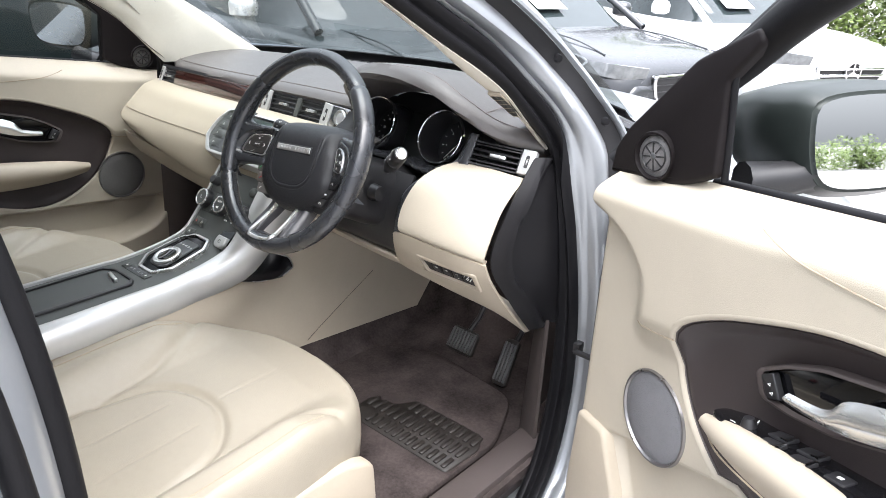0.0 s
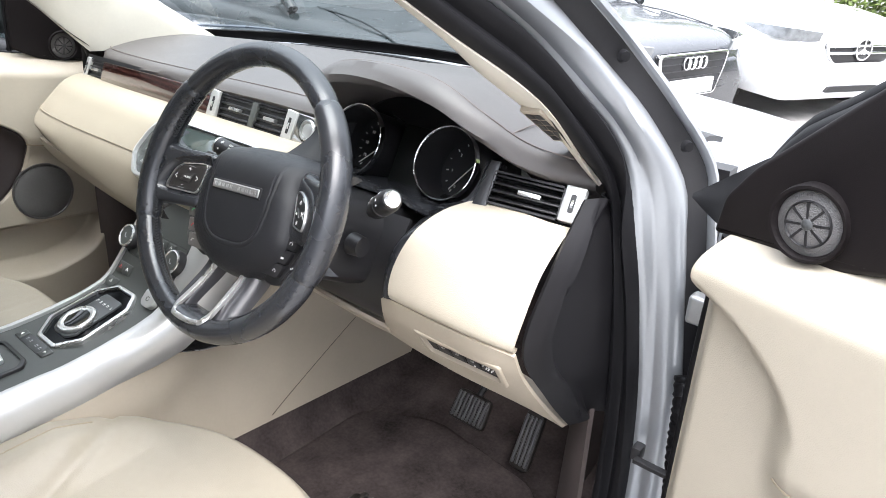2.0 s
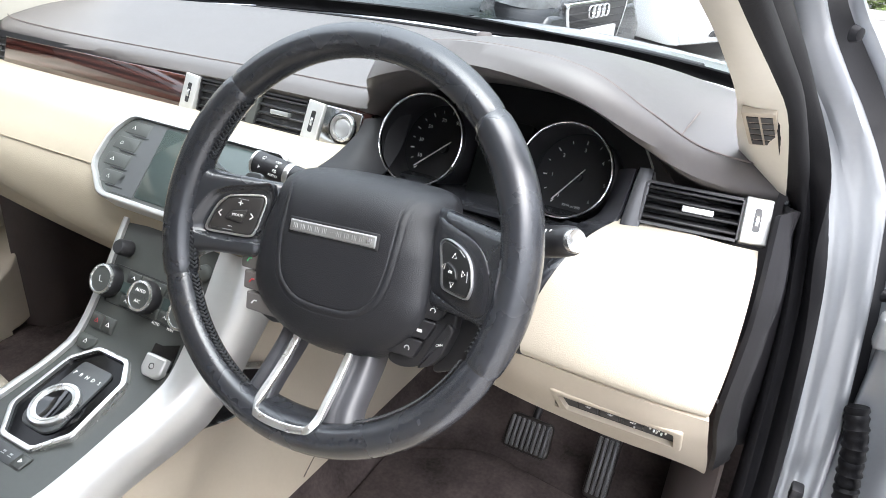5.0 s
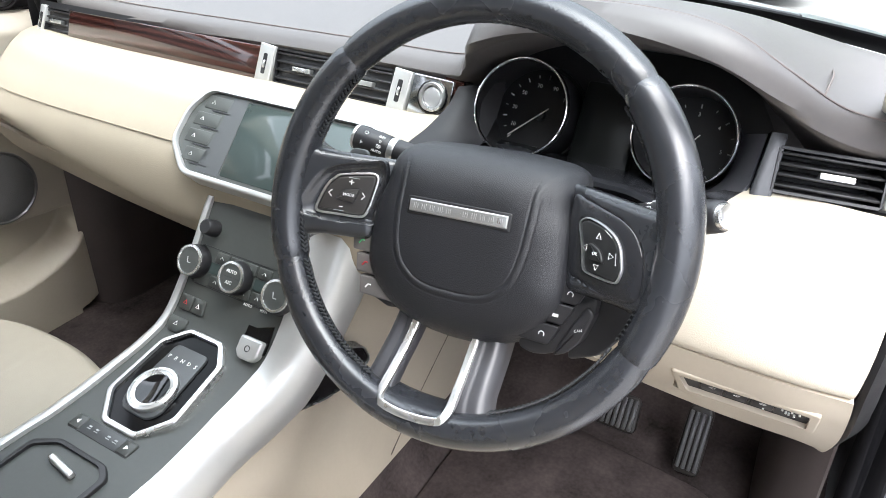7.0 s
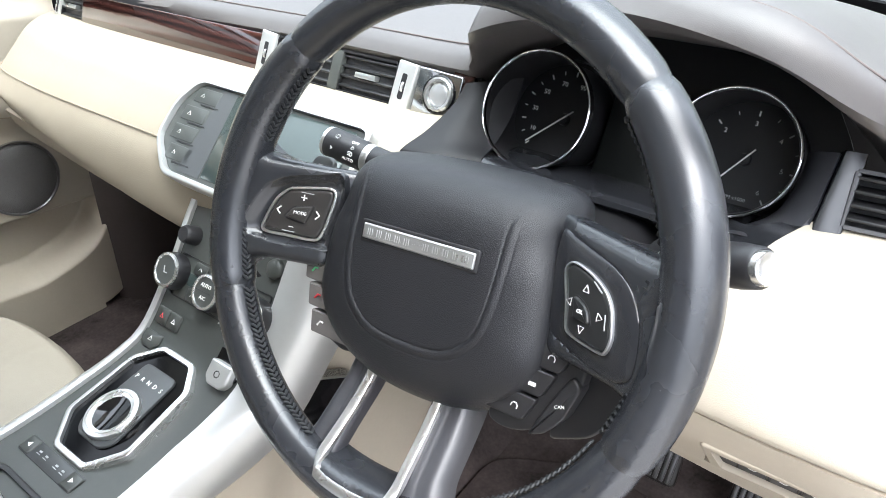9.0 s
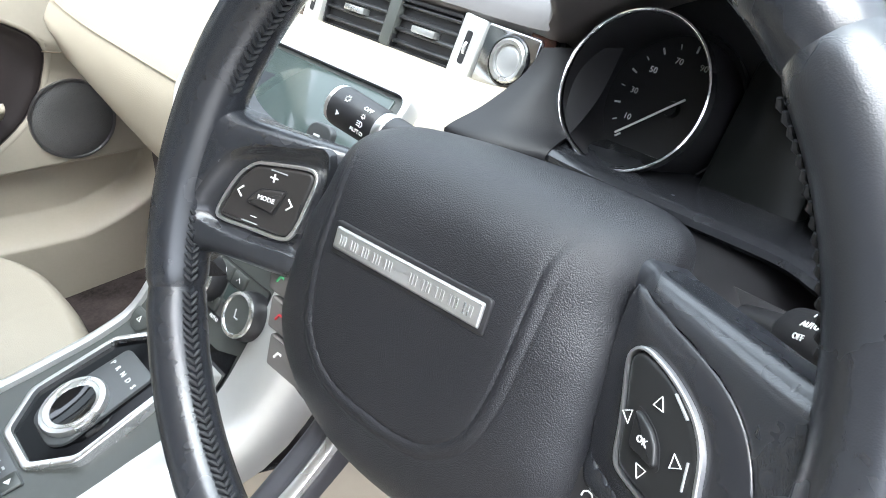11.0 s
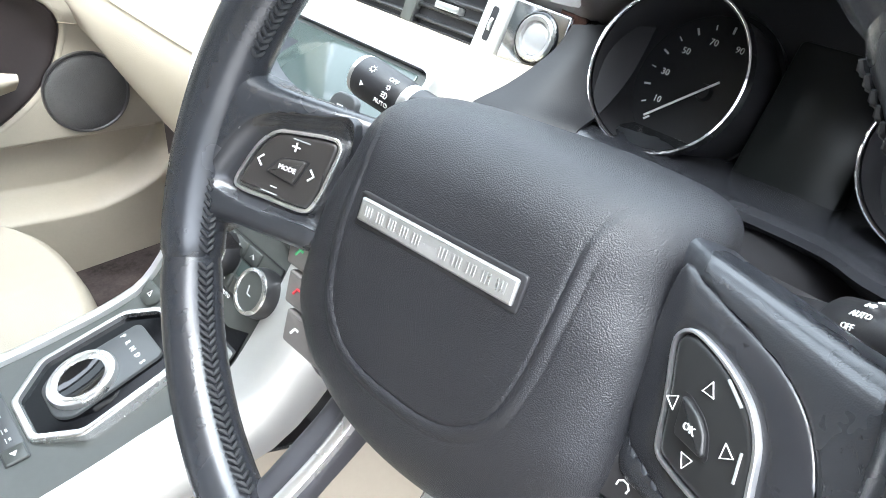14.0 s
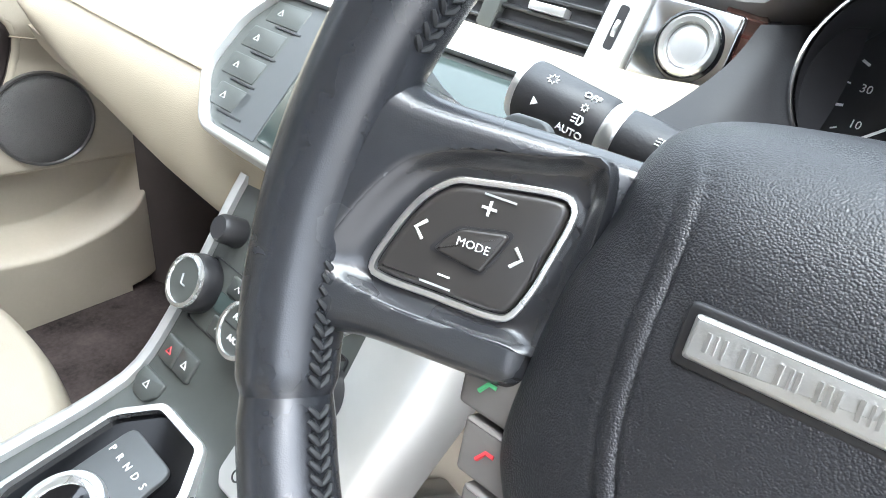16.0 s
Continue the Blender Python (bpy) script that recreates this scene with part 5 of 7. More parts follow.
part("column_lower_cover", skin([[(x, 0.235, 1.035), (x, 0.208, 0.985), (x, 0.198, 0.930), (x, 0.205, 0.882), (x, 0.232, 0.862)] for x in (0.25, 0.30, 0.37, 0.44, 0.490)], 16, 12, 0.005), BLACK, dash, "black plastic panel under the column")
low = [[(0.487, 0.1865, 0.9310), (0.512, 0.181, 0.9400), (0.60, 0.182, 0.936), (0.658, 0.187, 0.932), (0.703, 0.198, 0.926)],
       [(0.479, 0.198, 0.900), (0.515, 0.194, 0.900), (0.60, 0.195, 0.898), (0.664, 0.199, 0.896), (0.707, 0.216, 0.886)],
       [(0.464, 0.222, 0.862), (0.515, 0.217, 0.860), (0.60, 0.219, 0.857), (0.673, 0.229, 0.850), (0.712, 0.264, 0.822)],
       [(0.460, 0.238, 0.845), (0.515, 0.238, 0.838), (0.60, 0.247, 0.824), (0.680, 0.280, 0.796), (0.714, 0.333, 0.746)],
       [(0.462, 0.31, 0.842), (0.52, 0.312, 0.832), (0.60, 0.32, 0.815), (0.680, 0.335, 0.786), (0.714, 0.348, 0.738)]]
panel_bm = skin(low, 60, 70)
panel_tree = bvhtree.BVHTree.FromBMesh(panel_bm)


def on_panel(x, z):
    return panel_tree.ray_cast(Vector((x, 0.0, z)), Vector((0, 1, 0)))[0]


p_l, p_r, p_t, p_b = on_panel(0.560, 0.882), on_panel(0.668, 0.880), on_panel(0.615, 0.899), on_panel(0.615, 0.863)
bx = frame_axes((p_l + p_r + p_t + p_b) / 4, p_r - p_l, p_t - p_b) @ pose(0, 0, 0.0035)
bx_in = bx.inverted()
bmesh.ops.delete(panel_bm, geom=[f for f in panel_bm.faces if abs((bx_in @ f.calc_center_median()).x) < 0.0665 and abs((bx_in @ f.calc_center_median()).y) < 0.0205 and f.calc_center_median().y < 0.27], context="FACES")
bmesh.ops.recalc_face_normals(panel_bm, faces=panel_bm.faces)
bmesh.ops.solidify(panel_bm, geom=panel_bm.faces[:], thickness=0.006)
part("lower_panel", panel_bm, CREAM_TRIM, dash, "cream moulded lower dash panel")
lowc = [[(0.20, 0.222, 0.876), (0.28, 0.217, 0.873), (0.37, 0.215, 0.868), (0.43, 0.214, 0.866), (0.468, 0.216, 0.864)],
        [(0.20, 0.238, 0.858), (0.28, 0.235, 0.854), (0.37, 0.235, 0.849), (0.43, 0.236, 0.845), (0.468, 0.238, 0.844)],
        [(0.20, 0.30, 0.850), (0.28, 0.30, 0.846), (0.37, 0.30, 0.842), (0.43, 0.30, 0.838), (0.468, 0.30, 0.836)]]
part("knee_bolster", skin(lowc, 20, 16, 0.006), CREAM_TRIM, dash)
sw_out = rounded([(-0.0735, 0.0245), (0.069, 0.0245), (0.072, -0.0240), (-0.062, -0.0240)], 0.005, 4)
sw_in = rounded([(-0.0640, 0.0165), (0.0605, 0.0165), (0.0635, -0.0165), (-0.0535, -0.0165)], 0.003, 4)
part("switch_rim", slab(sw_out, -0.020, 0.0030, 0.0025, 3, hole=sw_in), CREAM_TRIM, dash, "soft cream lip round the switch panel", m=bx)
sw = part("switch_panel", slab(sw_in, -0.020, -0.0030), BLACK, dash, "recessed black switch panel", m=bx)
for x in (-0.042, -0.018, 0.006, 0.030):
    part("switch_gap", box(x - 0.0004, x + 0.0004, -0.015, 0.015, -0.002, -0.0004), GLOSS, sw, m=bx @ pose(0, 0, -0.002))
for i, x in enumerate((-0.030, -0.006, 0.019)):
    part("switch_key", slab(rounded([(x - 0.0105, -0.011), (x + 0.0105, -0.011), (x + 0.0105, 0.011), (x - 0.0105, 0.011)], 0.0015, 2), -0.002, 0.0006, 0.0008, 2), BLACK, sw, m=bx @ pose(0, 0, -0.002))
    part("switch_symbol", tube([(x - 0.0034, 0.001, 0), (x - 0.0008, 0.0030, 0), (x + 0.0032, 0.0024, 0), (x + 0.0016, -0.0004, 0)], 0.0003, 4, closed=True), WHITE_MARK, sw, m=bx @ pose(0, 0, -0.0012))
for j, (x, y) in enumerate(((0.021, -0.008), (0.037, 0.004), (0.041, -0.001), (0.046, 0.005), (0.049, -0.003), (0.053, 0.003), (0.044, -0.002))):
    part("switch_knob", lathe([(0.0, 0.002), (0.0010, 0.002), (0.0012, -0.001)], 10), WHITE_MARK, sw, m=bx @ pose(x, y, -0.002))
cap = [[(p[0][0], p[0][1], p[0][2]), (p[0][0] + 0.012, p[0][1] + 0.022, p[0][2]), (p[0][0] + 0.015, p[0][1] + 0.030, p[0][2]), (p[0][0] + 0.004, p[0][1] + 0.040, p[0][2]), (lerp(p[0][0], p[3][0], 0.35), lerp(p[0][1] + 0.04, p[3][1], 0.5), p[0][2]), p[3]] for p in [[(0.708, 0.315, 1.10), (0.725, 0.335, 1.10), (0.742, 0.37, 1.10), (0.75, 0.40, 1.09)],
       [(0.712, 0.238, 1.02), (0.730, 0.295, 1.02), (0.744, 0.36, 1.02), (0.752, 0.41, 1.02)],
       [(0.707, 0.204, 0.93), (0.730, 0.262, 0.93), (0.744, 0.36, 0.93), (0.752, 0.41, 0.93)],
       [(0.715, 0.258, 0.84), (0.732, 0.31, 0.84), (0.745, 0.37, 0.84), (0.752, 0.41, 0.84)],
       [(0.717, 0.335, 0.75), (0.735, 0.35, 0.75), (0.746, 0.38, 0.75), (0.752, 0.41, 0.75)]]]
part("end_cap", skin(cap, 40, 30, 0.006), END_PLASTIC, dash, "black plastic end cap of the dashboard")

# side demister grille on the pillar trim
gr = thing("demister_grille", (0.69, 0.30, 1.17), "cream slotted demister grille at the pillar foot", "vent grille")
gm = frame_axes((0.677, 0.262, 1.198), (-0.015, -0.120, 0.080), (-0.045, 0.012, -0.012))
part("grille_frame", box(-0.042, 0.042, -0.014, 0.014, -0.006, 0.002, 0.002, 2), CREAM_TRIM, gr, m=gm)
# raised black blocks give the shade of the slots, which are not cut
for i in range(5):
    for j in range(2):
        part("slot_shade", box(-0.036 + i * 0.0147, -0.0245 + i * 0.0147, -0.011 + j * 0.0115, -0.0015 + j * 0.0115, 0.0, 0.0028), BLACK, gr, m=gm)

# ---- centre console ----
console = thing("centre_console", (0.02, 0.0, 0.45), "charcoal centre console between broad silver side rails", "centre console")
PROF = [(-0.60, 0.770), (-0.30, 0.776), (-0.155, 0.779), (-0.11, 0.779), (-0.036, 0.788), (0.02, 0.804), (0.055, 0.824), (0.10, 0.884), (0.135, 0.935), (0.150, 0.955)]
prof = spline([(0, y, z) for y, z in PROF], 60)


def prof_at(y):
    for a, b in zip(prof, prof[1:]):
        if a.y <= y <= b.y:
            f = (y - a.y) / (b.y - a.y)
            return lerp(a.z, b.z, f), (b - a).normalized()
    return prof[-1].z, (prof[-1] - prof[-2]).normalized()


def con(x, y, lift=0.0):
    """A pose on the console's face: x across, y up the slope, z out of it."""
    z, t = prof_at(y)
    m = frame_axes((x, y, z), (1, 0, 0), t)
    return m @ pose(0, 0, lift)


def edge(y):
    """Half-width of the charcoal face."""
    return 0.084 if y > 0.02 else lerp(0.094, 0.084, max(0, (y + 0.3) / 0.32))


XC = 0.012


def xc(y):
    """The console's middle line, which moves a little towards the driver up the slope."""
    return 0.010 + 0.018 * max(0.0, min(1.0, (y + 0.03) / 0.14))


part("face", loft([[Vector((xc(p.y) + k * edge(p.y), p.y, p.z - 0.003 * abs(k) ** 6)) for k in (-1, -0.6, -0.2, 0.2, 0.6, 1)] for p in prof]), GREY, console, "charcoal painted console face")
flanks = []
for s in (1, -1):
    rows = []
    for p in prof:
        e = edge(p.y)
        f = max(0.0, min(1.0, (p.y + 0.05) / 0.2))
        drop = lerp(0.055, 0.075, f) if s > 0 else lerp(0.045, 0.05, f)
        t = prof_at(p.y)[1]
        nrm = Vector((0, -t.z, t.y))
        X = Vector((s, 0, 0))
        q = Vector((xc(p.y), p.y, p.z)) + X * e
        w = lerp(0.030, 0.050, f) if s > 0 else lerp(0.020, 0.016, f)
        rows.append([q - nrm * 0.004, q + nrm * 0.003, q + nrm * 0.004 + X * w * 0.35, q + nrm * 0.000 + X * w * 0.75, q - nrm * 0.010 + X * w, q - nrm * drop * 0.6 + X * (w + 0.010), q - nrm * drop + X * (w + 0.004), q - nrm * (drop + 0.004) + X * (w - 0.02)])
    part("side_rail", loft(rows), SILVER_TRIM, console, "broad satin silver side rail")
    # cream flank down to the floor
    fl = []
    for y, z0 in ((-0.60, 0.715), (-0.25, 0.718), (-0.05, 0.718), (0.02, 0.72), (0.07, 0.76), (0.14, 0.80), (0.26, 0.84), (0.45, 0.84), (0.62, 0.84), (0.74, 0.84)):
        ww = 0.126 if y < 0.03 else 0.110 if y < 0.2 else 0.128
        zb = 0.565 - 0.11 * max(0.0, y) 
        fl.append([(XC + s * (ww - 0.01), y, z0 + 0.02), (XC + s * (ww + 0.008), y, z0 - 0.03), (XC + s * (ww + 0.016), y, lerp(z0, zb, 0.5)), (XC + s * (0.172 - 0.04 * max(0.0, y)), y, zb)])
    flank = part("flank", skin(fl, 14, 40, 0.006), CREAM_TRIM, console, "cream moulded tunnel flank")
    flanks.append(flank)
    part("tunnel_carpet", skin([[(r[3][0] - s * 0.004, r[3][1], r[3][2] + 0.006), (r[3][0] + s * 0.012, r[3][1], lerp(r[3][2], 0.46, 0.5)), (r[3][0] + s * 0.05, r[3][1], 0.462)] for r in fl], 8, 30, 0.006), CARPET, console, "dark brown carpet up the tunnel side")
seam_line = spline([(0.3, 0.205, 0.552), (0.3, 0.32, 0.606), (0.3, 0.44, 0.662)], 20)
flank = flanks[0]
flank_tree = bvhtree.BVHTree.FromPolygons([v.co for v in flank.data.vertices], [list(f.vertices) for f in flank.data.polygons])
seam_line = [h for h in [flank_tree.ray_cast(p, Vector((-1, 0, 0)), 0.25)[0] for p in seam_line] if h]
part("flank_seam", tube(seam_line, 0.0009, 5), BROWN_TRIM, console)
po = rounded([(0.045, 0.750), (0.062, 0.790), (0.112, 0.812), (0.176, 0.778), (0.187, 0.750), (0.155, 0.732), (0.10, 0.734)], 0.008, 4)
PKM = Matrix(((0.16, 0, 1, 0.1225), (1, 0, -0.16, 0.0), (0, 1, 0, 0.0), (0, 0, 0, 1)))
# no hollow here: a black sheet paints the shade inside the pocket
part("pocket_shade", slab(po, -0.01, 0.006), GLOSS, console, "black sheet standing for the shade inside a side pocket", m=PKM)
part("pocket_rim", slab(po, -0.01, 0.009, 0.001, 1, hole=[Vector((lerp(0.12, p.x, 0.955), lerp(0.770, p.y, 0.955), 0)) for p in po]), SATIN, console, "thin silver pocket rim", m=PKM)

# gear selector
oct_o = [(-0.024, -0.068), (0.024, -0.068), (0.050, -0.036), (0.046, 0.040), (0.024, 0.066), (-0.024, 0.066), (-0.046, 0.040), (-0.050, -0.036)]
gmx = frame_axes((XC - 0.003, -0.022, 0.7935), (1, 0, 0), (0, 0.125, 0.032))
go = rounded([(x * 1.16, y * 1.12) for x, y in oct_o], 0.006, 4)
part("selector_frame", slab(go, -0.02, 0.0095, 0.002, 3, hole=[Vector((p.x * 0.895, p.y * 0.915, 0)) for p in go]), SATIN, console, "satin silver eight-sided selector frame", m=gmx)
part("selector_well", slab([Vector((p.x * 0.90, p.y * 0.92, 0)) for p in go], -0.03, 0.0045), WELL, console, "gloss black selector panel", m=gmx)
part("selector_plate", slab(rounded([(-0.031, -0.040), (-0.020, -0.052), (0.020, -0.052), (0.031, -0.040), (0.027, 0.048), (-0.027, 0.048)], 0.008, 4), 0.002, 0.0082, 0.0012, 2), BUTTON, console, m=gmx)
knob_m = gmx @ pose(0.0, -0.018, 0.006)
kn = part("selector_knob", lathe([(0.0305, 0.0), (0.0312, 0.0055), (0.0300, 0.0080), (0.0264, 0.0086), (0.0256, 0.0072), (0.0247, 0.0082), (0.0212, 0.0074), (0.0205, 0.0058)], 48), SATIN, console, "satin silver rotary gear selector", m=knob_m)
part("knob_top", lathe([(0.0212, 0.0064), (0.013, 0.0048), (0.0, 0.0040)], 48), GLOSS, kn, m=knob_m)
for i, ch in enumerate("PRNDS"):
    words(ch, 0.0074, gmx @ pose(-0.022 + i * 0.011, 0.029, 0.0084), WHITE_MARK, console)

# terrain switches, cup-holder lid, parking brake, buttons
part("switch_strip", slab(rounded([(-0.050, -0.010), (0.050, -0.010), (0.050, 0.010), (-0.050, 0.010)], 0.002, 2), -0.004, 0.0014, 0.0006, 1), BUTTON, console, m=con(XC - 0.012, -0.110))
for x, d in ((-0.041, 1), (0.041, -1)):
    part("arrow_key", slab(rounded([(x - 0.009, -0.009), (x + 0.009, -0.009), (x + 0.009, 0.009), (x - 0.009, 0.009)], 0.0015, 2), 0, 0.003, 0.001, 1), GREY, console, m=con(XC - 0.012, -0.110))
    part("arrow_mark", slab([(x - 0.003 * d, 0), (x + 0.002 * d, 0.003), (x + 0.002 * d, -0.003)], 0.003, 0.0034), WHITE_MARK, console, m=con(XC - 0.012, -0.110))
for x in (-0.022, -0.010, 0.010, 0.022):
    part("terrain_mark", join(box(x - 0.003, x + 0.003, -0.002, -0.0012, 0.0012, 0.002), box(x - 0.002, x + 0.002, 0.0005, 0.0025, 0.0012, 0.002)), DIM_MARK, console, m=con(XC - 0.012, -0.110))
lid_m = con(XC - 0.012, -0.230)
tray = rounded([(-0.058, -0.16), (0.062, -0.16), (0.062, 0.080), (0.045, 0.092), (-0.030, 0.092), (-0.058, 0.075)], 0.006, 3)
part("tray_rim", slab(tray, -0.004, 0.0055, 0.002, 2, hole=[Vector((p.x * 0.90 + 0.0002, (p.y + 0.034) * 0.955 - 0.034, 0)) for p in tray]), BLACK, console, "black raised edge of the cup-holder tray", m=lid_m)
lid = part("tray_lid", slab([Vector((p.x * 0.91 + 0.0002, (p.y + 0.034) * 0.96 - 0.034, 0)) for p in tray], -0.002, 0.0015), GREY, console, "smooth charcoal sliding lid of the cup holder", m=lid_m)
part("lid_grip", box(-0.022, 0.022, -0.004, 0.004, 0.001, 0.010, 0.003, 3), SATIN, lid, "satin silver grip", m=lid_m @ pose(0.006, 0.066, 0.0, 0, 0, -8))
pb = con(0.080, 0.060)
part("brake_slot", slab(rounded([(-0.019, -0.012), (0.019, -0.012), (0.019, 0.030), (-0.019, 0.030)], 0.004, 3), -0.02, 0.0016), GLOSS, console, m=pb)
part("brake_switch", slab(rounded([(-0.017, -0.016), (-0.010, -0.024), (0.010, -0.024), (0.017, -0.016), (0.017, 0.004), (-0.017, 0.004)], 0.003, 3), 0.0, 0.011, 0.003, 3), SILVER_TRIM, console, "silver parking-brake switch", m=pb)
part("brake_mark", lathe([(0.003, 0.011), (0.0042, 0.0114), (0.0042, 0.011)], 16), BLACK, console, m=pb @ pose(0, -0.010, 0))
# climate panel
for i, (x, y) in enumerate(((-0.050, 0.100), (0.023, 0.099), (0.096, 0.098))):
    m = con(x + 0.002, y)
    k = part("climate_knob", lathe([(0.0215, 0.0), (0.0225, 0.006), (0.0205, 0.016), (0.0190, 0.0175)], 40), BLACK, console, "black climate knob with a silver ring", m=m)
    part("knob_ring", lathe([(0.0205, 0.0165), (0.0200, 0.0185), (0.0172, 0.0190), (0.0165, 0.0175)], 40), SATIN, k, m=m)
    part("knob_face", lathe([(0.0170, 0.0172), (0.0, 0.0180)], 32), GREY, k, m=m)
    if i == 1:
        words("AUTO", 0.0062, m @ pose(0, 0.007, 0.0182), WHITE_MARK, k)
        words("A/C", 0.0062, m @ pose(0, -0.007, 0.0182), WHITE_MARK, k)
        part("knob_line", box(-0.016, 0.016, -0.0003, 0.0003, 0.017, 0.0183), BLACK, k, m=m)
    else:
        part("seat_mark", tube([(-0.003, 0.004, 0), (-0.001, -0.003, 0), (0.004, -0.003, 0)], 0.0007, 5), DIM_MARK, k, m=m @ pose(0, 0, 0.0183))
part("volume_knob", lathe([(0.0, 0.019), (0.0085, 0.019), (0.0105, 0.016), (0.0115, 0.0)], 28), BLACK, console, "small black volume knob", m=con(-0.038, 0.127))
part("tune_knob", lathe([(0.0, 0.006), (0.0085, 0.006), (0.0105, 0.004), (0.0115, 0.0)], 28), GREY, console, m=con(0.098, 0.130))
cp = rounded([(-0.074, -0.026), (0.082, -0.026), (0.082, 0.026), (-0.074, 0.026)], 0.004, 3)
part("climate_panel_edge", slab(cp, -0.002, 0.0007, hole=[Vector((p.x * 0.985, p.y * 0.955, 0)) for p in cp]), BLACK, console, "thin black edge of the climate panel", m=con(0.024, 0.099))
for i in range(4):
    x = -0.052 + (i % 2) * 0.074 + (0.010 if i % 2 else 0)
    for dy, w in ((0.016, 0.016), (-0.016, 0.016)):
        xx = -0.034 + i * 0.024
        part("climate_key", slab(rounded([(xx - 0.0105, dy - 0.007), (xx + 0.0105, dy - 0.007), (xx + 0.0105, dy + 0.007), (xx - 0.0105, dy + 0.007)], 0.0015, 2), 0, 0.0022, 0.0008, 1), GREY, console, m=con(0.024, 0.099))
        part("key_symbol", tube([(xx - 0.003, dy - 0.0015, 0), (xx, dy + 0.002, 0), (xx + 0.003, dy - 0.0015, 0)], 0.0004, 4), WHITE_MARK, console, m=con(0.024, 0.099) @ pose(0, 0, 0.0023))
part("climate_display", slab([(-0.046, -0.007), (-0.026, -0.007), (-0.026, 0.007), (-0.046, 0.007)], 0, 0.001), SCREEN, console, m=con(0.020, 0.099))
part("climate_display", slab([(0.030, -0.007), (0.050, -0.007), (0.050, 0.007), (0.030, 0.007)], 0, 0.001), SCREEN, console, m=con(0.020, 0.099))
for x, y, mk in ((-0.045, 0.068, RED_MARK), (-0.023, 0.068, WHITE_MARK), (-0.046, 0.047, WHITE_MARK)):
    m = con(x, y)
    part("square_key", slab(rounded([(-0.0105, -0.010), (0.0105, -0.010), (0.0105, 0.010), (-0.0105, 0.010)] if y > 0.05 else [(-0.016, 0.009), (-0.016, -0.002), (-0.008, -0.011), (0.008, -0.011), (0.016, -0.002), (0.016, 0.009)], 0.002, 2), 0, 0.003, 0.001, 1), GREY, console, m=m)
    part("key_symbol", tube([(-0.003, -0.002, 0), (0, 0.003, 0), (0.003, -0.002, 0)], 0.0006, 4, closed=True), mk, console, m=m @ pose(0, 0, 0.0032))

for txt, x in (("AUTO", 0.052), ("MAN", 0.078)):
    words(txt, 0.0050, con(x, 0.0835, 0.0026), WHITE_MARK, console)

# ---- pedals and mat ----
def pedal(name, label, at, w, h, lean, ribs, along):
    p = thing(name, at, label, "pedal")
    m = pose(*at, lean, 0, 0)
    part("pad", slab(rounded([(-w / 2, -h / 2), (w / 2, -h / 2), (w / 2 * 0.92, h / 2), (-w / 2 * 0.92, h / 2)], 0.012, 4), -0.008, 0.004, 0.004, 2), MAT_RUBBER, p, m=m)
    for i in range(ribs):
        f = (i + 0.5) / ribs - 0.5
        if along:
            b = box(f * w * 0.86 - 0.0032, f * w * 0.86 + 0.0032, -h * 0.42, h * 0.42, 0.003, 0.008, 0.0012, 1)
        else:
            b = box(-w * 0.4, w * 0.4, f * h * 0.86 - 0.0028, f * h * 0.86 + 0.0028, 0.003, 0.008, 0.0012, 1)
        part("rib", b, PEDAL, p, m=m)
    part("lever", tube([m @ Vector((0, h * 0.3, -0.01)), m @ Vector((0, h * 0.5 + 0.04, -0.03)), m @ Vector((0, h + 0.10, -0.03))], 0.007, 8), BLACK, p)


pedal("brake_pedal", "black ribbed rubber brake pedal", (0.435, 0.485, 0.545), 0.085, 0.062, 55, 8, True)
pedal("accelerator_pedal", "tall ribbed accelerator pedal with silver ribs", (0.566, 0.492, 0.535), 0.042, 0.115, 62, 4, True)
mat = thing("floor_mat", (0.45, 0.18, 0.462), "dark brown carpet driver's mat with a ribbed rubber heel pad", "floor mat")
part("carpet", slab(rounded([(0.215, -0.10), (0.685, -0.10), (0.69, 0.30), (0.62, 0.45), (0.36, 0.48), (0.215, 0.40)], 0.04, 5), 0.466, 0.480, 0.005, 2), CARPET, mat)
hp = part("heel_pad", slab(rounded([(0.385, 0.155), (0.437, 0.140), (0.680, 0.143), (0.684, 0.244), (0.660, 0.288), (0.470, 0.284), (0.448, 0.242), (0.382, 0.224)], 0.010, 3), 0.478, 0.4825, 0.002, 1), MAT_RUBBER, mat, "ribbed dark rubber heel pad")
for j, (y0, y1) in enumerate(((0.149, 0.183), (0.193, 0.232), (0.242, 0.278))):
    for i in range(14):
        x = 0.396 + i * 0.0203
        if j == 2 and x < 0.47 or j == 0 and x < 0.43:
            continue
        part("rib", box(x, x + 0.0105, y0, y1, 0.482, 0.4870, 0.0015, 1), MAT_RUBBER, hp)

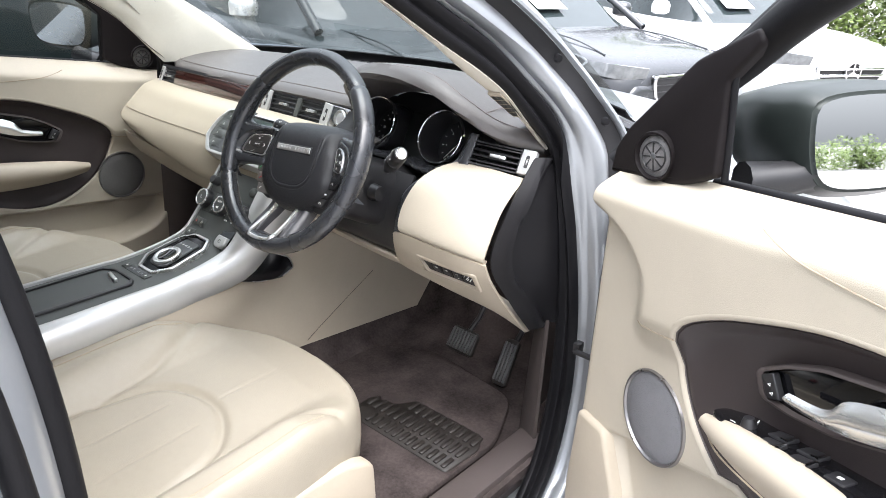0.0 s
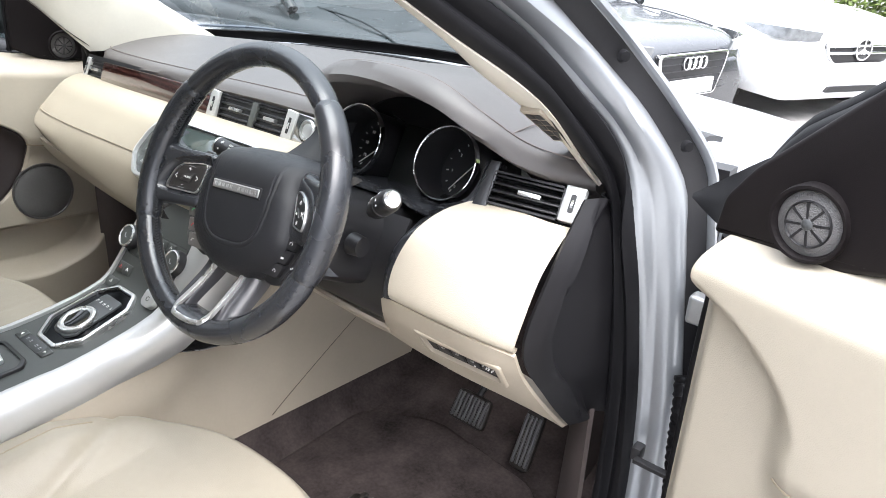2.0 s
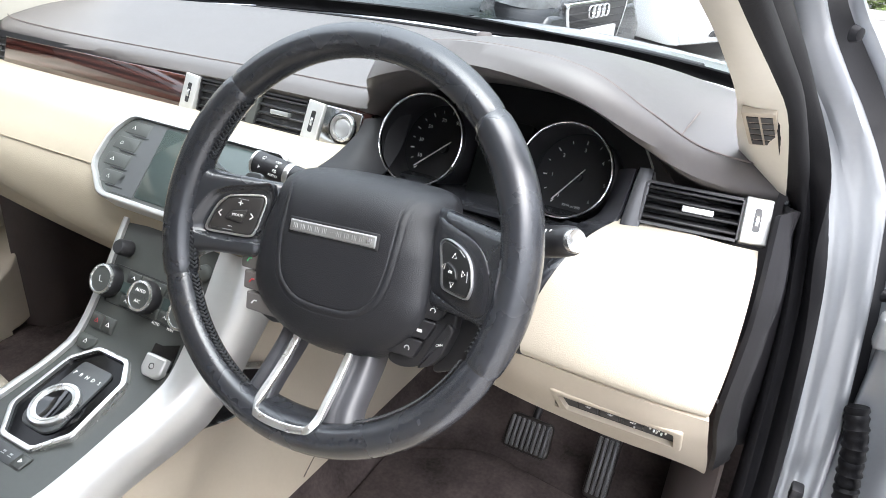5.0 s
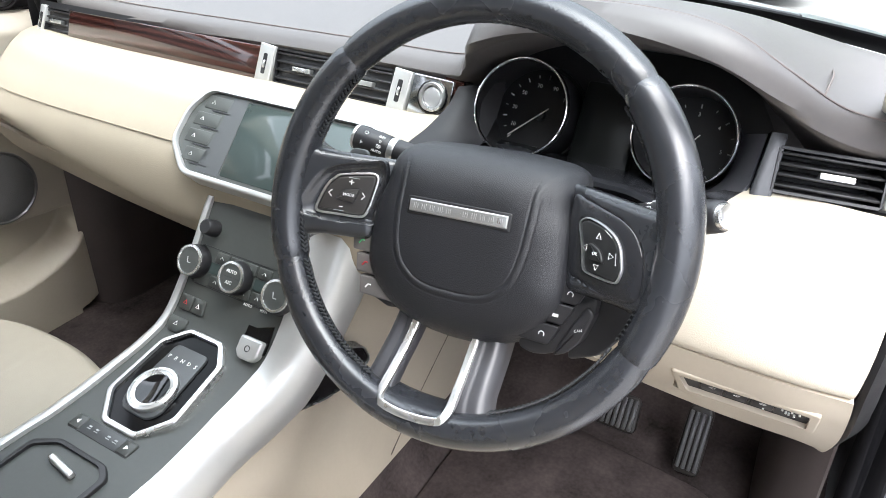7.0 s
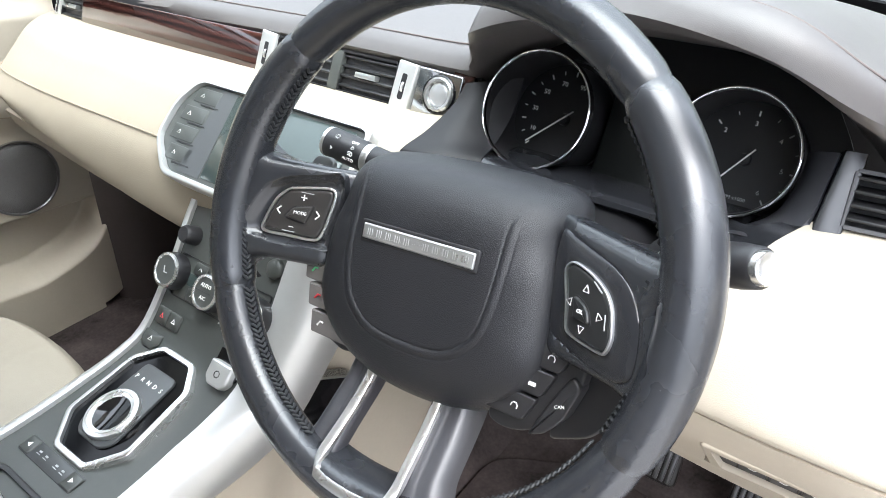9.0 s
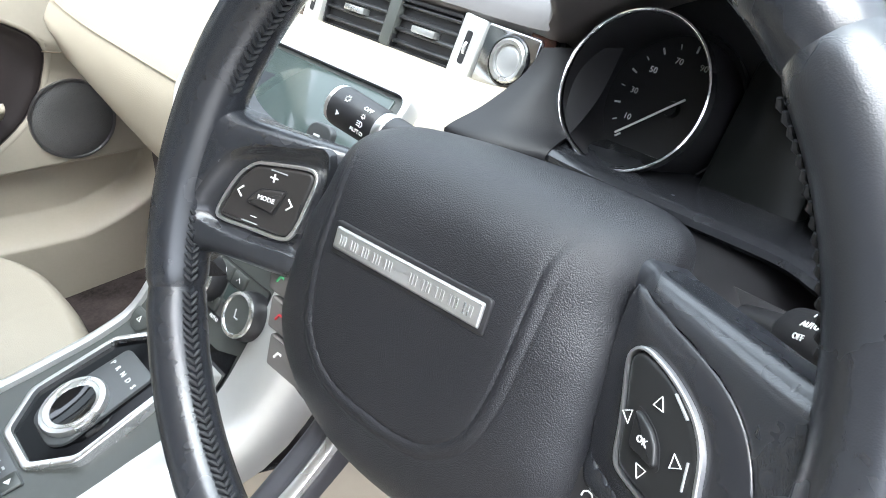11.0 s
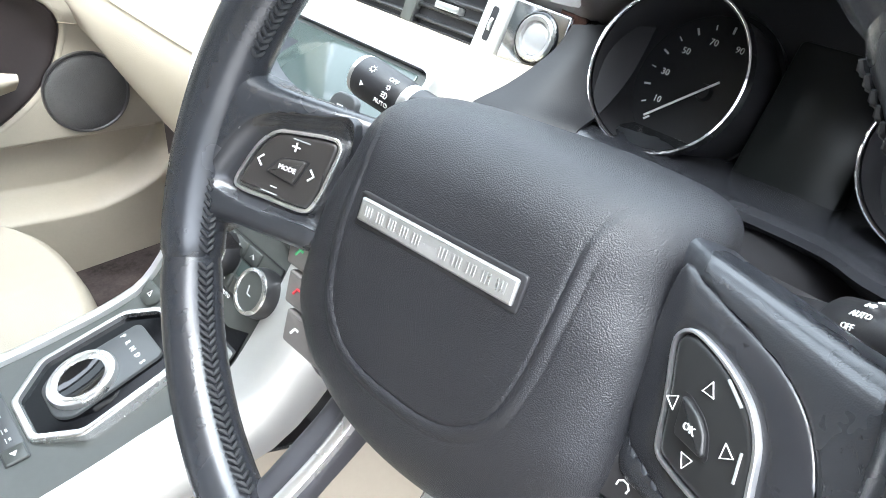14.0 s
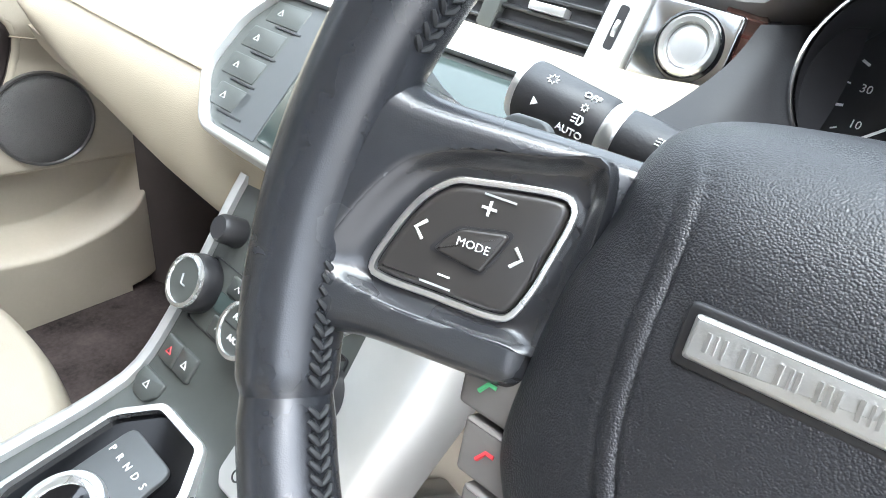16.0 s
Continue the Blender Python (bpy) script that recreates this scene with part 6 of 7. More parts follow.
# ---- seats ----
def seat(name, cx, label):
    st = thing(name, (cx, -0.3, 0.45), label, "car seat")
    plan = spline([(cx - 0.262, -0.52, 0), (cx - 0.272, -0.30, 0), (cx - 0.255, -0.12, 0), (cx - 0.205, -0.025, 0), (cx - 0.10, 0.030, 0), (cx + 0.02, 0.042, 0), (cx + 0.12, 0.030, 0), (cx + 0.19, 0.000, 0), (cx + 0.232, -0.055, 0), (cx + 0.255, -0.16, 0), (cx + 0.262, -0.32, 0), (cx + 0.255, -0.52, 0), (cx, -0.545, 0)], 210, closed=True)
    seams = [spline([(cx - s * 0.245, -0.075, 0), (cx - s * 0.205, -0.10, 0), (cx - s * 0.170, -0.17, 0), (cx - s * 0.150, -0.27, 0), (cx - s * 0.148, -0.52, 0)], 26) for s in (1, -1)]
    seams.append(spline([(cx - 0.14, -0.33, 0), (cx - 0.11, -0.235, 0), (cx - 0.05, -0.195, 0), (cx + 0.02, -0.188, 0), (cx + 0.08, -0.210, 0), (cx + 0.125, -0.255, 0), (cx + 0.145, -0.33, 0)], 40))
    fine = [[Vector((cx + 0.02, 0.03, 0)), Vector((cx + 0.01, -0.17, 0))], [Vector((cx - 0.045, -0.24, 0)), Vector((cx - 0.05, -0.5, 0))], [Vector((cx + 0.045, -0.24, 0)), Vector((cx + 0.05, -0.5, 0))]]

    def gap(p, line):
        best = 9.0
        for a, b in zip(line, line[1:]):
            d = b - a
            t = max(0.0, min(1.0, (p - a).dot(d) / max(1e-9, d.dot(d))))
            best = min(best, (p - a - d * t).length)
        return best

    def top(p):
        dx = abs(p.x - cx)
        z = 0.690 - 0.035 * min(1.0, max(0.0, (-p.y - 0.05) / 0.45))
        t = max(0.0, min(1.0, (dx - 0.135) / 0.075))
        f = max(0.0, min(1.0, (-p.y - 0.02) / 0.14))
        z += 0.050 * t * t * (3 - 2 * t) * f
        q = Vector((p.x, p.y, 0))
        for ln in seams:
            d = gap(q, ln)
            z -= 0.0075 * math.exp(-(d / 0.0085) ** 2)
        for ln in fine:
            z -= 0.0015 * math.exp(-(gap(q, ln) / 0.0035) ** 2)
        return z
    c = Vector((cx, -0.24, 0))
    rows = [[Vector((lerp(c.x, p.x, 0.97), lerp(c.y, p.y, 0.97), 0.555)) for p in plan], [Vector((p.x, p.y, 0.575)) for p in plan], [Vector((lerp(c.x, p.x, 1.01), lerp(c.y, p.y, 1.01), 0.615)) for p in plan]]
    for k, f in enumerate((1.008, 1.0, 0.985, 0.965)):
        drop = (0.038, 0.022, 0.009, 0.003)[k]
        rows.append([Vector((lerp(c.x, p.x, f), lerp(c.y, p.y, f), top(c.lerp(p, 0.95)) - drop)) for p in plan])
    for k in range(72):
        f = 0.95 * (1 - k / 71) + 0.0003
        rows.append([Vector((q.x, q.y, top(q))) for q in [c.lerp(p, f) for p in plan]])
    part("cushion", loft(rows, close_u=True), SEAT, st, "cream leather seat cushion with stitched panels")
    for sx in (-1, 1):
        part("piping", tube([Vector((p.x, p.y, top(p) + 0.0004)) for p in spline([(cx + sx * 0.222, -0.11, 0), (cx + sx * 0.232, -0.20, 0), (cx + sx * 0.236, -0.45, 0)], 30)], 0.0009, 5), CREAM_THREAD, st)
        x0, x1 = sorted((cx + sx * 0.235, cx + sx * 0.262))
        vo = rounded([(-0.52, 0.462), (-0.06, 0.462), (-0.022, 0.50), (-0.03, 0.600), (-0.10, 0.628), (-0.52, 0.640)], 0.02, 4)
        VM = Matrix(((0, 0, sx, cx + sx * 0.238), (1, 0, 0, 0), (0, 1, 0, 0), (0, 0, 0, 1)))
        part("side_valance", slab(vo, 0.0, 0.026, 0.008, 3), CREAM_TRIM, st, "cream moulded seat side cover", m=VM)
        # black slab in place of a hole, for the darkness inside the cover
        part("opening_shade", slab(rounded([(-0.40, 0.475), (-0.085, 0.475), (-0.068, 0.50), (-0.075, 0.545), (-0.14, 0.548), (-0.40, 0.50)], 0.012, 4), 0.0, 0.0265), BLACK, st, m=VM)
    back = []
    for z, y, w in ((0.66, -0.50, 0.235), (0.80, -0.545, 0.25), (1.0, -0.60, 0.25), (1.18, -0.655, 0.22), (1.26, -0.685, 0.17)):
        back.append([(cx - w, y - 0.02, z), (cx - w * 0.85, y + 0.045, z), (cx - w * 0.5, y + 0.0, z), (cx, y - 0.01, z), (cx + w * 0.5, y + 0.0, z), (cx + w * 0.85, y + 0.045, z), (cx + w, y - 0.02, z), (cx + w * 0.8, y - 0.10, z), (cx, y - 0.11, z), (cx - w * 0.8, y - 0.10, z), (cx - w, y - 0.02, z)])
    part("backrest", skin(back, 50, 24), SEAT, st, "cream leather backrest")
    part("base", box(cx - 0.225, cx + 0.225, -0.50, -0.05, 0.458, 0.60, 0.02, 2), CREAM_TRIM, st)
    return st


seat("driver_seat", 0.395, "cream leather driver's seat with a stitched cushion")
seat("passenger_seat", -0.345, "cream leather passenger seat with a stitched cushion")
buckle = thing("belt_buckle", (0.155, -0.38, 0.66), "black seat-belt buckle with a red release button", "belt buckle")
part("buckle_body", box(0.14, 0.17, -0.40, -0.355, 0.64, 0.735, 0.006, 2), BLACK, buckle)
part("release_button", box(0.143, 0.167, -0.395, -0.36, 0.733, 0.742, 0.003, 2), paint("red_plastic", (0.6, 0.02, 0.02), 0.4), buckle, "red release button")

# ---- doors ----
DARK_SATIN = paint("dark_satin_metal", (0.25, 0.24, 0.24), 0.3, metal=0.8, var=0.03)
HM = frame_axes((0.90, 0.30, 0.0), (0.87, -0.49, 0), (0, 0, 1))   # x along the open door from its hinge, y up, z towards the cabin
LM = Matrix(((0, 0, 1, -0.775), (-1, 0, 0, 0.442), (0, 1, 0, -0.063), (0, 0, 0, 1)))   # the closed passenger door, mirrored


def smooth_step(a, b, x):
    t = max(0.0, min(1.0, (x - a) / (b - a)))
    return t * t * (3 - 2 * t)


def belt(u):
    return 1.142 + 0.128 * u


INSERT = [(0.258, 0.945), (0.263, 0.982), (0.292, 1.012), (0.37, 1.053), (0.50, 1.098), (0.66, 1.115), (0.80, 1.09), (0.86, 1.02), (0.83, 0.92), (0.70, 0.85), (0.52, 0.788), (0.42, 0.792), (0.330, 0.838), (0.280, 0.892)]
INS = spline([(u, z, 0) for u, z in INSERT], 80, closed=True)


def inside(u, z):
    c, n = False, len(INS)
    for i in range(n):
        a, b = INS[i], INS[(i + 1) % n]
        if (a.y > z) != (b.y > z) and u < (b.x - a.x) * (z - a.y) / (b.y - a.y) + a.x:
            c = not c
    return c


def edge_gap(u, z):
    best = 9.0
    for i in range(len(INS)):
        a, b = INS[i], INS[(i + 1) % len(INS)]
        dx, dy = b.x - a.x, b.y - a.y
        t = max(0.0, min(1.0, ((u - a.x) * dx + (z - a.y) * dy) / (dx * dx + dy * dy + 1e-12)))
        best = min(best, math.hypot(u - a.x - t * dx, z - a.y - t * dy))
    return best


POCKET = [(0.0, 0.745), (0.09, 0.745), (0.111, 0.735), (0.141, 0.692), (0.18, 0.668), (0.25, 0.651), (0.30, 0.649), (0.43, 0.665), (0.7, 0.70), (1.0, 0.72)]

POCKET_LINE = spline([(u, z, 0) for u, z in POCKET], 60)


def pocket_lip(u):
    for p, q in zip(POCKET_LINE, POCKET_LINE[1:]):
        if p.x <= u <= q.x:
            return lerp(p.y, q.y, (u - p.x) / max(1e-6, q.x - p.x))
    return 0.72


def panel_n(u, z, open_door=True, cut=True):
    n = 0.058
    m = smooth_step(0.80, 1.10, math.hypot(u / 0.178, max(0.0, z - 0.995) / 0.090)) * smooth_step(0.905 + 0.20 * (u - 0.18), 0.972 + 0.20 * (u - 0.18), z)
    n += 0.024 * m
    b = belt(u)
    n -= 0.060 * smooth_step(b - 0.055, b + 0.004, z) ** 1.6
    n -= lerp(0.030, 0.045, smooth_step(1.05, 1.10, z)) * smooth_step(lerp(0.055, 0.034, smooth_step(1.05, 1.10, z)), 0.006, u)
    if open_door:
        low = 0.721 + 0.38 * (u - 0.13)
        n -= 0.024 * smooth_step(low + 0.006, low - 0.014, z) * smooth_step(-0.012, 0.014, u - 0.13 - (0.721 - z) * 0.52)
    else:
        # a ledge with a recess below it and the bulging front of the map pocket
        top = 0.748 + 0.075 * (u - 0.108)
        n -= 0.038 * smooth_step(top + 0.006, top - 0.014, z)
        n += 0.070 * smooth_step(pocket_lip(u) + 0.020, pocket_lip(u) - 0.020, z) * smooth_step(0.01, 0.07, u)
        if u < 0.172 and z < 0.612:
            n -= 0.105 * smooth_step(0.082, 0.102, math.hypot(u - 0.172, z - 0.612))
    n -= 0.05 * smooth_step(0.50, 0.42, z)
    if cut and 0.20 < u < 0.92 and 0.75 < z < 1.17:
        g = edge_gap(u, z)
        n -= 0.060 * smooth_step(0.004, -0.006, -g if inside(u, z) else g)
    return n


def door(name, m, label, tweeter_r, open_door):
    d = thing(name, m.to_translation() + Vector((0, 0, 0.3)), label, "car door")
    nu, nz = (270, 250) if open_door else (220, 320)
    rows = []
    for j in range(nz + 1):
        f = j / nz
        row = []
        for i in range(nu + 1):
            u = 0.012 + 0.968 * (i / nu) ** 1.35
            z = lerp(0.40, belt(u), f)
            row.append(Vector((u, z, panel_n(u, z, open_door))))
        rows.append(row)
    part("door_panel", loft(rows), CREAM if open_door else CREAM, d, "cream leather and moulded door panel", m=m)
    part("stitching", tube(spline([(0.374, 1.168, 0.0835), (0.40, 1.158, 0.0835), (0.45, 1.150, 0.0835), (0.60, 1.150, 0.0835), (0.9, 1.16, 0.083)], 40), 0.0010, 5), CREAM_THREAD, d, m=m)
    ic = sum(INS, Vector()) / len(INS)
    # rolled cream edge round the insert, with a dark gap inside it
    bead = []
    for k, p in enumerate(INS):
        t = INS[(k + 1) % len(INS)] - INS[k - 1]
        out = Vector((t.y, -t.x, 0)).normalized()
        out = out if out.dot(p - ic) > 0 else -out
        q = p + out * 0.0052
        bead.append(Vector((q.x, q.y, panel_n(q.x, q.y, open_door, False) - 0.0062)))
    part("insert_edge", tube(bead, 0.0066, 10, closed=True), CREAM, d, "rolled cream edge round the insert", m=m)
    dish = []
    for f, k, drop in ((1.0, 0.0, 0.05), (1.0, 1.0, 0.006), (0.992, 1.0, 0.0015), (0.978, 1.0, 0.0), (0.950, 0.8, 0.0), (0.91, 0.4, 0.0), (0.85, 0.08, 0.0), (0.5, 0.0, 0.0), (0.1, 0.0, 0.0)):
        dish.append([Vector((lerp(ic.x, p.x, f), lerp(ic.y, p.y, f), 0.062 - drop if f == 1.0 and k == 0.0 else lerp(0.0455, b.z, k) - drop)) for p, b in zip(INS, bead)])
    ins = part("armrest_insert", loft(dish, close_u=True, caps=True), INSERT_LEATHER, d, "dark brown padded door insert", m=m)
    part("insert_seam", tube([Vector((p.x, p.y, b.z - 0.001)) for p, b in zip(INS, bead)], 0.0022, 6, closed=True), BROWN_TRIM, d, m=m)
    # handle recess and lever
    hr = rounded([(0.386, 0.997), (0.424, 1.024), (0.47, 1.047), (0.60, 1.082), (0.625, 1.04), (0.554, 1.003), (0.499, 0.981), (0.44, 0.969), (0.402, 0.967)], 0.010, 4)
    hc = sum(hr, Vector()) / len(hr)
    part("handle_surround", slab(hr, 0.04, 0.062, 0.003, 2, hole=[hc + (p - hc) * 0.90 for p in hr]), BROWN_TRIM, ins, "dark handle surround", m=m)
    hr = [hc + (p - hc) * 0.91 for p in hr]
    part("handle_recess", slab(hr, 0.04, 0.052, 0.001, 2), GLOSS, ins, "black handle recess", m=m)
    part("lock_switch", slab(rounded([(0.398, 0.996), (0.414, 1.008), (0.432, 0.981), (0.413, 0.974)], 0.003, 3), 0.055, 0.0640, 0.002, 2), BLACK, ins, m=m)
    part("lever", skin([[(0.450, 1.007, 0.076), (0.449, 1.001, 0.082), (0.452, 0.995, 0.077)], [(0.50, 1.020, 0.080), (0.50, 1.011, 0.087), (0.502, 1.002, 0.081)], [(0.522, 1.044, 0.078), (0.53, 1.028, 0.089), (0.543, 1.014, 0.083)], [(0.60, 1.073, 0.076), (0.605, 1.055, 0.087), (0.61, 1.040, 0.079)]], 12, 24, 0.004), SATIN, ins, "satin silver door lever", m=m)
    for i in range(2):
        part("lock_symbol", tube([(0.411 + i * 0.006, 0.9925 - i * 0.009, 0), (0.4145 + i * 0.006, 0.9945 - i * 0.009, 0), (0.415 + i * 0.006, 0.991 - i * 0.009, 0)], 0.0006, 4, closed=True), WHITE_MARK, ins, m=m @ pose(0, 0, 0.0642))
    arm = [[(0.358, 0.902, 0.066), (0.360, 0.922, 0.092), (0.364, 0.915, 0.106), (0.370, 0.900, 0.090)], [(0.42, 0.925, 0.066), (0.42, 0.948, 0.106), (0.42, 0.925, 0.124), (0.425, 0.882, 0.090)], [(0.55, 0.945, 0.066), (0.55, 0.972, 0.114), (0.55, 0.945, 0.134), (0.55, 0.885, 0.088)], [(0.82, 0.965, 0.066), (0.82, 0.988, 0.114), (0.82, 0.960, 0.130), (0.82, 0.90, 0.085)]] if open_door else [[(x + 0.018, z, n) for x, z, n in r] for r in [[(0.318, 0.888, 0.066), (0.322, 0.900, 0.085), (0.325, 0.893, 0.100), (0.330, 0.875, 0.085)], [(0.40, 0.910, 0.066), (0.40, 0.922, 0.11), (0.405, 0.895, 0.125), (0.41, 0.862, 0.085)], [(0.55, 0.935, 0.066), (0.55, 0.940, 0.12), (0.55, 0.905, 0.135), (0.55, 0.86, 0.085)], [(0.80, 0.955, 0.066), (0.80, 0.958, 0.12), (0.80, 0.925, 0.13), (0.80, 0.88, 0.085)]]]
    part("armrest", skin(arm, 16, 30, 0.004), CREAM_TRIM, d, "cream padded armrest", m=m)
    if open_door:
        part("armrest_seam", tube(spline([(0.373, 0.899, 0.0955), (0.425, 0.905, 0.1165), (0.55, 0.917, 0.1265), (0.82, 0.932, 0.1225)], 30), 0.0012, 5), CREAM_THREAD, d, m=m)
        swm = m @ frame_axes((0.470, 0.951, 0.083), (0.982, 0.188, 0), (0, 0, -1))
        part("window_switches", slab(rounded([(-0.104, -0.010), (-0.070, -0.026), (0.125, -0.026), (0.125, 0.024), (-0.070, 0.024), (-0.102, 0.010)], 0.008, 3), -0.030, 0.002, 0.002, 2), GLOSS, ins, "gloss black window switch panel", m=swm)
        for i in range(4):
            x, y = -0.014 + (i % 2) * 0.040 + (i // 2) * 0.006, 0.011 - (i // 2) * 0.023
            part("window_switch", slab(rounded([(-0.015, -0.009), (0.013, -0.009), (0.015, 0.009), (-0.013, 0.009)], 0.003, 2), 0.001, 0.0055, 0.002, 2), BLACK, ins, m=swm @ pose(x, y, 0, 0, -6, 0))
            part("switch_edge", join(box(0.0115, 0.0135, -0.0085, 0.0085, 0.0042, 0.0068), box(0.004, 0.0135, -0.0085, -0.0072, 0.0046, 0.0066)), CHROME, ins, m=swm @ pose(x, y, 0, 0, -6, 0))
        part("lock_key", slab(rounded([(-0.012, -0.010), (0.012, -0.010), (0.012, 0.010), (-0.012, 0.010)], 0.003, 2), 0.001, 0.004, 0.001, 2), BLACK, ins, m=swm @ pose(0.072, -0.004, 0))
        part("lock_mark", slab(rounded([(-0.003, -0.0025), (0.003, -0.0025), (0.003, 0.0025), (-0.003, 0.0025)], 0.001, 2), 0.0038, 0.0043), WHITE_MARK, ins, m=swm @ pose(0.072, -0.004, 0))
        part("mirror_control", lathe([(0.0, 0.013), (0.006, 0.0125), (0.008, 0.007), (0.0095, 0.001)], 24), BLACK, ins, m=swm @ pose(-0.052, -0.002, 0))
        for k in range(3):
            part("mirror_mark", box(-0.004, 0.004, -0.0006, 0.0006, 0.0018, 0.0024), WHITE_MARK, ins, m=swm @ pose(-0.068 + 0.006 * k, -0.010 + 0.013 * k, 0, 0, 0, 60 * k))
    # loudspeaker
    sp = m @ pose(*((0.229, 0.817) if open_door else (0.238, 0.838)), panel_n(0.2, 0.84) - 0.001) @ Matrix.Diagonal((1.1, 1.1, 1.0, 1.0))
    part("speaker_grille", lathe([(0.0, 0.0045), (0.04, 0.0040), (0.060, 0.002), (0.0625, 0.0)], 56), GREY_FABRIC if open_door else SHADED_MESH, d, "round perforated metal speaker grille", m=sp)
    part("speaker_ring", lathe([(0.0605, 0.001), (0.0625, 0.0050), (0.0645, 0.0050), (0.066, 0.0)], 56), DARK_SATIN, d, m=sp)
    if open_door:
        part("pocket_lip", slab(rounded([(0.050, 0.714), (0.128, 0.721), (0.180, 0.625), (0.215, 0.52), (0.215, 0.45), (0.047, 0.45), (0.040, 0.555)], 0.012, 4), 0.03, 0.070, 0.008, 3), CREAM_TRIM, d, "moulded lip of the door pocket", m=m)
    part("panel_seam", tube([Vector((p.x, p.y, panel_n(p.x, p.y, open_door, False) + 0.0004)) for p in spline([(0.173, 0.950, 0), (0.226, 0.958, 0), (0.262, 0.967, 0)], 16)], 0.0012, 5), CREAM_THREAD, d, m=m)
    # window frame, mirror corner and glass
    tri = rounded([(0.006, 1.126), (0.081, 1.139), (0.150, 1.146), (0.190, 1.160), (0.236, 1.183), (0.233, 1.240), (0.228, 1.302), (0.275, 1.352), (0.262, 1.368), (0.165, 1.319), (0.042, 1.207), (0.012, 1.168)], 0.008, 4)
    part("mirror_corner", slab(tri, 0.024, 0.040, 0.006, 4), CORNER, d, "black plastic mirror corner trim", m=m)
    tw = m @ pose(0.121, 1.181, 0.044 if open_door else 0.038, 0, 13 if open_door else 0, 0) @ Matrix.Diagonal((1.2, 1.2, 1.0, 1.0))
    part("tweeter_ring", lathe([(0.0298, -0.020), (0.0296, 0.004), (0.0285, 0.0085), (0.0262, 0.0085), (0.0245, 0.004), (0.0240, 0.0)], 48), CORNER, d, "black tweeter housing", m=tw)
    t2 = part("tweeter", lathe([(0.0, 0.0070), (0.010, 0.0065), (0.018, 0.0050), (0.0245, 0.002), (0.0250, -0.002)], 48), TWEETER, d, "round tweeter grille", m=tw)
    for k in range(8):
        part("tweeter_spoke", box(0.0045, 0.0165, -0.0009, 0.0009, 0.0042, 0.0070), BLACK, t2, m=tw @ pose(0, 0, 0, 0, 0, 45 * k + 10))
    part("tweeter_cap", lathe([(0.0, 0.0082), (0.003, 0.0080), (0.0042, 0.0066)], 20), BUTTON, t2, m=tw)
    part("tweeter_hoop", lathe([(0.0160, 0.0052), (0.0168, 0.0072), (0.0178, 0.0050)], 40), BLACK, t2, m=tw)
    fr = spline([(0.000, 1.160, 0), (0.05, 1.218, 0), (0.10, 1.252, 0), (0.20, 1.320, 0), (0.30, 1.385, 0), (0.42, 1.450, 0), (0.54, 1.495, 0), (0.72, 1.520, 0), (0.95, 1.51, 0)], 50)
    lean = [Vector((p.x, p.y, -0.030 + (p.y - 1.2) * 0.25 + 0.010 * smooth_step(0.20, 0.34, p.x))) for p in fr]
    part("window_frame", tube(lean, 0.027, 14, flat=0.75), RUBBER, d, "black window frame with rubber seals", m=m)
    part("window_frame", tube([p + Vector((-0.012, 0.018, -0.012)) for p in lean], 0.016, 10), RUBBER, d, m=m)
    part("frame_post", tube([(0.236, 1.176, 0.022), (0.234, 1.24, 0.026), (0.228, 1.310, 0.030)], 0.005, 8), RUBBER, d, m=m)
    part("belt_seal", tube([Vector((u, belt(u) - 0.006, 0.000)) for u in [0.20 + 0.79 * k / 30 for k in range(31)]], 0.009, 8), RUBBER, d, m=m)
    if not open_door:
        part("door_glass", loft([[Vector((lerp(0.245, 0.97, i / 20), lerp(belt(lerp(0.245, 0.97, i / 20)) - 0.01, min(1.51, 1.36 + i * 0.026), f), -0.025 + 0.06 * f)) for i in range(21)] for f in (0, 0.5, 1)]), GLASS, d, "door window, tinted to dim the passenger side", m=m)
    part("corner_seal", skin([[(-0.116, 1.119, -0.037), (-0.114, 1.117, -0.035), (-0.112, 1.115, -0.033)], [(-0.070, 1.152, -0.034), (-0.062, 1.130, -0.022), (-0.050, 1.108, -0.018)], [(-0.005, 1.196, -0.022), (-0.005, 1.160, -0.002), (0.0, 1.118, 0.006)], [(0.07, 1.242, -0.012), (0.05, 1.200, 0.010), (0.04, 1.14, 0.012)]], 10, 20, 0.008), RUBBER, d, "folded rubber corner of the window seal", m=m)
    # metal outside of the door with its edge flange
    part("door_skin", box(0.01, 0.99, 0.36, 1.135, -0.085, -0.02, 0.02, 3), BODY, d, "silver metallic door shell", m=m)
    part("door_inner", box(0.014, 0.97, 0.39, 1.12, -0.03, 0.014, 0.01, 2), BODY if open_door else RUBBER, d, m=m)
    part("door_edge_seal", tube(spline([(0.010, 1.12, 0.018), (0.004, 1.0, 0.018), (0.004, 0.8, 0.018), (0.008, 0.6, 0.016), (0.04, 0.42, 0.01)], 40), 0.008, 10), RUBBER, d, m=m)
    # outside mirror
    mm = m @ pose(*((0.240, 1.218, -0.210) if open_door else (0.225, 1.255, -0.265)))
    rows = []
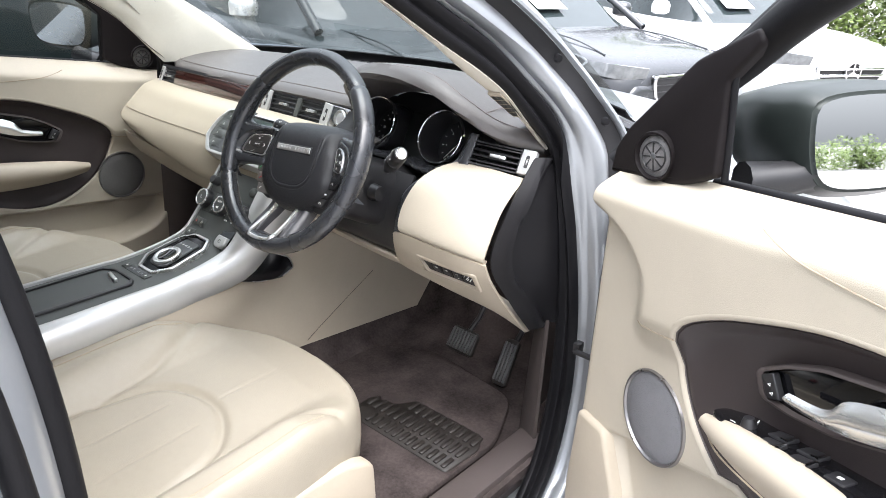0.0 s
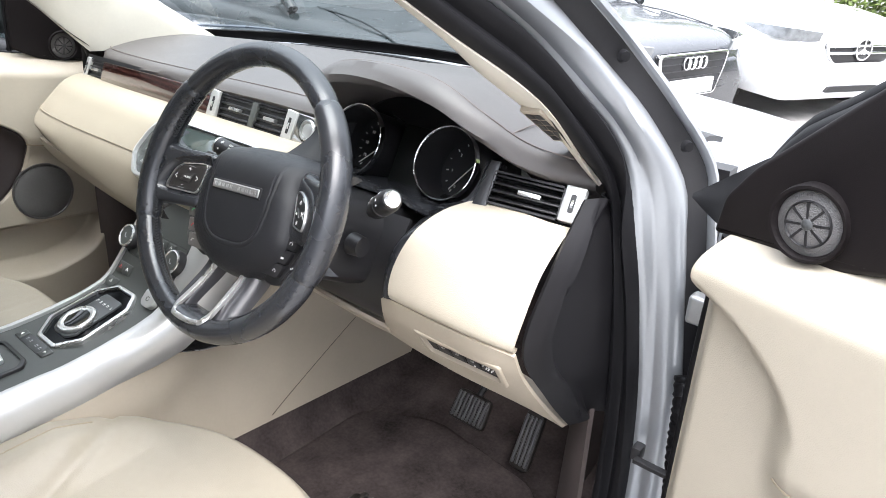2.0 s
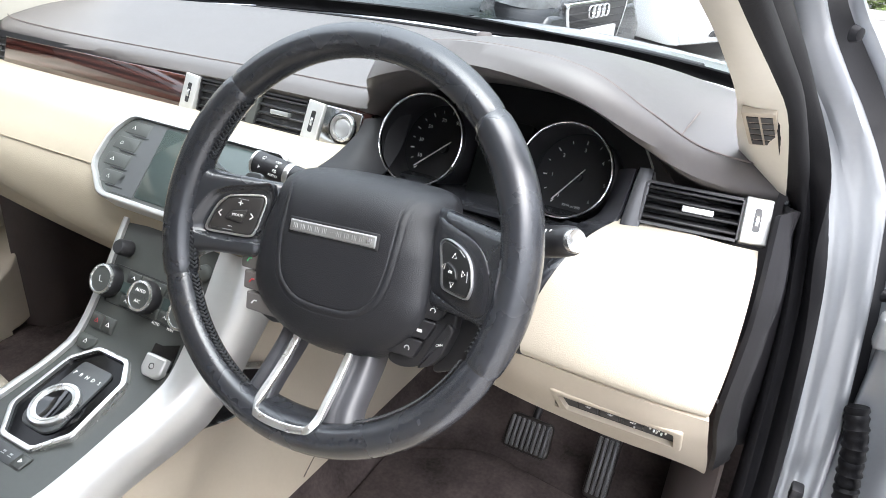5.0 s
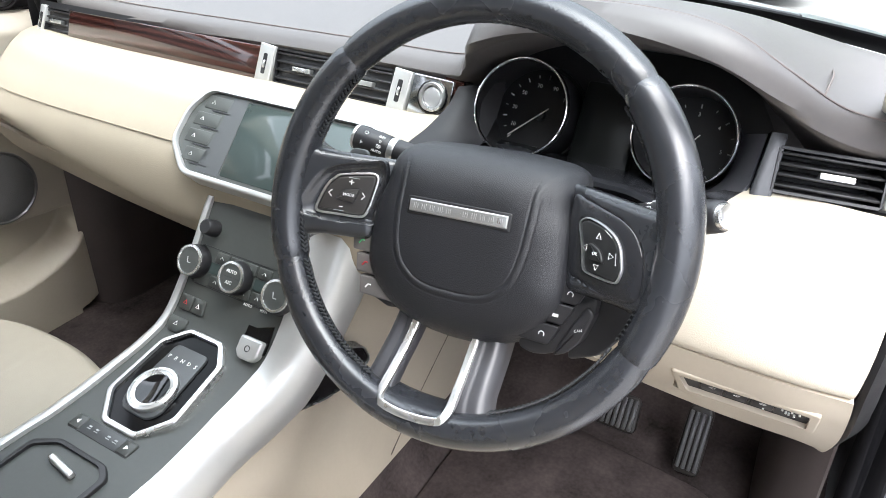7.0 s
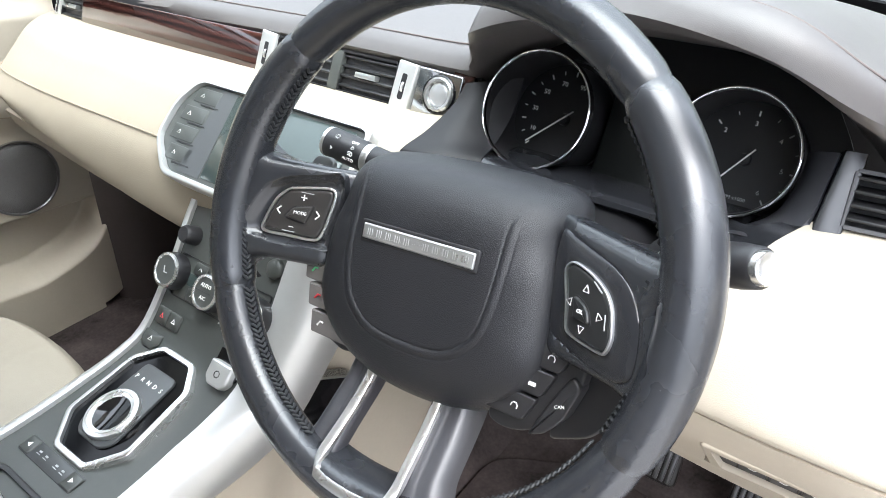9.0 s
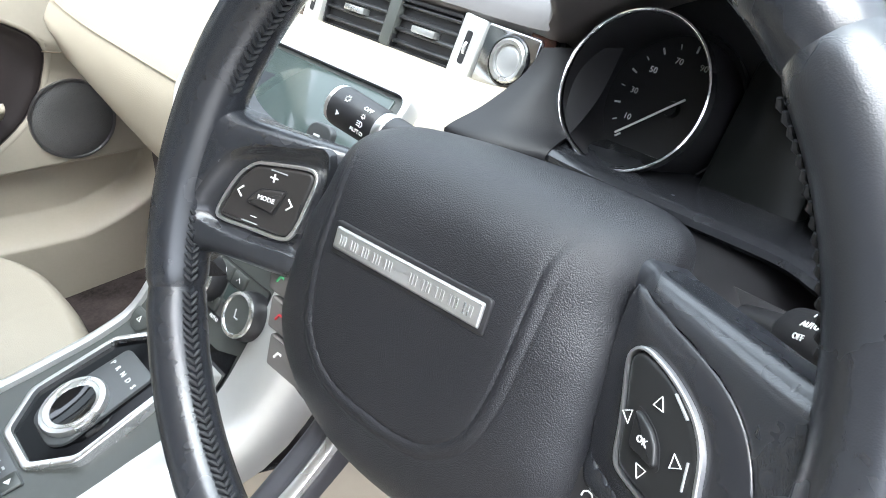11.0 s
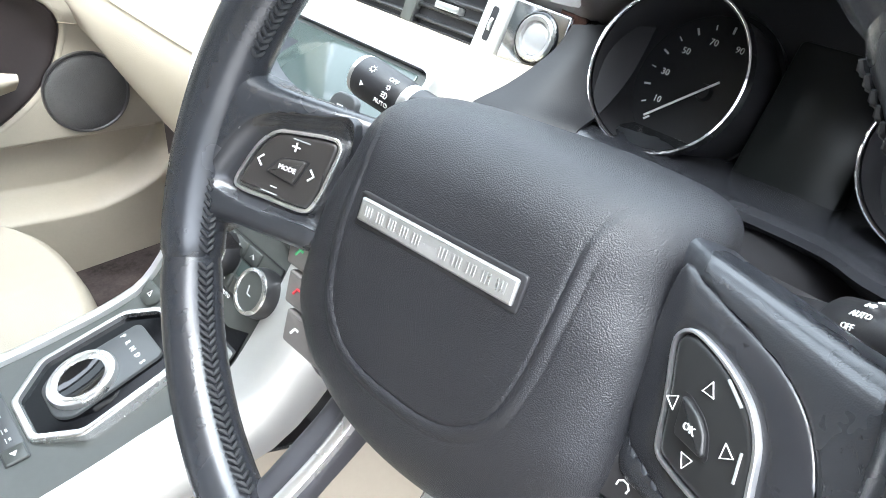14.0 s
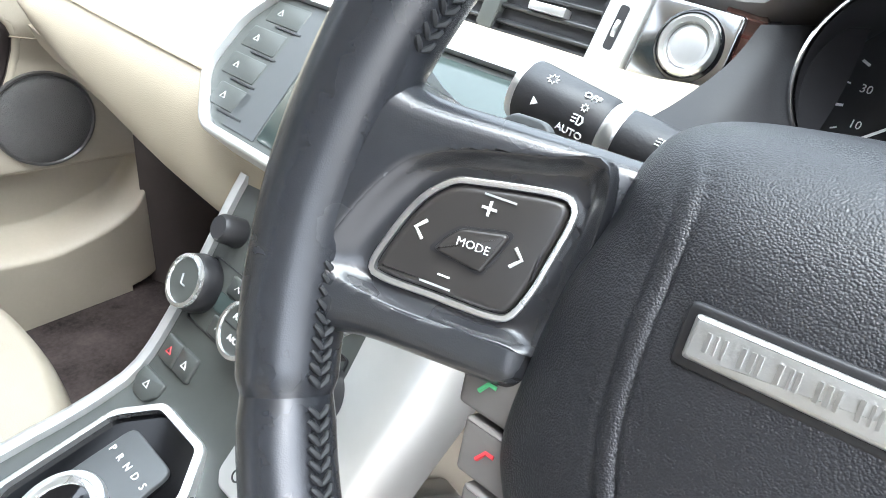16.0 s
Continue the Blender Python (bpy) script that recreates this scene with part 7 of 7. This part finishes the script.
    for f, sx, sy in ((0.0, 0.88, 0.86), (0.10, 1.0, 1.0), (0.45, 1.0, 1.0), (0.8, 0.84, 0.82), (1.05, 0.5, 0.5), (1.15, 0.15, 0.15)):
        o = spline([(-0.115, 0.030, 0), (-0.095, 0.070, 0), (0.02, 0.082, 0), (0.105, 0.070, 0), (0.122, 0.01, 0), (0.10, -0.06, 0), (0.0, -0.078, 0), (-0.09, -0.062, 0)], 40, closed=True)
        rows.append([Vector((p.x * sx, p.y * sy, -(0.22 if open_door else 0.165) * f)) for p in o])
    mirror_turn = pose(0, 0, 0, 0, MIRROR_TURN[open_door][0], 0) @ pose(0, 0, 0, MIRROR_TURN[open_door][1], 0, 0)
    part("mirror_housing", loft(rows, close_u=True, caps=True), paint("dark_green_grey_housing", (0.022, 0.027, 0.025), 0.32, spec=0.4), d, "dark mirror housing", m=mm @ mirror_turn)
    part("mirror_glass", slab([Vector((p.x * 0.83, p.y * 0.80, 0)) for p in rows[1]], 0.0, 0.004), MIRROR, d, "mirror glass", m=mm @ mirror_turn)
    part("mirror_arm", tube([(0.20, 1.165, -0.04), (0.21, 1.165, -0.10), (0.22, 1.175, -0.17)], 0.025, 10), BLACK, d, m=m)
    return d


MIRROR_TURN = {True: (84, -7.4), False: (62, 3)}
door("driver_door", HM, "open driver's door with cream leather panel and dark brown insert", 0.03, True)
door("passenger_door", LM, "closed passenger door with cream leather panel and dark brown insert", 0.03, False)

# hinge and check strap
CAST = paint("grey_cast_metal", (0.40, 0.41, 0.42), 0.45, metal=0.6, var=0.08, bump=0.3, bump_scale=400)
hinge = thing("door_hinge", (0.87, 0.36, 0.85), "grey cast metal door hinge on the pillar", "hinge")
for z in (0.967, 0.60):
    part("leaf", box(0.838, 0.868, 0.384, 0.408, z - 0.020, z + 0.020, 0.006, 3), CAST, hinge)
    part("knuckle", lathe([(0.0, -0.03), (0.010, -0.03), (0.010, 0.03), (0.0, 0.03)], 20), CAST, hinge, m=pose(0.874, 0.386, z))
    part("arm", box(0.868, 0.915, 0.355, 0.375, z - 0.018, z + 0.014, 0.005, 2), CAST, hinge)
strap = thing("check_strap", (0.83, 0.37, 0.735), "black door check strap with a bolted bracket", "door strap")
part("bracket", box(0.812, 0.827, 0.352, 0.372, 0.726, 0.748, 0.004, 2), BLACK, strap)
part("strap", box(0.822, 0.93, 0.338, 0.350, 0.733, 0.740, 0.002, 2), BLACK, strap)
loom = thing("cable_gaiter", (0.87, 0.36, 0.7), "black ribbed rubber cable gaiter between pillar and door", "cable gaiter")
gp = spline([(0.850, 0.40, 0.86), (0.860, 0.385, 0.82), (0.868, 0.372, 0.76), (0.880, 0.355, 0.70)], 40)
part("gaiter", tube(gp, [0.0135 + 0.0014 * math.sin(i * 2.4) for i in range(40)], 14), RUBBER, loom)

# wipers on the glass
for k, (a, b) in enumerate((((-0.45, 0.80), (0.18, 0.875)), ((0.10, 0.885), (0.62, 0.745)))):
    w = thing("wiper", (a[0], a[1], 1.13), "black windscreen wiper lying at the foot of the glass", "wiper")
    pts = spline([(a[0], a[1] + 0.05, 1.112), ((a[0] + b[0]) / 2, (a[1] + b[1]) / 2 + 0.09, 1.116), (b[0], b[1] + 0.06, 1.114)], 24)
    part("blade", tube(pts, 0.004, 8), RUBBER, w)
    part("wiper_arm", tube([p + Vector((0, 0.012, 0.010)) for p in pts[4:20]], 0.006, 8), BLACK, w)

# ---- cars parked in a row beyond ----
TYRE = paint("tyre_rubber", (0.02, 0.02, 0.02), 0.8, var=0.1, bump=0.4, bump_scale=200)
RIM_DARK = paint("dark_alloy", (0.06, 0.06, 0.065), 0.35, metal=0.6)
RIM_SILVER = paint("silver_alloy", (0.55, 0.55, 0.56), 0.3, metal=0.8)
PLATE = paint("white_plate", (0.85, 0.85, 0.85), 0.4, var=0.01)


def parked_car(label, at, heading, colour, length, width, height, bonnet_z, rim, tall, emblem):
    car = thing("parked_car", at, label, "car", "cars in the row")
    M = Matrix.Translation(at) @ pose(0, 0, 0, 0, 0, heading)     # nose towards +x of the car
    w = width / 2
    bz = bonnet_z
    # body: stations from nose to tail, half sections from roof line to sill
    st = [(0.0, 0.62, bz - 0.32, 0.24), (-0.06, 0.80, bz - 0.16, 0.20), (-0.30, 0.92, bz - 0.06, 0.22), (-0.8, 0.97, bz + 0.0, 0.24), (-1.25, 0.985, bz + 0.05, 0.24), (-2.2, 1.0, bz + 0.08, 0.24), (-3.4, 1.0, bz + 0.11, 0.26), (-length + 0.1, 0.93, bz + 0.10, 0.35), (-length, 0.82, bz - 0.05, 0.5)]
    rows = []
    for x, f, top, low in st:
        ww = w * f
        half = [(0, top), (0.5 * ww, top - 0.006), (0.80 * ww, top - 0.025), (0.93 * ww, top - 0.07), (0.985 * ww, top - 0.16), (ww, lerp(top, low, 0.5)), (0.985 * ww, lerp(top, low, 0.85)), (0.94 * ww, low)]
        rows.append([Vector((x, -y, z)) for y, z in reversed(half)] + [Vector((x, y, z)) for y, z in half[1:]])
    body = part("body", skin(rows, 64, 70), colour, car, m=M)
    for s in (-0.35, 0.35):
        part("bonnet_crease", tube(spline([(-0.30, s * width, bz - 0.075), (-0.7, s * width * 0.9, bz - 0.002), (-1.25, s * width * 0.85, bz + 0.04)], 20), 0.006, 6), colour, body, m=M)
    cab = [(-1.15, 0.80, bz + 0.02, 0.80), (-1.95, 0.74, height - 0.03, 0.86), (-2.5, 0.70, height, 0.88), (-3.3, 0.68, height - 0.05, 0.88), (-length + 0.35, 0.66, bz + 0.10, 0.84)]
    rows = []
    for x, f, top, g in cab:
        b = bz + 0.02
        rows.append([Vector((x - 0.0, -w * g, b)), Vector((x, -w * lerp(g, f, 0.6), lerp(b, top, 0.6))), Vector((x, -w * f * 0.97, top - 0.02)), Vector((x, -w * f * 0.7, top)), Vector((x, 0, top + 0.015)), Vector((x, w * f * 0.7, top)), Vector((x, w * f * 0.97, top - 0.02)), Vector((x, w * lerp(g, f, 0.6), lerp(b, top, 0.6))), Vector((x, w * g, b))])
    part("cabin_glass", skin(rows, 40, 40), CAB_GLASS, car, "dark cabin glass", m=M)
    rows2 = [[p + Vector((0, 0, 0.012)) for p in r[2:7]] for r in rows[1:4]]
    part("roof", skin(rows2, 20, 20, 0.012), colour, car, m=M)
    for s in (-1, 1):
        a = [Vector((-1.12, s * w * 0.83, bz + 0.03)), Vector((-1.55, s * w * 0.80, lerp(bz, height, 0.55))), Vector((-1.97, s * w * 0.725, height - 0.035)), Vector((-2.6, s * w * 0.69, height - 0.01)), Vector((-3.3, s * w * 0.67, height - 0.06)), Vector((-length + 0.4, s * w * 0.78, bz + 0.12))]
        part("roof_pillar", tube(spline(a, 40), 0.035, 8), colour, car, m=M)
        part("mirror", loft([[Vector((-1.62 + 0.10 * math.cos(t) * k, s * (w + 0.10 + 0.10 * math.sin(t) * k), bz + 0.16 + h)) for t in [2 * math.pi * q / 16 for q in range(16)]] for k, h in ((0.5, -0.07), (0.95, -0.05), (1.0, 0.02), (0.8, 0.06), (0.3, 0.075))], close_u=True, caps=True), SATIN if tall else colour, car, m=M)
        for x in (-0.80, -length + 0.85):
            wm = M @ pose(x, s * (w - 0.075), 0.335, 90 if s < 0 else -90, 0, 0)
            part("wheel_arch", lathe([(0.0, 0.075), (0.375, 0.075), (0.385, 0.112), (0.37, 0.112), (0.36, 0.08)], 40), BLACK, car, m=wm)
            wh = part("tyre", lathe([(0.20, -0.10), (0.31, -0.10), (0.335, -0.06), (0.335, 0.08), (0.315, 0.115), (0.25, 0.118), (0.245, 0.10)], 40), TYRE, car, m=wm)
            part("rim", lathe([(0.245, 0.112), (0.235, 0.116), (0.225, 0.07), (0.0, 0.06)], 40), rim, wh, m=wm)
            for k in range(5):
                for dk in (-7, 7):
                    part("rim_spoke", box(0.03, 0.235, -0.010, 0.010, 0.085, 0.108, 0.004, 1), rim, wh, m=wm @ pose(0, 0, 0, 0, 0, 72 * k + dk))
        # headlamp let into the corner
        hl = [[Vector((-0.10 - 0.02, s * w * 0.50, bz - 0.23)), Vector((-0.10, s * w * 0.50, bz - 0.16))], [Vector((-0.17, s * w * 0.72, bz - 0.235)), Vector((-0.15, s * w * 0.72, bz - 0.135))], [Vector((-0.32, s * w * 0.90, bz - 0.20)), Vector((-0.34, s * w * 0.885, bz - 0.115))], [Vector((-0.55, s * w * 0.965, bz - 0.135)), Vector((-0.56, s * w * 0.955, bz - 0.110))]]
        hb = skin(hl, 6, 16, 0.02)
        part("headlamp", hb, LAMP_BODY, car, "clear headlamp", m=M @ pose(0.105, 0, 0.012) @ Matrix.Diagonal((1.0, 1.04, 1.0, 1.0)))
        part("headlamp_projector", lathe([(0.0, 0.03), (0.035, 0.02), (0.045, 0.0)], 20), CHROME, car, m=M @ pose(-0.14, s * w * 0.68, bz - 0.19, 0, 90, 0))
        part("side_intake", skin([[(-0.03, s * w * 0.56, 0.31), (-0.02, s * w * 0.55, 0.37)], [(-0.12, s * w * 0.76, 0.31), (-0.13, s * w * 0.78, 0.40)]], 5, 8, 0.03), BLACK, car, m=M @ pose(0.02, 0, 0))
    gy, gz0, gz1 = (w * 0.46, 0.50, bz - 0.20) if emblem == "rings" else (w * 0.45, 0.52, bz - 0.23)
    go = rounded([(-gy, gz1), (-gy * 0.95, lerp(gz0, gz1, 0.45)), (-gy * 0.75, gz0 - (0.12 if emblem == "rings" else 0)), (gy * 0.75, gz0 - (0.12 if emblem == "rings" else 0)), (gy * 0.95, lerp(gz0, gz1, 0.45)), (gy, gz1)], 0.04, 4)
    G = M @ Matrix(((0, 0, 1, 0.0), (1, 0, 0, 0), (0, 1, 0, 0), (0, 0, 0, 1)))
    grille = part("grille", slab(go, -0.05, 0.012, 0.004, 1), BLACK, car, "black front grille", m=G)
    part("grille_frame", slab(go, -0.02, 0.022, 0.004, 1, hole=[Vector((p.x * 0.95, (p.y - 0.52) * 0.92 + 0.52, 0)) for p in go]), CHROME if emblem == "rings" else colour, car, m=G)
    gc = (gz0 + gz1) / 2 + 0.03
    if emblem == "rings":
        for i in range(6):
            part("grille_bar", box(-gy * 0.93, gy * 0.93, gz1 - 0.03 - i * 0.05, gz1 - 0.022 - i * 0.05, 0.008, 0.020), RIM_DARK, grille, m=G)
        for i in range(4):
            part("emblem", lathe([(0.036, 0.0), (0.040, 0.012), (0.047, 0.012), (0.050, 0.0)], 28), CHROME, car, m=G @ pose(-0.099 + i * 0.066, gz1 - 0.075, 0.02))
    elif emblem == "star":
        for dz in (0.03, -0.03):
            part("grille_bar", box(-gy * 0.93, gy * 0.93, gc + dz - 0.012, gc + dz + 0.012, 0.008, 0.030, 0.004, 1), CHROME, grille, m=G)
        part("emblem", lathe([(0.0, 0.0), (0.08, 0.002), (0.082, 0.02), (0.095, 0.02), (0.098, 0.0)], 32), CHROME, car, m=G @ pose(0, gc, 0.02))
        part("emblem_disc", lathe([(0.0, 0.006), (0.078, 0.006)], 32), BLACK, car, m=G @ pose(0, gc, 0.02))
        for k in range(3):
            part("emblem_arm", box(0, 0.08, -0.009, 0.009, 0.006, 0.018), CHROME, car, m=G @ pose(0, gc, 0.02, 0, 0, 90 + 120 * k))
        part("lower_intake", slab(rounded([(-gy * 0.8, 0.27), (gy * 0.8, 0.27), (gy * 0.7, 0.32), (-gy * 0.7, 0.32)], 0.02, 3), -0.02, 0.03), BLACK, car, m=G)
    else:
        for i in range(5):
            part("grille_bar", box(-gy * 0.93, gy * 0.93, gz1 - 0.03 - i * 0.05, gz1 - 0.022 - i * 0.05, 0.008, 0.020), CHROME, grille, m=G)
    part("bumper", slab(rounded([(-w * 0.72, 0.20), (w * 0.72, 0.20), (w * 0.80, 0.45), (w * 0.66, bz - 0.26), (-w * 0.66, bz - 0.26), (-w * 0.80, 0.45)], 0.06, 5), -0.30, 0.004, 0.05, 3), colour, car, m=G)
    part("number_plate", slab(rounded([(-0.26, 0.40), (0.26, 0.40), (0.26, 0.51), (-0.26, 0.51)], 0.008, 2), 0.0, 0.035, 0.002, 1), PLATE, car, "plain white number plate", m=G)
    # price sheet inside the windscreen
    part("price_sheet", box(-0.18, 0.18, -0.13, 0.13, 0, 0.004), PLATE, car, "white paper sheet behind the windscreen", m=M @ frame_axes((-1.44, -w * 0.25, bz + 0.24), (0, 1, 0), (-0.8, 0, 0.42)))
    return car


CAB_GLASS = paint("dark_cabin_glass", (0.03, 0.04, 0.042), 0.06, var=0.1, rough_var=0.03, spec=0.7)
LAMP_BODY = paint("headlamp_plastic", (0.20, 0.21, 0.22), 0.12, metal=0.3, var=0.2, scale=20, coat=1.0)
GREY_CAR = paint("dark_grey_car_paint", (0.035, 0.037, 0.042), 0.25, metal=0.0, coat=0.7, var=0.04)
SLATE_CAR = paint("slate_blue_car_paint", (0.11, 0.125, 0.15), 0.28, metal=0.4, coat=1.0, var=0.04)
WHITE_CAR = paint("white_car_paint", (0.80, 0.81, 0.82), 0.25, coat=1.0, var=0.02)
DARK_CAR = paint("dark_green_grey_car_paint", (0.020, 0.027, 0.029), 0.25, spec=0.35, coat=0.3, var=0.06)
parked_car("dark green-grey tall off-road car with a chrome mirror cap", (-1.20, 3.05, 0), -6, DARK_CAR, 4.6, 1.95, 1.66, 0.93, RIM_SILVER, True, "bars")
parked_car("dark grey saloon with a wide slatted grille", (-0.82, 4.75, 0), -13, GREY_CAR, 4.7, 1.85, 1.38, 0.90, RIM_DARK, False, "rings")
parked_car("white coupe with a black grille and round emblem", (-0.10, 6.75, 0), -30, WHITE_CAR, 4.7, 1.84, 1.42, 0.92, RIM_DARK, False, "star")

# ---- bank of shrubs behind the row ----
LEAF = paint("green_leaf", (0.05, 0.095, 0.022), 0.5, var=0.3, scale=2, second=(0.16, 0.22, 0.05))


def leaves(name, centres, count, size, seed):
    rnd = random.Random(seed)
    vs, fs = [], []
    for _ in range(count):
        c, r = rnd.choice(centres)
        d = Vector((rnd.gauss(0, 1), rnd.gauss(0, 1), rnd.gauss(0, 1))).normalized() * r * rnd.uniform(0.55, 1.05)
        p = Vector(c) + d
        if p.z < 0.05:
            continue
        a = Vector((rnd.gauss(0, 1), rnd.gauss(0, 1), rnd.gauss(0, 0.6))).normalized()
        b = a.orthogonal().normalized()
        s = size * rnd.uniform(0.6, 1.3)
        k = len(vs)
        vs += [p - a * s, p + b * s * 0.45, p + a * s, p - b * s * 0.45]
        fs.append((k, k + 1, k + 2, k + 3))
    me = bpy.data.meshes.new(name)
    me.from_pydata([tuple(v) for v in vs], [], fs)
    me.materials.append(LEAF)
    return new(name, me)


rnd = random.Random(4)
cs = [((x + rnd.uniform(-0.4, 0.4), 12.7 + rnd.uniform(-0.9, 0.9) - 0.12 * x, z + rnd.uniform(-0.4, 0.4)), rnd.uniform(0.5, 0.95)) for x in [-9 + 0.4 * i for i in range(48)] for z in (0.4, 1.2, 2.2)]
tagged(leaves("hedge", cs, 190000, 0.045, 5), "dense bright green shrubs behind the parked cars", "hedge", kind="stuff")
kerb = part("kerb", box(-20, 20, 11.35, 11.5, 0.0, 0.12, 0.02, 2), paint("concrete_kerb", (0.45, 0.44, 0.42), 0.8, var=0.1, bump=0.5), smooth=40)
tagged(kerb, "pale concrete kerb along the shrub bed", "kerb", kind="structure")

cs = [((36.0 + rnd.uniform(-1, 1) + 0.2 * y, y + rnd.uniform(-0.4, 0.4), rnd.uniform(0.0, 0.9)), rnd.uniform(0.5, 0.9)) for y in [-26 + 0.5 * i for i in range(110)]]
tagged(leaves("hedge", cs, 36000, 0.11, 9), "low clipped green hedge across the car park", "hedge", kind="stuff")
parked_car("white hatchback parked across the lane", (8.2, 5.6, 0), 205, WHITE_CAR, 4.3, 1.82, 1.45, 0.92, RIM_SILVER, False, "bars")
# made dark and tall so that it blocks light to the passenger window
parked_car("grey hatchback parked close beside the car", (-2.05, 2.1, 0), 90, SLATE_CAR, 4.4, 1.84, 1.66, 1.02, RIM_SILVER, False, "bars")

# the car's own wheels
for x in (-0.80, 0.86):
    for y in (1.22, -1.42):
        wm = Matrix.Translation((x, y, 0.35)) @ pose(0, 0, 0, 0, 90 if x > 0 else -90, 0)
        wh = part("tyre", lathe([(0.20, -0.11), (0.32, -0.11), (0.35, -0.07), (0.35, 0.07), (0.325, 0.10), (0.25, 0.105), (0.245, 0.09)], 40), TYRE, shell, m=wm)
        part("rim", lathe([(0.245, 0.098), (0.235, 0.102), (0.225, 0.05), (0.0, 0.045)], 40), RIM_SILVER, wh, m=wm)
        for k in range(5):
            part("rim_spoke", box(0.03, 0.235, -0.018, 0.018, 0.06, 0.092, 0.006, 1), RIM_SILVER, wh, m=wm @ pose(0, 0, 0, 0, 0, 72 * k))
